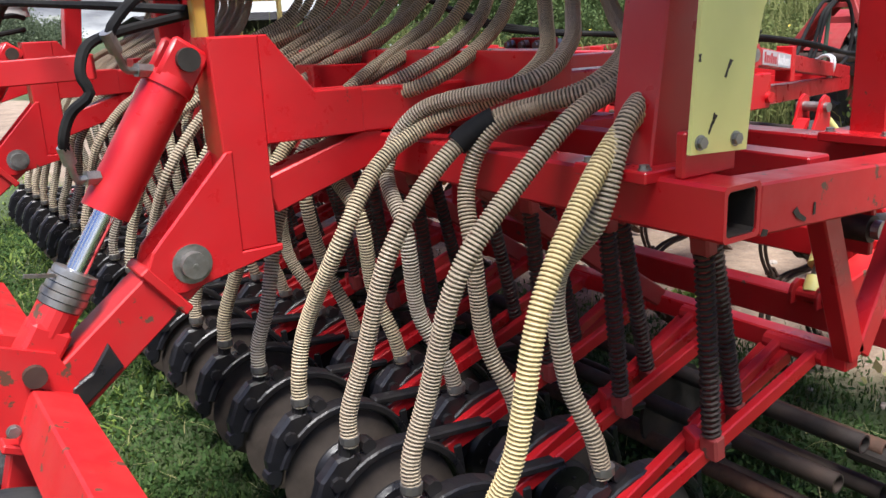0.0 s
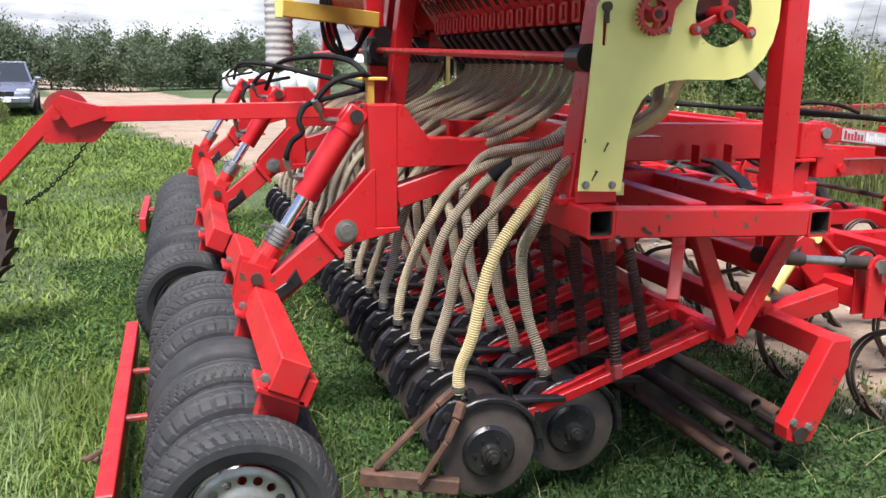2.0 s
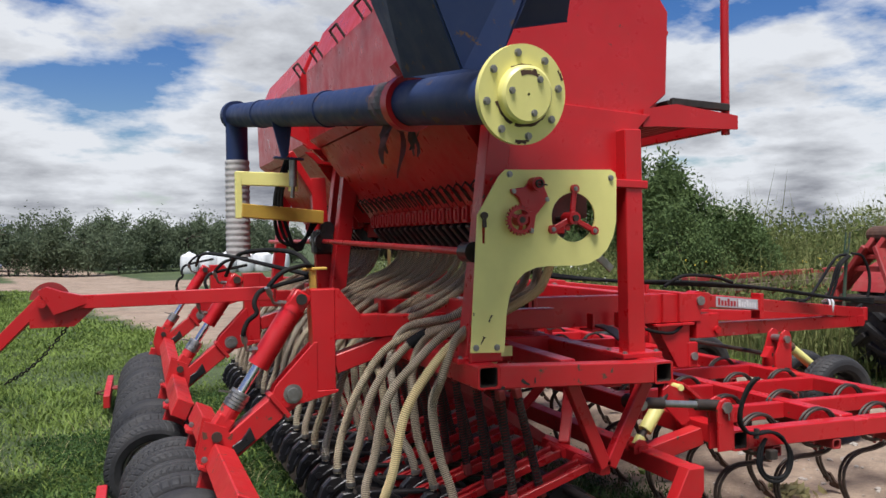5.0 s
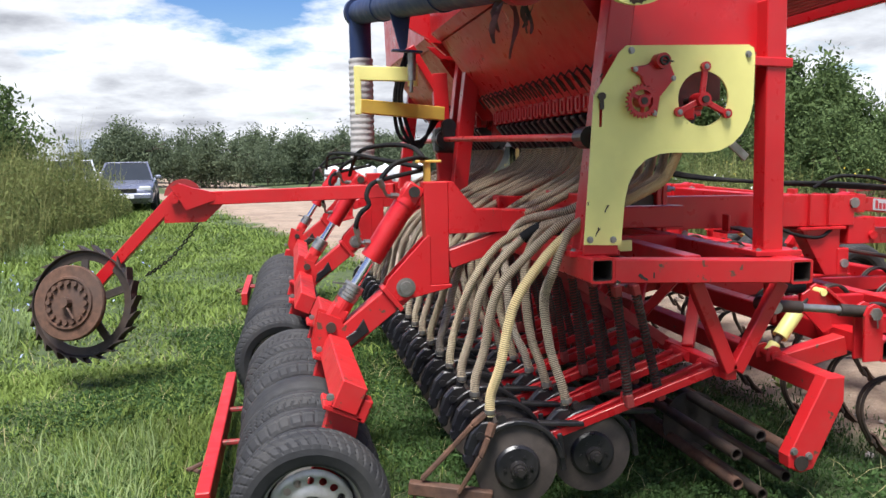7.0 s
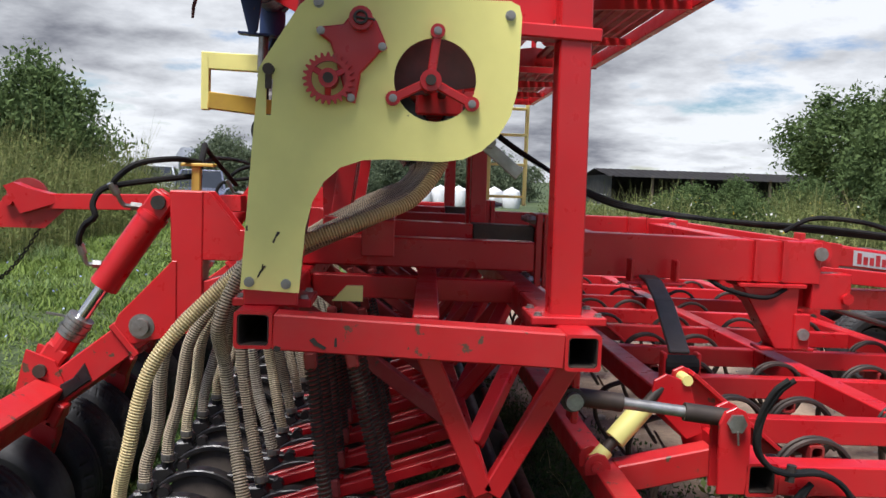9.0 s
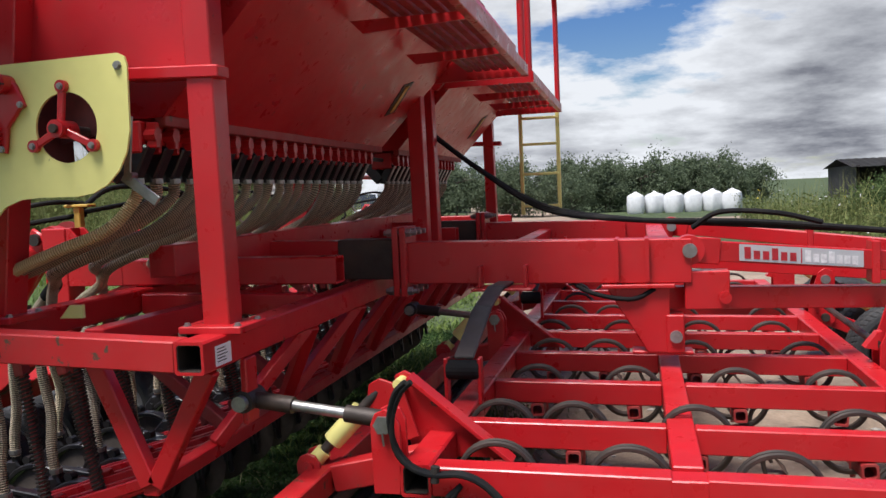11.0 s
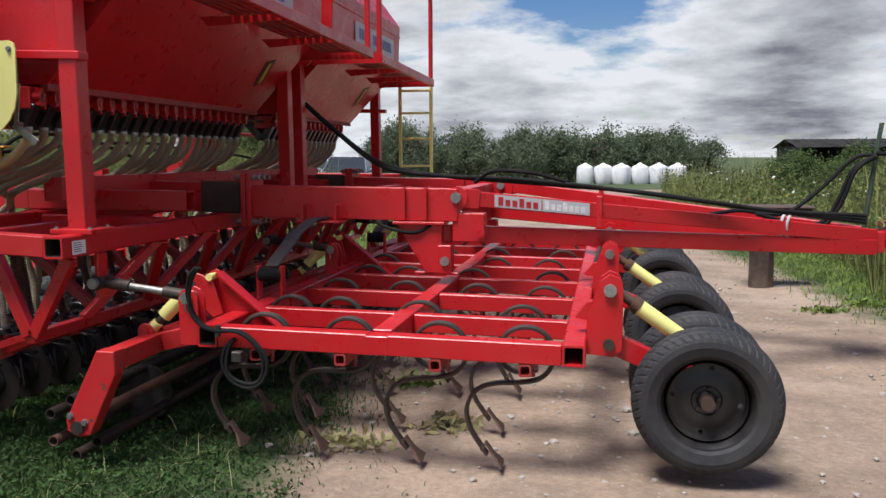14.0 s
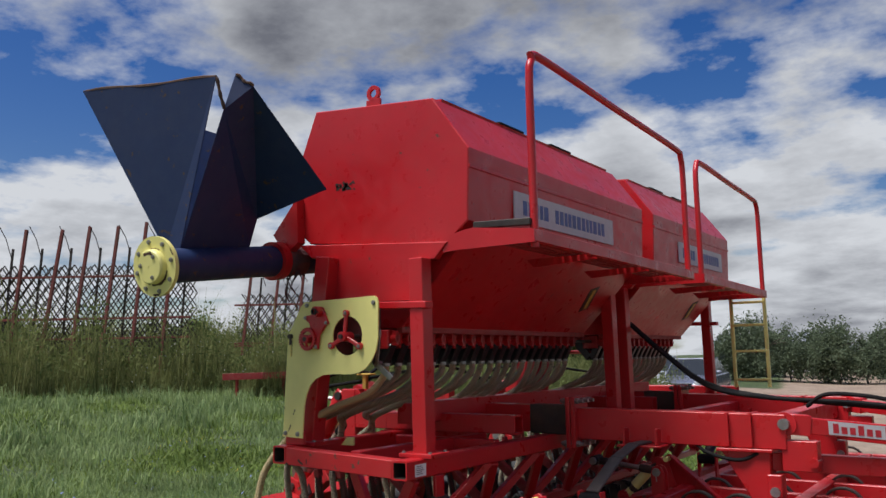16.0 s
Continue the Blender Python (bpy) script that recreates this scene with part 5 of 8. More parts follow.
# row marker with its spiked wheel ---------------------------------------------------
def marker():
    hub = Vector((-1.345, 3.90, 0.690))
    bm = bmesh.new()
    beam(bm, (0.62, 3.30, 1.400), (-0.52, 3.75, 1.360), 0.06, 0.085)
    prism(bm, [(-0.75, 1.44), (-0.70, 1.46), (-0.62, 1.43), (-0.45, 1.39), (-0.45, 1.36), (-0.66, 1.29)], 3.70, 3.80)
    arm = part("marker_arm", bm, drill, IDENT, "red folding row marker arm", RED)
    bm = bmesh.new()
    beam(bm, (-0.715, 3.80, 1.385), (-1.275, 3.93, 0.805), 0.06, 0.075)
    rod(bm, (-1.25, 3.92, 0.825), (-1.36, 3.90, 0.69), 0.035, 12)
    prism(bm, [(-0.80, 1.30), (-0.70, 1.42), (-0.52, 1.40), (-0.42, 1.33), (-0.55, 1.21), (-0.80, 1.21)], 3.74, 3.752)
    rod(bm, (-0.73, 3.70, 1.36), (-0.73, 3.86, 1.36), 0.028, 14)
    part("marker_boom", bm, arm, IDENT, "", RED)
    bm = bmesh.new()
    prism(bm, [(-0.69 + 0.12 * math.cos(a), 1.365 + 0.12 * math.sin(a)) for a in np.linspace(0.15, math.pi - 0.1, 14)], 3.86, 3.88)
    part("chain_sector", bm, arm, IDENT, "", RED_DULL)
    bm = bmesh.new()
    p0, p1 = Vector((-0.58, 3.78, 1.22)), Vector((-0.98, 4.0, 0.84))
    links = 22
    for i in range(links):
        c = p0.lerp(p1, i / links) - Vector((0, 0, 0.05 * math.sin(math.pi * i / links)))
        d = (p1 - p0).normalized()
        side = Vector((0, 1, 0)) if i % 2 else d.cross(Vector((0, 1, 0))).normalized()
        ring = [c + d * 0.017 * math.cos(t) + side * 0.009 * math.sin(t) for t in np.linspace(0, 2 * math.pi, 9)]
        sweep(bm, ring, 0.0048, 5)
    part("chain", bm, arm, IDENT, "dark iron chain", DARK_METAL, True)
    # wheel: flat rim with spikes, spokes, heavy hub plate; its axle points a little off the y axis
    m = Matrix.Translation(hub) @ pose(0, 0, 0, -12, 0, -20) @ Matrix.Scale(1.13, 4)
    bm = bmesh.new()
    revolve(bm, [(0.250, -0.006), (0.296, -0.012), (0.304, -0.035), (0.308, -0.035), (0.308, 0.035), (0.300, 0.035), (0.296, 0.012), (0.250, 0.006)], 56)
    for i in range(5):
        a = 2 * math.pi * i / 5 + 0.35
        beam(bm, (0.10 * math.cos(a), 0, 0.10 * math.sin(a)), (0.29 * math.cos(a), 0, 0.29 * math.sin(a)), 0.045, 0.014, 0.002, (0, 1, 0))
    w = part("marker_wheel", bm, arm, m, "dark iron spiked marker wheel", DARK_METAL)
    sp = bmesh.new()
    prism(sp, [(0.300, -0.030), (0.306, 0.020), (0.338, 0.050)], -0.034, 0.034)
    spike = data(sp, DARK_METAL)
    for i in range(24):
        part("spike", spike, w, m @ pose(0, 0, 0, 0, -15 * i, 0))
    bm = bmesh.new()
    revolve(bm, [(0.004, -0.165), (0.130, -0.163), (0.134, -0.172), (0.146, -0.172), (0.150, -0.160), (0.206, -0.158), (0.212, -0.150), (0.212, -0.13), (0.075, -0.125), (0.07, -0.02), (0.004, -0.02)], 40, None, closed=False)
    for i in range(16):
        a = 2 * math.pi * i / 16
        rod(bm, (0.112 * math.cos(a), -0.16, 0.112 * math.sin(a)), (0.112 * math.cos(a), -0.182, 0.112 * math.sin(a)), 0.014, 8)
    rod(bm, (0, -0.16, 0), (0, -0.215, 0), 0.03, 12)
    rod(bm, (0.0, -0.20, 0.0), (0.07, -0.21, -0.09), 0.007, 6)
    part("hub_plate", bm, w, m, "rusty bolted hub plate", RUST)


marker()


# loading auger ------------------------------------------------------------------------
def auger():
    a, b = Vector((0.872, 0.352, 2.155)), Vector((0.565, 4.55, 2.675))
    d = (b - a).normalized()
    bm = bmesh.new()
    rod(bm, a, b, 0.088, 28)
    t = part("auger_tube", bm, drill, IDENT, "blue painted loading auger with chipped paint", BLUE, True)
    for q in (1.9, 3.35):
        bm = bmesh.new()
        rod(bm, a + d * q, a + d * (q + 0.05), 0.094, 28)
        part("clamp_band", bm, t, IDENT, "", BLUE, True)
    fl = axis_frame(a, a - d, (0, 0, 1))[0] @ pose(0, 0, 0, -90, 0, 0)
    bm = bmesh.new()
    revolve(bm, [(0.004, -0.018), (0.150, -0.018), (0.150, 0.004), (0.004, 0.004)], 48, None, closed=False)
    fa = part("flange", bm, t, fl, "pale yellow bolted end flange", YELLOW, True)
    bm = bmesh.new()
    revolve(bm, [(0.004, -0.052), (0.078, -0.052), (0.086, -0.044), (0.088, -0.018)], 40, None, closed=False)
    part("bearing_cap", bm, fa, fl, "", YELLOW, True)
    for i in range(8):
        an = 2 * math.pi * i / 8 + 0.2
        p = fl @ Vector((0.125 * math.cos(an), -0.018, 0.125 * math.sin(an)))
        bolt_at(p, fa, 0.9, "bolt", -d)
    for i in range(3):
        an = 2 * math.pi * i / 3 + 0.9
        p = fl @ Vector((0.058 * math.cos(an), -0.052, 0.058 * math.sin(an)))
        bolt_at(p, fa, 0.8, "bolt", -d)
    for r0, r1, yy, a0, a1 in ((0.086, 0.099, -0.0188, 195, 250), (0.086, 0.104, -0.0188, 255, 345), (0.086, 0.094, -0.0188, 60, 120), (0.058, 0.0775, -0.0526, 62, 118), (0.135, 0.1495, -0.0188, 262, 282), (0.140, 0.1495, -0.0188, 20, 34)):
        bm = bmesh.new()
        flake = random.Random(int(a1))
        steps = [radians(a0 + (a1 - a0) * k / 10) for k in range(11)]
        loop = [(r0 * math.cos(u), r0 * math.sin(u)) for u in steps] + [((r1 - flake.uniform(0, 0.6) * (r1 - r0)) * math.cos(u), (r1 - flake.uniform(0, 0.6) * (r1 - r0)) * math.sin(u)) for u in reversed(steps)]
        prism(bm, loop, yy, yy + 0.001)
        part("paint_chip", bm, fa, fl, "", RUST)
    # sheet steel intake funnel, its upper corner torn
    q = [(0.745, 0.50, 2.255), (0.86, 0.50, 2.255), (0.84, 0.98, 2.315), (0.72, 0.98, 2.315)]
    rim = [(0.268, 0.30, 3.16), (1.172, 0.45, 3.09), (1.406, 1.0, 2.575), (0.46, 1.15, 3.05)]
    bm = bmesh.new()

    def sheet(pts):
        vs = [bm.verts.new(p) for p in pts]
        f = bm.faces.new(vs)
        return f
    fs = [sheet((q[0], q[1], rim[1], rim[0])),
          sheet((q[1], q[2], (0.88, 1.0, 2.475), rim[2], (1.275, 0.60, 3.06), (1.205, 0.545, 3.12), (1.185, 0.49, 2.93))),
          sheet((q[2], q[3], rim[3], rim[2], (0.88, 1.0, 2.475))), sheet((q[3], q[0], rim[0], rim[3]))]
    bmesh.ops.recalc_face_normals(bm, faces=fs)
    bmesh.ops.solidify(bm, geom=bm.faces[:], thickness=0.006)
    fun = part("intake_funnel", bm, t, IDENT, "dark blue bent sheet steel funnel with torn rim", BLUE)
    for p0, p1 in ((rim[0], rim[1]), ((1.205, 0.545, 3.12), (1.275, 0.60, 3.06)), (rim[1], (1.185, 0.49, 2.93))):
        bm = bmesh.new()
        lip = [Vector(p0).lerp(Vector(p1), u) + Vector((0, 0, 0.006 * math.sin(9 * u))) for u in np.linspace(0, 1, 12)]
        sweep(bm, lip, lambda k: 0.006 + 0.004 * abs(math.sin(2.3 * k)), 6)
        part("rim_edge", bm, fun, IDENT, "rusty ragged edge", RUST)
    # elbow, drop pipe and duct
    bm = bmesh.new()
    rod(bm, b - d * 0.03, b + d * 0.06, 0.112, 24)
    c = b + d * 0.0
    rod(bm, c + Vector((0, 0, 0.02)), c + Vector((0, 0, -0.36)), 0.082, 24)
    part("elbow", bm, t, IDENT, "", BLUE, True)
    bm = bmesh.new()
    top, bot = c + Vector((0, 0, -0.34)), Vector((0.56, 4.55, 1.60))
    path = even([top, bot], 0.011)
    sweep(bm, path, lambda k: 0.088 + (0.0, 0.004, 0.004, -0.001)[k % 4], 22)
    part("duct", bm, t, IDENT, "grey ribbed spout hose", DUCT, True)
    # brackets to the hopper
    bm = bmesh.new()
    revolve(bm, [(0.090, -0.03), (0.112, -0.03), (0.112, 0.03), (0.090, 0.03)], 32)
    m = axis_frame(a + d * 0.86, a + d, (0, 0, 1))[0] @ pose(0, 0, 0, -90, 0, 0)
    part("collar", bm, t, m, "red pivot collar", RED, True)
    bm = bmesh.new()
    prism(bm, [(0.76, 2.42), (0.95, 2.62), (0.96, 2.36), (0.86, 2.30)], 1.24, 1.30)
    part("collar_bracket", bm, t, IDENT, "", RED)
    bm = bmesh.new()
    prism(bm, [(0.60, 2.56), (0.66, 2.62), (0.95, 2.52), (0.95, 2.38), (0.80, 2.46)], 3.80, 3.82)
    part("support", bm, t, IDENT, "", RED)
    h = a + d * 2.85
    bm = bmesh.new()
    prism(bm, [(h.x - 0.075, h.z - 0.03), (h.x + 0.055, h.z - 0.06), (h.x + 0.030, h.z - 0.26), (h.x - 0.008, h.z - 0.29)], h.y - 0.012, h.y + 0.012, bevel=0.002)
    beam(bm, (h.x - 0.06, h.y, h.z - 0.275), (h.x + 0.12, h.y, h.z - 0.285), 0.06, 0.012, 0.002)
    hg = part("hanger", bm, t, IDENT, "blue welded hanger plate", BLUE)
    bm = bmesh.new()
    rod(bm, h + Vector((0.06, 0, -0.29)), h + Vector((0.055, 0, -0.45)), 0.024, 14)
    rod(bm, h + Vector((0.055, 0, -0.45)), h + Vector((0.05, 0, -0.52)), 0.012, 10)
    part("adjuster", bm, hg, IDENT, "grey steel adjusting screw", STEEL, True)
    # torn canvas tied round the joint, in ragged strips
    j = a + d * 1.0
    rag = random.Random(31)
    bm = bmesh.new()
    ring = []
    for k in range(7):
        c = j + d * (-0.09 + 0.027 * k)
        f = axis_frame(c, c + d, (0, 0, 1))[0]
        ring.append([bm.verts.new(f @ Vector((math.cos(u) * q, math.sin(u) * q, 0))) for u, q in ((2 * math.pi * n / 24, 0.092 + rag.uniform(0.0, 0.008)) for n in range(24))])
    for r0, r1 in zip(ring, ring[1:]):
        for n in range(24):
            bm.faces.new((r0[n], r0[(n + 1) % 24], r1[(n + 1) % 24], r1[n]))
    bmesh.ops.recalc_face_normals(bm, faces=bm.faces[:])
    bmesh.ops.solidify(bm, geom=bm.faces[:], thickness=0.003)
    part("canvas", bm, t, IDENT, "torn dark canvas wrap", CANVAS)
    for k in range(9):
        top = j + d * rag.uniform(-0.09, 0.07) + Vector((rag.uniform(-0.075, 0.075), 0, -0.055))
        ln, w, turn = rag.uniform(0.07, 0.27), rag.uniform(0.010, 0.026), rag.uniform(0, math.pi)
        last = None
        bm = bmesh.new()
        for n in range(9):
            u = n / 8
            wid = w * (1 - 0.75 * u) * rag.uniform(0.7, 1.25)
            an = turn + 1.6 * u
            mid = top + Vector((0.018 * math.sin(5 * u + k), 0.018 * math.cos(4 * u + k), -ln * u))
            off = Vector((math.cos(an) * wid, math.sin(an) * wid, 0))
            pair = (bm.verts.new(mid - off), bm.verts.new(mid + off))
            if last:
                bm.faces.new((last[0], last[1], pair[1], pair[0]))
            last = pair
        bmesh.ops.solidify(bm, geom=bm.faces[:], thickness=0.003)
        part("canvas_strip", bm, t, IDENT, "ragged canvas strip", CANVAS)


auger()
# handle loops on the hoppers' rear edge
for i in range(4):
    y = 2.1 + 0.55 * i
    bm = bmesh.new()
    sweep(bm, [Vector(p) for p in ((0.93, y, 2.86), (0.88, y, 2.93), (0.88, y + 0.16, 2.93), (0.93, y + 0.16, 2.86))], 0.008, 8)
    part("grab_handle", bm, drill, IDENT, "black steel handle", DARK_METAL)

# folding yellow bracket and hoses at the hoppers' rear
yb = drill_part("yellow_bracket", lambda b: (beam(b, (0.74, 3.34, 2.105), (0.425, 3.34, 2.112), 0.05, 0.085), beam(b, (0.415, 3.34, 2.155), (0.415, 3.34, 1.865), 0.05, 0.04, upward=(1, 0, 0)), rod(b, (0.755, 3.34, 2.035), (0.755, 3.34, 2.165), 0.032, 16)), YELLOW, "pale yellow hinged bracket")
drill_part("bracket_arm", lambda b: beam(b, (0.42, 3.34, 1.915), (0.98, 3.55, 1.875), 0.06, 0.085), YELLOW_DEEP, "ochre inner arm", parent=yb)
drill_part("rear_support", lambda b: (beam(b, (1.04, 3.75, 1.28), (1.0, 3.75, 2.15), 0.10, 0.07, upward=(0, 1, 0)), beam(b, (0.99, 3.75, 2.02), (0.80, 3.72, 2.32), 0.06, 0.05)), RED)
for k in range(3):
    drill_part("hydraulic_hose", lambda b, k=k: sweep(b, even(smooth_path([(0.74 + 0.02 * k, 3.46, 2.26), (0.66 + 0.02 * k, 3.46, 2.0), (0.68 + 0.03 * k, 3.46, 1.74 + 0.02 * k), (0.82, 3.5, 1.70 - 0.02 * k), (0.95, 3.6, 1.83 + 0.03 * k), (1.0, 3.7, 1.90)], 60), 0.03), 0.012, 8), RUBBER, "black hydraulic hose", True)
drill_part("hydraulic_hose", lambda b: sweep(b, even(smooth_path([(0.64, 2.24, 1.57), (0.60, 2.5, 1.655), (0.50, 2.95, 1.67), (0.42, 3.5, 1.63), (0.42, 4.15, 1.48)], 60), 0.03), 0.013, 8), RUBBER, "black hydraulic hose", True)
drill_part("hydraulic_hose", lambda b: sweep(b, even(smooth_path([(0.62, 2.25, 1.55), (0.5, 2.9, 1.59), (0.38, 3.8, 1.63), (0.33, 5.0, 1.62), (0.40, 6.5, 1.49)], 60), 0.03), 0.012, 8), RUBBER, "black hydraulic hose", True)
drill_part("hose_post", lambda b: (box(b, (0.615, 2.213, 1.40), (0.648, 2.247, 1.575), 0.004), box(b, (0.578, 2.20, 1.575), (0.700, 2.26, 1.588), 0.003)), YELLOW_DEEP, "ochre hose holder")

# ---------------------------------------------------------------- the cultivator in front of the drill
cult = root("cultivator", (3.2, 3.5, ground_z(3.2, 3.5)), "red spring-tine cultivator coupled ahead of the drill on a sandy track", "cultivator")
CY0, CY1 = 1.215, 5.95


def cult_part(name, draw, mat=RED, label="", smooth=False, parent=None):
    bm = bmesh.new()
    draw(bm)
    return part(name, bm, parent or cult, IDENT, label, mat, smooth)


def cz(x):
    """The middle height of the frame, which dips a little towards its wheels."""
    return 0.757 - 0.014 * (x - 2.4)


cult_part("rear_rail", lambda b: hollow(b, (2.425, CY0, cz(2.425)), (2.425, CY1, cz(2.425)), 0.09, 0.095))
cult_part("front_rail", lambda b: hollow(b, (3.975, CY0, cz(3.975)), (3.975, CY1, cz(3.975)), 0.09, 0.085))
cult_part("middle_rail", lambda b: beam(b, (3.175, CY0 + 0.09, cz(3.14) + 0.004), (3.175, CY1 - 0.09, cz(3.14) + 0.004), 0.085, 0.088))
ROWS_Y = [1.257, 1.72, 2.31, 2.90, 3.48, 4.06, 4.66, 5.26, 5.90]
for y in ROWS_Y:
    w = 0.08 if y in (ROWS_Y[0], ROWS_Y[-1]) else 0.06
    cult_part("cross_bar", lambda b, y=y, w=w: beam(b, (2.471, y, cz(2.5)), (3.131, y, cz(3.1)), w, 0.086))
    cult_part("cross_bar", lambda b, y=y, w=w: beam(b, (3.219, y, cz(3.18)), (3.929, y, cz(3.93)), w, 0.084))
for y in (1.257, 5.90):
    cult_part("seam_cover", lambda b, y=y: beam(b, (3.125, y, cz(3.14) - 0.002), (3.225, y, cz(3.14) - 0.002), 0.084, 0.080))


# spring tines
def tine_mesh():
    pts = [(0.0, -0.035), (-0.06, -0.03), (-0.105, 0.01), (-0.112, 0.07), (-0.08, 0.125), (-0.02, 0.152), (0.05, 0.142), (0.10, 0.095), (0.114, 0.03), (0.09, -0.03), (0.04, -0.068), (-0.04, -0.080), (-0.13, -0.083),
           (-0.20, -0.105), (-0.245, -0.155), (-0.257, -0.22), (-0.240, -0.285), (-0.205, -0.345), (-0.175, -0.39)]
    bm = bmesh.new()
    for s in (-0.013, 0.013):
        sweep(bm, even(smooth_path([(x, s, z) for x, z in pts], 120), 0.022), 0.0085, 6)
    tine = data(bm, DARK_METAL, True)
    bm = bmesh.new()
    f = axis_frame((-0.195, 0, -0.345), (-0.125, 0, -0.435), (0, 1, 0))[0]
    vs = [f @ Vector(p) for p in ((-0.012, -0.014, 0), (-0.012, 0.014, 0), (-0.006, 0.018, 0.06), (-0.004, 0.055, 0.118), (0.0, 0.0, 0.128), (-0.004, -0.055, 0.118), (-0.006, -0.018, 0.06))]
    top = [bm.verts.new(v) for v in vs]
    low = [bm.verts.new(v + f.to_3x3() @ Vector((-0.010, 0, 0))) for v in vs]
    n = len(vs)
    bm.faces.new(top)
    bm.faces.new(low[::-1])
    for i in range(n):
        bm.faces.new((top[i], low[i], low[(i + 1) % n], top[(i + 1) % n]))
    rod(bm, (-0.195, -0.02, -0.36), (-0.195, 0.02, -0.36), 0.011, 6)
    bmesh.ops.recalc_face_normals(bm, faces=bm.faces[:])
    share = data(bm, RUST)
    bm = bmesh.new()
    hollow(bm, (0.0, -0.125, 0.0), (0.0, 0.045, 0.0), 0.050, 0.050, 0.007)
    rod(bm, (-0.02, 0, -0.055), (-0.02, 0, 0.02), 0.009, 6)
    rod(bm, (0.025, 0, -0.055), (0.025, 0, 0.02), 0.009, 6)
    clamp = data(bm, RED_DULL)
    return tine, share, clamp


TINE, SHARE, CLAMP = tine_mesh()
tine_rng = random.Random(12)
for r, y in enumerate(ROWS_Y):
    for c, x in enumerate((2.64, 3.02, 3.42, 3.78)):
        xx = x - (0.13 if r % 2 and c in (1, 2) else 0.0) - (0.06 if r % 3 == 1 else 0.0)
        m = Matrix.Translation((xx, y + 0.085, cz(xx) - 0.070)) @ pose(0, 0, 0, 0, tine_rng.uniform(-4, 4), tine_rng.uniform(-3, 3))
        t = part("spring_tine", TINE, cult, m, "dark coiled spring tine")
        part("share", SHARE, t, m, "worn rusty share")
        part("clamp", CLAMP, t, m)


# rear crumbler cage with its end arms
def cage():
    for y, inner in ((1.085, 1), (5.93, -1)):
        bm = bmesh.new()
        prism(bm, [(2.086, 0.712), (2.004, 0.712), (1.846, 0.405), (1.850, 0.358), (1.905, 0.332), (1.958, 0.345), (2.086, 0.61)], y - 0.035, y + 0.035, bevel=0.004)
        a = part("cage_arm", bm, cult, IDENT, "red bent roller arm with dirty tip", RED_WORN)
        bm = bmesh.new()
        rod(bm, (1.90, y - 0.045, 0.375), (1.90, y + 0.16 * inner, 0.375), 0.030, 14)
        part("bearing", bm, a, IDENT, "", DARK_METAL)
        for bx, bz in ((1.868, 0.425), (1.935, 0.40)):
            bolt_at((bx, y - 0.035, bz), a, 1.2)
    n = 6
    for i in range(n):
        an = 2 * math.pi * i / n + 0.58
        p = (1.80 + 0.125 * math.cos(an), 0.332 + 0.125 * math.sin(an))
        bm = bmesh.new()
        pipe_open(bm, (p[0], 1.16, p[1]), (p[0], 5.80, p[1]), 0.025, 0.005, 14)
        part("cage_tube", bm, cult, IDENT, "rusty brown steel roller tube", DARK_METAL if i % 3 else RUST, True)
    for y in (1.75, 2.6, 3.5, 4.5, 5.6):
        bm = bmesh.new()
        prism(bm, [(1.80 + 0.145 * math.cos(t), 0.332 + 0.145 * math.sin(t)) for t in np.linspace(0, 2 * math.pi, 21)[:-1]], y - 0.006, y + 0.006)
        part("cage_disc", bm, cult, IDENT, "", DARK_METAL)
    cult_part("cage_beam", lambda b: beam(b, (2.045, 1.121, 0.667), (2.045, 5.894, 0.667), 0.080, 0.086), RED_WORN)
    for y in (1.47, 3.36, 5.25):
        cult_part("cage_link", lambda b, y=y: beam(b, (2.086, y, 0.672), (2.379, y, 0.735), 0.080, 0.086), RED_WORN)


cage()


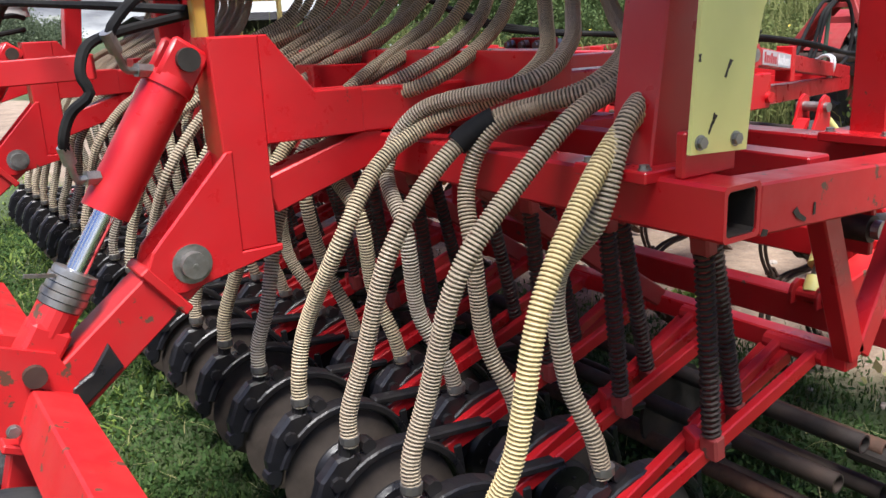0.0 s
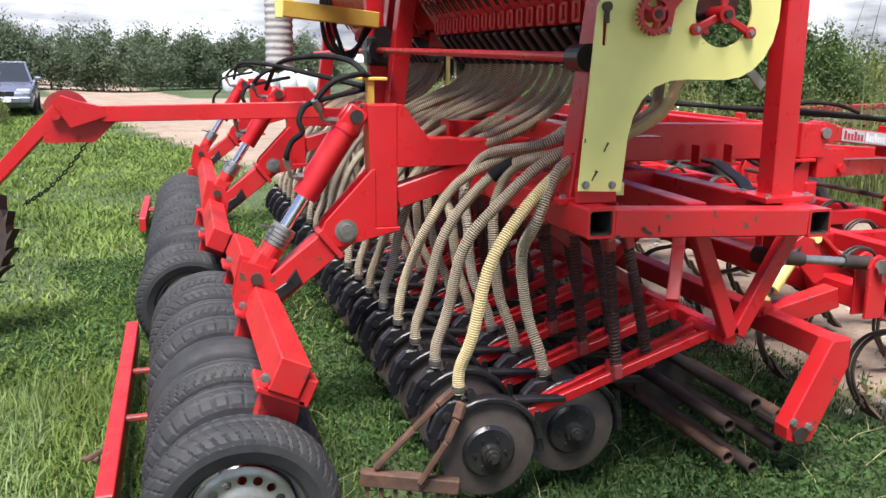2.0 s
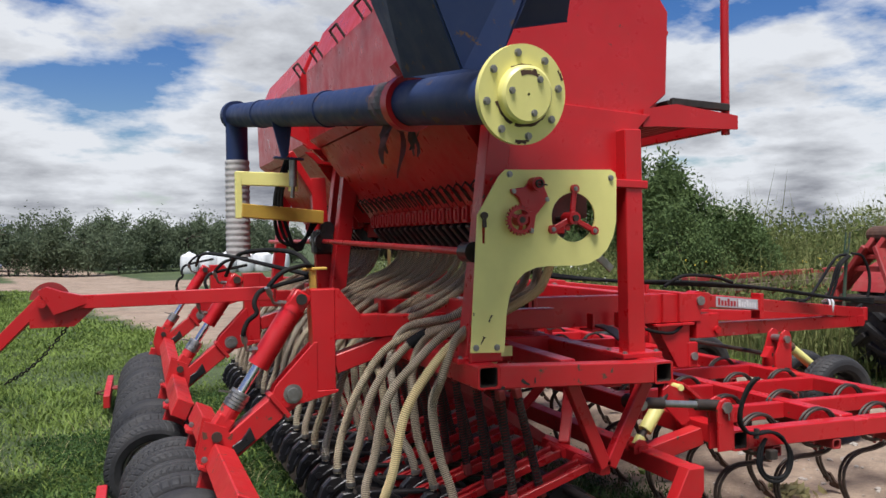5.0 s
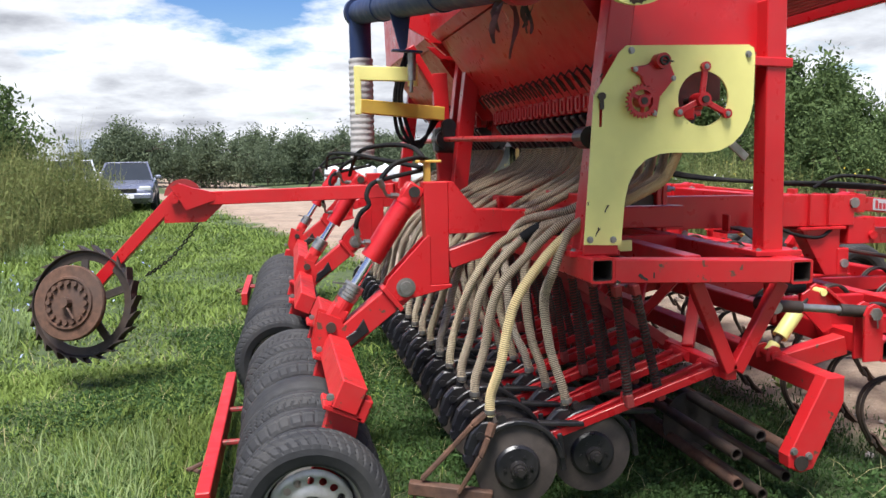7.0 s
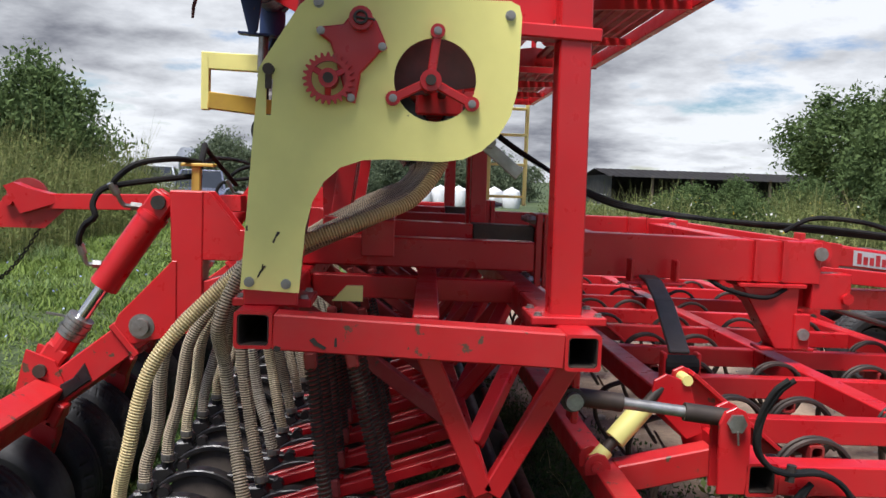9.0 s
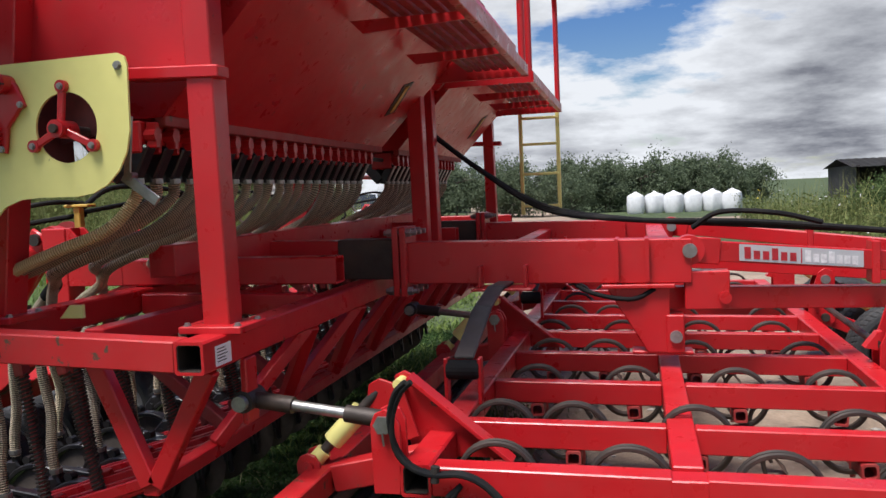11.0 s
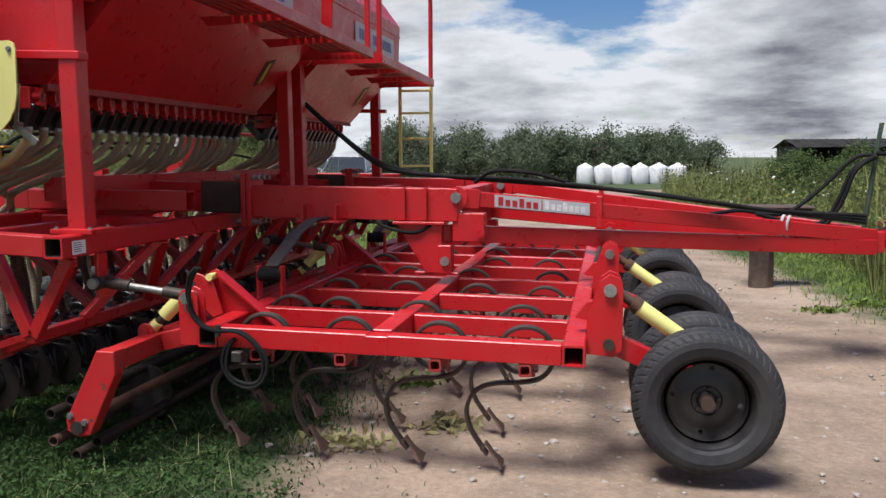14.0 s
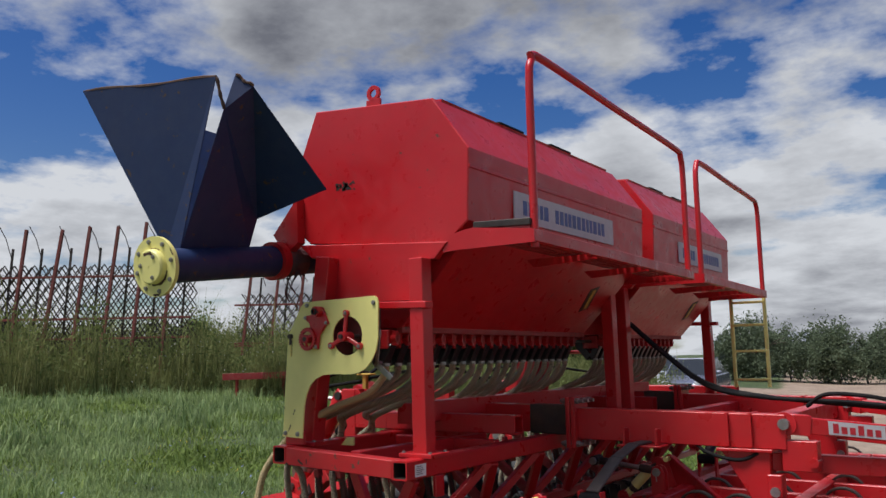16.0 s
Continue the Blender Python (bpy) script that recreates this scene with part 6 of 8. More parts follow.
# towers that take the top links, the links and the yellow cylinders
def tower(y):
    # upright lug over the tube end, which takes the link's pin
    for s in (0.022, 0.085):
        bm = bmesh.new()
        prism(bm, [(2.300, 0.715), (2.296, 0.915), (2.310, 0.948), (2.340, 0.962), (2.368, 0.950), (2.384, 0.915), (2.386, 0.808), (2.378, 0.715)], y + s - 0.007, y + s + 0.007, bevel=0.002)
        part("tower_plate", bm, cult, IDENT, "red linkage lug", RED)
    # triangular bracket behind it with a flange along its slope
    bm = bmesh.new()
    prism(bm, [(2.265, 0.93), (2.275, 0.985), (2.305, 1.000), (2.335, 0.985), (2.66, 0.72), (2.33, 0.72)], y + 0.352, y + 0.366, bevel=0.002)
    beam(bm, (2.325, y + 0.345, 0.985), (2.655, y + 0.345, 0.715), 0.07, 0.014, 0.002)
    part("tower_plate", bm, cult, IDENT, "red triangular linkage bracket", RED)
    bm = bmesh.new()
    prism(bm, [(2.19, 0.90), (2.20, 0.965), (2.235, 0.985), (2.31, 0.96), (2.36, 0.80), (2.31, 0.78)], y + 0.300, y + 0.314, bevel=0.002)
    part("tower_plate", bm, cult, IDENT, "red clevis plate", RED)
    bm = bmesh.new()
    rod(bm, (2.338, y + 0.005, 0.920), (2.338, y + 0.11, 0.920), 0.020, 12)
    rod(bm, (2.338, y + 0.008, 0.920), (2.338, y - 0.004, 0.920), 0.028, 6)
    rod(bm, (2.338, y - 0.006, 0.900), (2.342, y - 0.006, 0.862), 0.003, 6)
    part("link_pin", bm, cult, IDENT, "", STEEL)
    bm = bmesh.new()
    rod(bm, (2.300, y + 0.290, 0.968), (2.300, y + 0.38, 0.968), 0.017, 12)
    part("link_pin", bm, cult, IDENT, "", YELLOW)
    # top link: screwed rod between two dark ends
    a, b = Vector((1.888, y + 0.09, 0.968)), Vector((2.338, y + 0.053, 0.922))
    d = (b - a).normalized()
    bm = bmesh.new()
    rod(bm, a, a + d * 0.15, 0.026, 14)
    rod(bm, a + Vector((0, -0.05, 0)), a + Vector((0, 0.05, 0)), 0.034, 16)
    t = part("top_link", bm, cult, IDENT, "dark screw link between drill and cultivator", DARK_METAL, True)
    bm = bmesh.new()
    rod(bm, b - d * 0.13, b, 0.026, 14)
    part("link_end", bm, t, IDENT, "", DARK_METAL, True)
    bm = bmesh.new()
    rod(bm, a + d * 0.14, b - d * 0.12, 0.017, 12)
    part("threaded_rod", bm, t, IDENT, "", STEEL, True)
    bm = bmesh.new()
    rod(bm, a + Vector((0, -0.055, 0)), a + Vector((0, -0.075, 0)), 0.024, 14)
    part("pin_head", bm, t, IDENT, "", STEEL)
    a, b = Vector((2.012, y + 0.262, 0.715)), Vector((2.235, y + 0.318, 0.950))
    d = (b - a).normalized()
    bm = bmesh.new()
    rod(bm, a + d * 0.005, a + d * 0.055, 0.026, 12)
    rod(bm, a + d * 0.095, a + d * 0.235, 0.034, 18)
    cc = part("cage_cylinder", bm, cult, IDENT, "yellow adjusting cylinder", YELLOW, True)
    bm = bmesh.new()
    rod(bm, a + d * 0.05, a + d * 0.315, 0.017, 12)
    part("rod", bm, cc, IDENT, "dark piston rod", DARK_METAL, True)
    bm = bmesh.new()
    for s in (-0.045, 0.033):
        prism(bm, [(1.975, 0.690), (2.055, 0.690), (2.052, 0.725), (2.035, 0.750), (2.010, 0.758), (1.985, 0.748), (1.973, 0.725)], a.y + s, a.y + s + 0.012, bevel=0.002)
    rod(bm, a + Vector((0, -0.058, 0)), a + Vector((0, 0.05, 0)), 0.020, 12)
    part("cylinder_foot", bm, cult, IDENT, "", RED_WORN)


for y in (1.20, 3.09, 4.98):
    tower(y)
# black hydraulic hose that curls over the near corner, with its clamp
for k in range(2):
    o = 0.016 * k
    cult_part("hydraulic_hose", lambda b, o=o: sweep(b, even(smooth_path([(2.435 + o, 1.12, 1.065), (2.400 + o, 1.13, 1.03), (2.375 + 0.5 * o, 1.15, 0.95), (2.385, 1.18 - o, 0.86), (2.43, 1.19 - o, 0.805), (2.49, 1.195 - o, 0.788), (2.57, 1.195 - o, 0.790), (2.64, 1.195 - o, 0.755), (2.70 - o, 1.19, 0.68), (2.695 - o, 1.19, 0.60),
                     (2.635, 1.19, 0.548 + o), (2.555, 1.19, 0.565 + o), (2.505 + o, 1.19, 0.63), (2.515 + o, 1.195, 0.71), (2.56, 1.20, 0.755)], 140), 0.02), 0.0082, 8), RUBBER, "black hydraulic hose", True)
cult_part("hose_clamp", lambda b: rod(b, (2.488, 1.185, 0.766), (2.492, 1.185, 0.812), 0.013, 10), DARK_METAL)
cult_part("hose_plug", lambda b: box(b, (2.555, 1.165, 0.66), (2.60, 1.205, 0.705), 0.004), DARK_METAL)

# drawbar beams, hangers and links towards the tractor
for y, sgn in ((2.625, 1), (4.60, -1)):
    cult_part("draw_beam", lambda b: beam(b, (2.03, y, 1.262), (3.27, y, 1.245), 0.12, 0.185))
    db = cult_part("clamp_plate", lambda b: (beam(b, (2.002, y, 1.425), (2.002, y, 1.115), 0.20, 0.028, upward=(1, 0, 0)), beam(b, (2.036, y, 1.425), (2.036, y, 1.115), 0.20, 0.028, upward=(1, 0, 0))))
    for z in (1.40, 1.14):
        for dy in (-0.08, 0.0, 0.08):
            bm = bmesh.new()
            rod(bm, (1.95, y + dy, z), (2.10, y + dy, z), 0.012, 8)
            rod(bm, (1.965, y + dy, z), (1.985, y + dy, z), 0.02, 6)
            rod(bm, (2.053, y + dy, z), (2.073, y + dy, z), 0.02, 6)
            part("clamp_bolt", bm, db, IDENT, "", STEEL)
    for x in (2.965, 3.09):
        cult_part("rib", lambda b, x=x: prism(b, [(x - 0.008, 1.165), (x + 0.008, 1.165), (x + 0.008, 1.345), (x - 0.008, 1.345)], y - 0.085, y + 0.085))
    cult_part("hanger_plate", lambda b: box(b, (2.90, y - 0.085, 1.135), (3.20, y + 0.085, 1.152), 0.003))
    cult_part("hanger", lambda b: prism(b, [(2.92, 1.135), (3.18, 1.135), (3.175, 0.86), (3.085, 0.86)], y - 0.06, y + 0.06, bevel=0.004))
    cult_part("hanger_foot", lambda b: (box(b, (3.16, y - 0.07, 0.86), (3.235, y + 0.03, 1.02), 0.005), beam(b, (3.02, y, 0.858), (3.27, y, 0.855), 0.10, 0.016)))
    cult_part("foot_pin", lambda b: rod(b, (3.20, y - 0.085, 0.93), (3.20, y + 0.04, 0.93), 0.026, 14), STEEL)
    # leaf spring strap that carries the rear of the frame
    st = cult_part("leaf_strap", lambda b: (beam(b, (2.49, y - 0.06, 1.168), (2.470, y - 0.22, 1.165), 0.072, 0.014), beam(b, (2.470, y - 0.22, 1.165), (2.45, y - 0.42, 1.11), 0.072, 0.014), beam(b, (2.45, y - 0.42, 1.11), (2.425, y - 0.70, 0.965), 0.075, 0.016)), STRAP, "dark leaf spring strap")
    cult_part("strap_bracket", lambda b: (box(b, (2.36, y - 0.20, 1.146), (2.62, y - 0.05, 1.158), 0.004), box(b, (2.385, y - 0.17, 1.158), (2.40, y - 0.10, 1.25), 0.003), box(b, (2.58, y - 0.17, 1.158), (2.595, y - 0.10, 1.25), 0.003)))
    for dx in (-0.062, 0.062):
        cult_part("shackle", lambda b, dx=dx: beam(b, (2.425 + dx, y - 0.71, 0.80), (2.425 + dx, y - 0.71, 0.97), 0.014, 0.05, 0.003, (0, 1, 0)))
    cult_part("shackle_roll", lambda b: rod(b, (2.365, y - 0.71, 0.925), (2.485, y - 0.71, 0.925), 0.036, 16), RUBBER)
    # upper and lower links
    hx, hy = 5.72, 3.65
    up0, up1 = Vector((3.262, y, 1.288)), Vector((hx, hy - 0.10 * sgn, 1.018))
    lo0, lo1 = Vector((3.10, y + 0.02, 1.085)), Vector((hx, hy - 0.10 * sgn, 0.950))
    d = (up1 - up0).normalized()
    lk = cult_part("upper_link", lambda b: beam(b, up0 + d * 0.05, up1, 0.075, 0.085), RED, "red drawbar link")
    cult_part("link_eye", lambda b: (rod(b, up0 + Vector((0, -0.045, 0)), up0 + Vector((0, 0.045, 0)), 0.062, 24), beam(b, up0, up0 + d * 0.12, 0.09, 0.11)), RED, "", True, lk)
    cult_part("link_pin", lambda b: rod(b, up0 + Vector((0, -0.075, 0)), up0 + Vector((0, 0.07, 0)), 0.030, 18), STEEL, "", True, lk)
    cult_part("lower_link", lambda b: beam(b, lo0, lo1, 0.085, 0.095), RED, "red drawbar tube")
    cult_part("link_bracket", lambda b: (box(b, (3.24, y - 0.05, 1.04), (3.42, y + 0.05, 1.20), 0.004), rod(b, (3.40, y - 0.07, 1.09), (3.40, y + 0.07, 1.09), 0.025, 14)), RED)
    mid = up0.lerp(up1, 0.32)
    cult_part("link_band", lambda b: beam(b, mid + Vector((0, 0, 0.085)), mid + Vector((0, 0, -0.10)), 0.10, 0.035, upward=(1, 0, 0)), RED)
    if sgn == 1:
        side = Vector((d.y, -d.x, 0)).normalized()
        a = up0 + d * 0.205 + side * 0.0395
        f = Matrix((( d.x, 0, side.x, a.x), (d.y, 0, side.y, a.y), (d.z, 1, side.z, a.z), (0, 0, 0, 1)))

        def plate(x0, x1, z0, z1, t, mat, name, parent, label=""):
            bm2 = bmesh.new()
            box(bm2, (x0, z0, 0.0), (x1, z1, t), 0.0, f)
            return part(name, bm2, parent, IDENT, label, mat)
        sg = plate(0, 0.565, -0.034, 0.036, 0.003, SILVER, "maker_plate", lk, "grey maker's strip with red and white marks")
        for i in range(6):
            plate(0.022 + 0.041 * i, 0.050 + 0.041 * i, -0.024, 0.012 if i not in (0, 3) else 0.026, 0.0045, BARS_RED, "mark", sg)
        plate(0.276, 0.281, -0.03, 0.032, 0.0045, BARS_RED, "mark", sg)
        for i in range(7):
            plate(0.296 + 0.036 * i, 0.322 + 0.036 * i, -0.024, 0.012 if i not in (0, 3) else 0.026, 0.0045, BARS_WHITE, "mark", sg)
cult_part("cross_tie", lambda b: beam(b, (3.15, 2.69, 1.25), (3.15, 4.54, 1.25), 0.10, 0.12))
cult_part("cross_tie", lambda b: beam(b, (2.45, 2.69, 1.25), (2.45, 4.54, 1.25), 0.08, 0.10))
cult_part("hitch_head", lambda b: (beam(b, (5.52, 3.65, 0.985), (5.79, 3.65, 0.978), 0.20, 0.13), rod(b, (5.84, 3.65, 0.94), (5.84, 3.65, 1.05), 0.06, 20)), RED)

# hydraulic lines from the drill over the links
for k in range(3):
    cult_part("hydraulic_hose", lambda b, k=k: sweep(b, even(smooth_path([(1.85, 3.95 + 0.03 * k, 1.92), (2.15, 3.80 + 0.03 * k, 1.70), (2.55, 3.55, 1.46 + 0.01 * k), (3.0, 3.2 + 0.04 * k, 1.40), (3.6, 3.05 + 0.05 * k, 1.375 - 0.01 * k), (4.3, 3.0 + 0.05 * k, 1.30), (5.0, 3.15, 1.20), (5.6, 3.3, 1.12 + 0.02 * k)], 120), 0.04), 0.013, 8), RUBBER, "black hydraulic hose", True)
cult_part("hydraulic_hose", lambda b: sweep(b, even(smooth_path([(2.75, 2.60, 1.18), (2.85, 2.56, 1.12), (3.02, 2.55, 1.09), (3.12, 2.57, 1.13)], 40), 0.02), 0.010, 8), RUBBER, "black hydraulic hose", True)
cult_part("hydraulic_hose", lambda b: sweep(b, even(smooth_path([(3.30, 3.0, 1.36), (3.42, 2.95, 1.43), (3.65, 2.92, 1.42), (3.85, 2.95, 1.37)], 40), 0.02), 0.012, 8), RUBBER, "black hydraulic hose", True)


# hose post at the hitch, with the hoses that hang from it and a pale tie over the link
cult_part("hose_post", lambda b: (rod(b, (5.70, 3.70, 1.02), (5.765, 3.72, 1.56), 0.015, 10), rod(b, (5.755, 3.70, 1.5), (5.785, 3.70, 1.72), 0.008, 6), rod(b, (5.755, 3.74, 1.5), (5.785, 3.745, 1.72), 0.008, 6)), HOSE_POST, "dark green hose stand")
for k, pts in enumerate(([(5.72, 1.54), (5.60, 1.515), (5.42, 1.33), (5.22, 1.18), (5.08, 1.165), (4.90, 1.19), (4.70, 1.165)], [(5.72, 1.53), (5.60, 1.45), (5.53, 1.28), (5.45, 1.13), (5.33, 1.085), (5.20, 1.10), (5.05, 1.15)],
                         [(5.72, 1.53), (5.61, 1.44), (5.545, 1.26), (5.46, 1.11), (5.34, 1.075), (5.20, 1.115), (5.0, 1.17)], [(5.72, 1.55), (5.85, 1.52), (5.93, 1.35), (5.90, 1.15), (5.78, 1.07), (5.70, 1.06)], [(5.30, 0.965), (5.45, 0.935), (5.58, 0.925), (5.70, 0.96)])):
    cult_part("hydraulic_hose", lambda b, k=k, pts=pts: sweep(b, even(smooth_path([(x + 0.02, 3.70 - 0.018 * k - 0.30 * max(0.0, 5.45 - x), z - 0.02) for x, z in pts], 80), 0.02), 0.013, 8), RUBBER, "black hydraulic hose", True)
for s in (0.0, 0.035):
    cult_part("tie", lambda b, s=s: sweep(b, even(smooth_path([(5.14 + s, 3.34, 1.00), (5.125 + s, 3.30, 1.09), (5.14 + s, 3.31, 1.15), (5.18 + s, 3.38, 1.17), (5.21 + s, 3.46, 1.14)], 30), 0.015), 0.009, 6), SILVER, "grey cord tied over the link", True)


# depth wheels
def depth_wheels(y):
    bm = bmesh.new()
    for s in (0.07, 0.19):
        prism(bm, [(4.02, 0.70), (4.02, 0.86), (4.045, 0.915), (4.075, 1.01), (4.11, 1.035), (4.15, 1.02), (4.165, 0.98), (4.165, 0.72), (4.13, 0.69)], y + s - 0.008, y + s + 0.008, bevel=0.002)
    br = part("wheel_bracket", bm, cult, IDENT, "red wheel bracket", RED)
    for x, z, r in ((4.112, 0.970, 0.026), (4.110, 0.745, 0.024)):
        bm = bmesh.new()
        rod(bm, (x, y + 0.04, z), (x, y + 0.22, z), r, 14)
        part("bracket_pin", bm, br, IDENT, "", STEEL if z > 0.9 else DARK_METAL)
    bm = bmesh.new()
    prism(bm, [(3.97, 0.845), (4.02, 0.835), (4.04, 0.915), (4.02, 0.91)], y + 0.10, y + 0.16)
    part("gusset", bm, br, IDENT, "", RED)
    bm = bmesh.new()
    beam(bm, (4.11, y + 0.13, 0.745), (4.495, y + 0.16, 0.575), 0.085, 0.085)
    arm = part("wheel_arm", bm, cult, IDENT, "red wheel arm", RED)
    bm = bmesh.new()
    rod(bm, (4.495, y - 0.07, 0.548), (4.495, y + 0.38, 0.548), 0.028, 14)
    part("axle", bm, arm, IDENT, "", DARK_METAL)
    a, b = Vector((4.122, y + 0.13, 0.970)), Vector((4.41, y + 0.145, 0.765))
    d = (b - a).normalized()
    bm = bmesh.new()
    rod(bm, a + d * 0.12, b, 0.033, 18)
    c = part("wheel_cylinder", bm, cult, IDENT, "chipped yellow hydraulic cylinder", YELLOW, True)
    bm = bmesh.new()
    rod(bm, a + d * 0.02, a + d * 0.10, 0.022, 12)
    rod(bm, a + d * 0.10, a + d * 0.135, 0.035, 16)
    part("cylinder_head", bm, c, IDENT, "", RUST, True)
    wheel((4.495, y - 0.005, 0.548), cult, TYRE_A, RIM_B, 8.0, 0.0, "black car tyre on a black steel rim")
    wheel((4.495, y + 0.34, 0.548), cult, TYRE_A, RIM_B, 30.0, 0.0, "black car tyre on a black steel rim")


for y in (1.355, 2.65, 4.15, 5.45):
    depth_wheels(y)
cult_part("wheel_line", lambda b: rod(b, (4.02, 2.75, 0.86), (4.05, 4.2, 0.86), 0.016, 10), DARK_METAL)

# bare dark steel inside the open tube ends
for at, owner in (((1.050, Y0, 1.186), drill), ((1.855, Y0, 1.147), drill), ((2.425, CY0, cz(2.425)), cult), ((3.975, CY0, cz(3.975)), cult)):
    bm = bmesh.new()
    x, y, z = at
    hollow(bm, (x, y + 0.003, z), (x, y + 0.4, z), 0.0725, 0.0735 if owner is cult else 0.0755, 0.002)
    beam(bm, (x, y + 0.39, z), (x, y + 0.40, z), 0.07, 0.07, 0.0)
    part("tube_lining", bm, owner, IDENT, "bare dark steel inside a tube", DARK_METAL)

# ---------------------------------------------------------------- plants


def quads_mesh(name, verts, mat, size):
    """A mesh of loose leaves from an array of corners: four corners a leaf, or five a bent blade."""
    n = len(verts)
    me = bpy.data.meshes.new(name)
    if size == 5:
        k = n // 5
        corner = (np.arange(k, dtype=np.int32)[:, None] * 5 + np.array([0, 1, 2, 4, 4, 2, 3], np.int32)).ravel()
        me.vertices.add(n)
        me.vertices.foreach_set("co", np.asarray(verts, np.float32).ravel())
        me.loops.add(7 * k)
        me.loops.foreach_set("vertex_index", corner)
        me.polygons.add(2 * k)
        me.polygons.foreach_set("loop_start", (np.arange(k, dtype=np.int32)[:, None] * 7 + np.array([0, 4], np.int32)).ravel())
        me.polygons.foreach_set("loop_total", np.tile(np.array([4, 3], np.int32), k))
        me.update(calc_edges=True)
        me.materials.append(mat)
        return me
    me.vertices.add(n)
    me.vertices.foreach_set("co", np.asarray(verts, np.float32).ravel())
    me.loops.add(n)
    me.loops.foreach_set("vertex_index", np.arange(n, dtype=np.int32))
    k = n // size
    me.polygons.add(k)
    me.polygons.foreach_set("loop_start", np.arange(0, n, size, dtype=np.int32))
    me.polygons.foreach_set("loop_total", np.full(k, size, np.int32))
    me.update(calc_edges=True)
    me.materials.append(mat)
    return me


def leaves(centres, size, rng):
    """Pointed leaves at random turns round the given centres."""
    n = len(centres)
    a = rng.normal(size=(n, 3))
    a /= np.linalg.norm(a, axis=1)[:, None]
    b = np.cross(a, rng.normal(size=(n, 3)))
    b /= np.linalg.norm(b, axis=1)[:, None]
    s = (size * rng.uniform(0.6, 1.3, n))[:, None]
    return np.stack([centres - a * s, centres + b * s * 0.45, centres + a * s, centres - b * s * 0.45], 1).reshape(-1, 3)


def crown_points(rng, n, height, radius, base, clumps):
    cs = rng.normal(size=(clumps, 3))
    cs /= np.linalg.norm(cs, axis=1)[:, None]
    cs *= (rng.uniform(0.25, 1.0, clumps) ** 0.6)[:, None]
    which = rng.integers(0, clumps, n)
    pts = cs[which] + rng.normal(size=(n, 3)) * 0.17 * rng.uniform(0.6, 1.4, clumps)[which][:, None]
    mid = (base + height) / 2
    taper = 1 - 0.35 * np.clip(pts[:, 2], 0, 1)
    return np.stack([pts[:, 0] * radius * taper, pts[:, 1] * radius * taper, mid + pts[:, 2] * (height - base) / 2], 1)


def tree(name, seed, height, radius, base, n, leaf, mat, label, category="tree", clumps=60):
    rng = np.random.default_rng(seed)
    ob = root(name, (0, 0, 0), label, category)
    bm = bmesh.new()
    r = height * 0.022
    wob = rng.normal(size=(6, 2)) * height * 0.012
    trunk = [Vector((wob[i][0] * i, wob[i][1] * i, height * 0.75 * i / 5 - 0.1)) for i in range(6)]
    path = even(smooth_path(trunk, 24), height / 24)
    sweep(bm, path, lambda k: max(0.012, r * (1 - 0.85 * k / len(path))), 8)
    for i in range(9):
        t = rng.uniform(0.2, 0.9)
        p = path[int(t * (len(path) - 1))]
        an = rng.uniform(0, 2 * math.pi)
        reach = radius * rng.uniform(0.45, 0.85)
        q = p + Vector((math.cos(an) * reach, math.sin(an) * reach, rng.uniform(0.1, 0.5) * reach + 0.1))
        limb = [p, p.lerp(q, 0.5) + Vector((0, 0, 0.08 * reach)), q]
        lp = smooth_path(limb, 6)
        sweep(bm, lp, lambda k: r * 0.42 * (1 - 0.8 * k / 7), 6)
    part("trunk", bm, ob, IDENT, "", BARK, True)
    pts = crown_points(rng, n, height, radius, base, clumps)
    part("crown", quads_mesh("crown", leaves(pts, leaf, rng), mat, 4), ob)
    return ob


used = set()
prng = random.Random(77)
orchard = [tree("orchard_tree", 100 + i, 3.9, 2.1, 0.25, 5200, 0.11, LEAF_DARK, "grey-green bushy orchard tree in a long row", clumps=46) for i in range(4)]
broad = [tree("broadleaf_tree", 200 + i, 7.5, 3.0, 1.0, 17000, 0.13, LEAF, "dense green broadleaf tree behind tall weeds", clumps=34) for i in range(2)]
shrub = [tree("shrub", 300 + i, 3.2, 1.9, 0.1, 26000, 0.066, LEAF, "leafy green shrub in rough grass", "shrub", clumps=50) for i in range(3)]


def place_tree(p, x, y, s, turn, sz=None):
    m = Matrix.Translation((x, y, ground_z(x, y) - 0.03)) @ pose(0, 0, 0, 0, 0, turn)
    if p in used:
        ob = copy_thing(p, m)
    else:
        used.add(p)
        ob = p
        ob.matrix_basis = m
    ob.scale = (s, s, sz or s)
    return ob


# the orchard's edge far behind the machine
for i in range(16):
    x = -8.5 + 1.15 * i + prng.uniform(-0.5, 0.5)
    place_tree(orchard[i % 4], x, 43.0 + 0.95 * max(0.0, x + 3.0) + prng.uniform(-0.8, 0.8), prng.uniform(0.56, 0.86), prng.uniform(0, 360))
for i in range(12):
    place_tree(orchard[(i + 1) % 4], -8 + 1.7 * i + prng.uniform(-1, 1), 49 + 0.8 * i + prng.uniform(-1, 1), prng.uniform(0.60, 0.86), prng.uniform(0, 360))

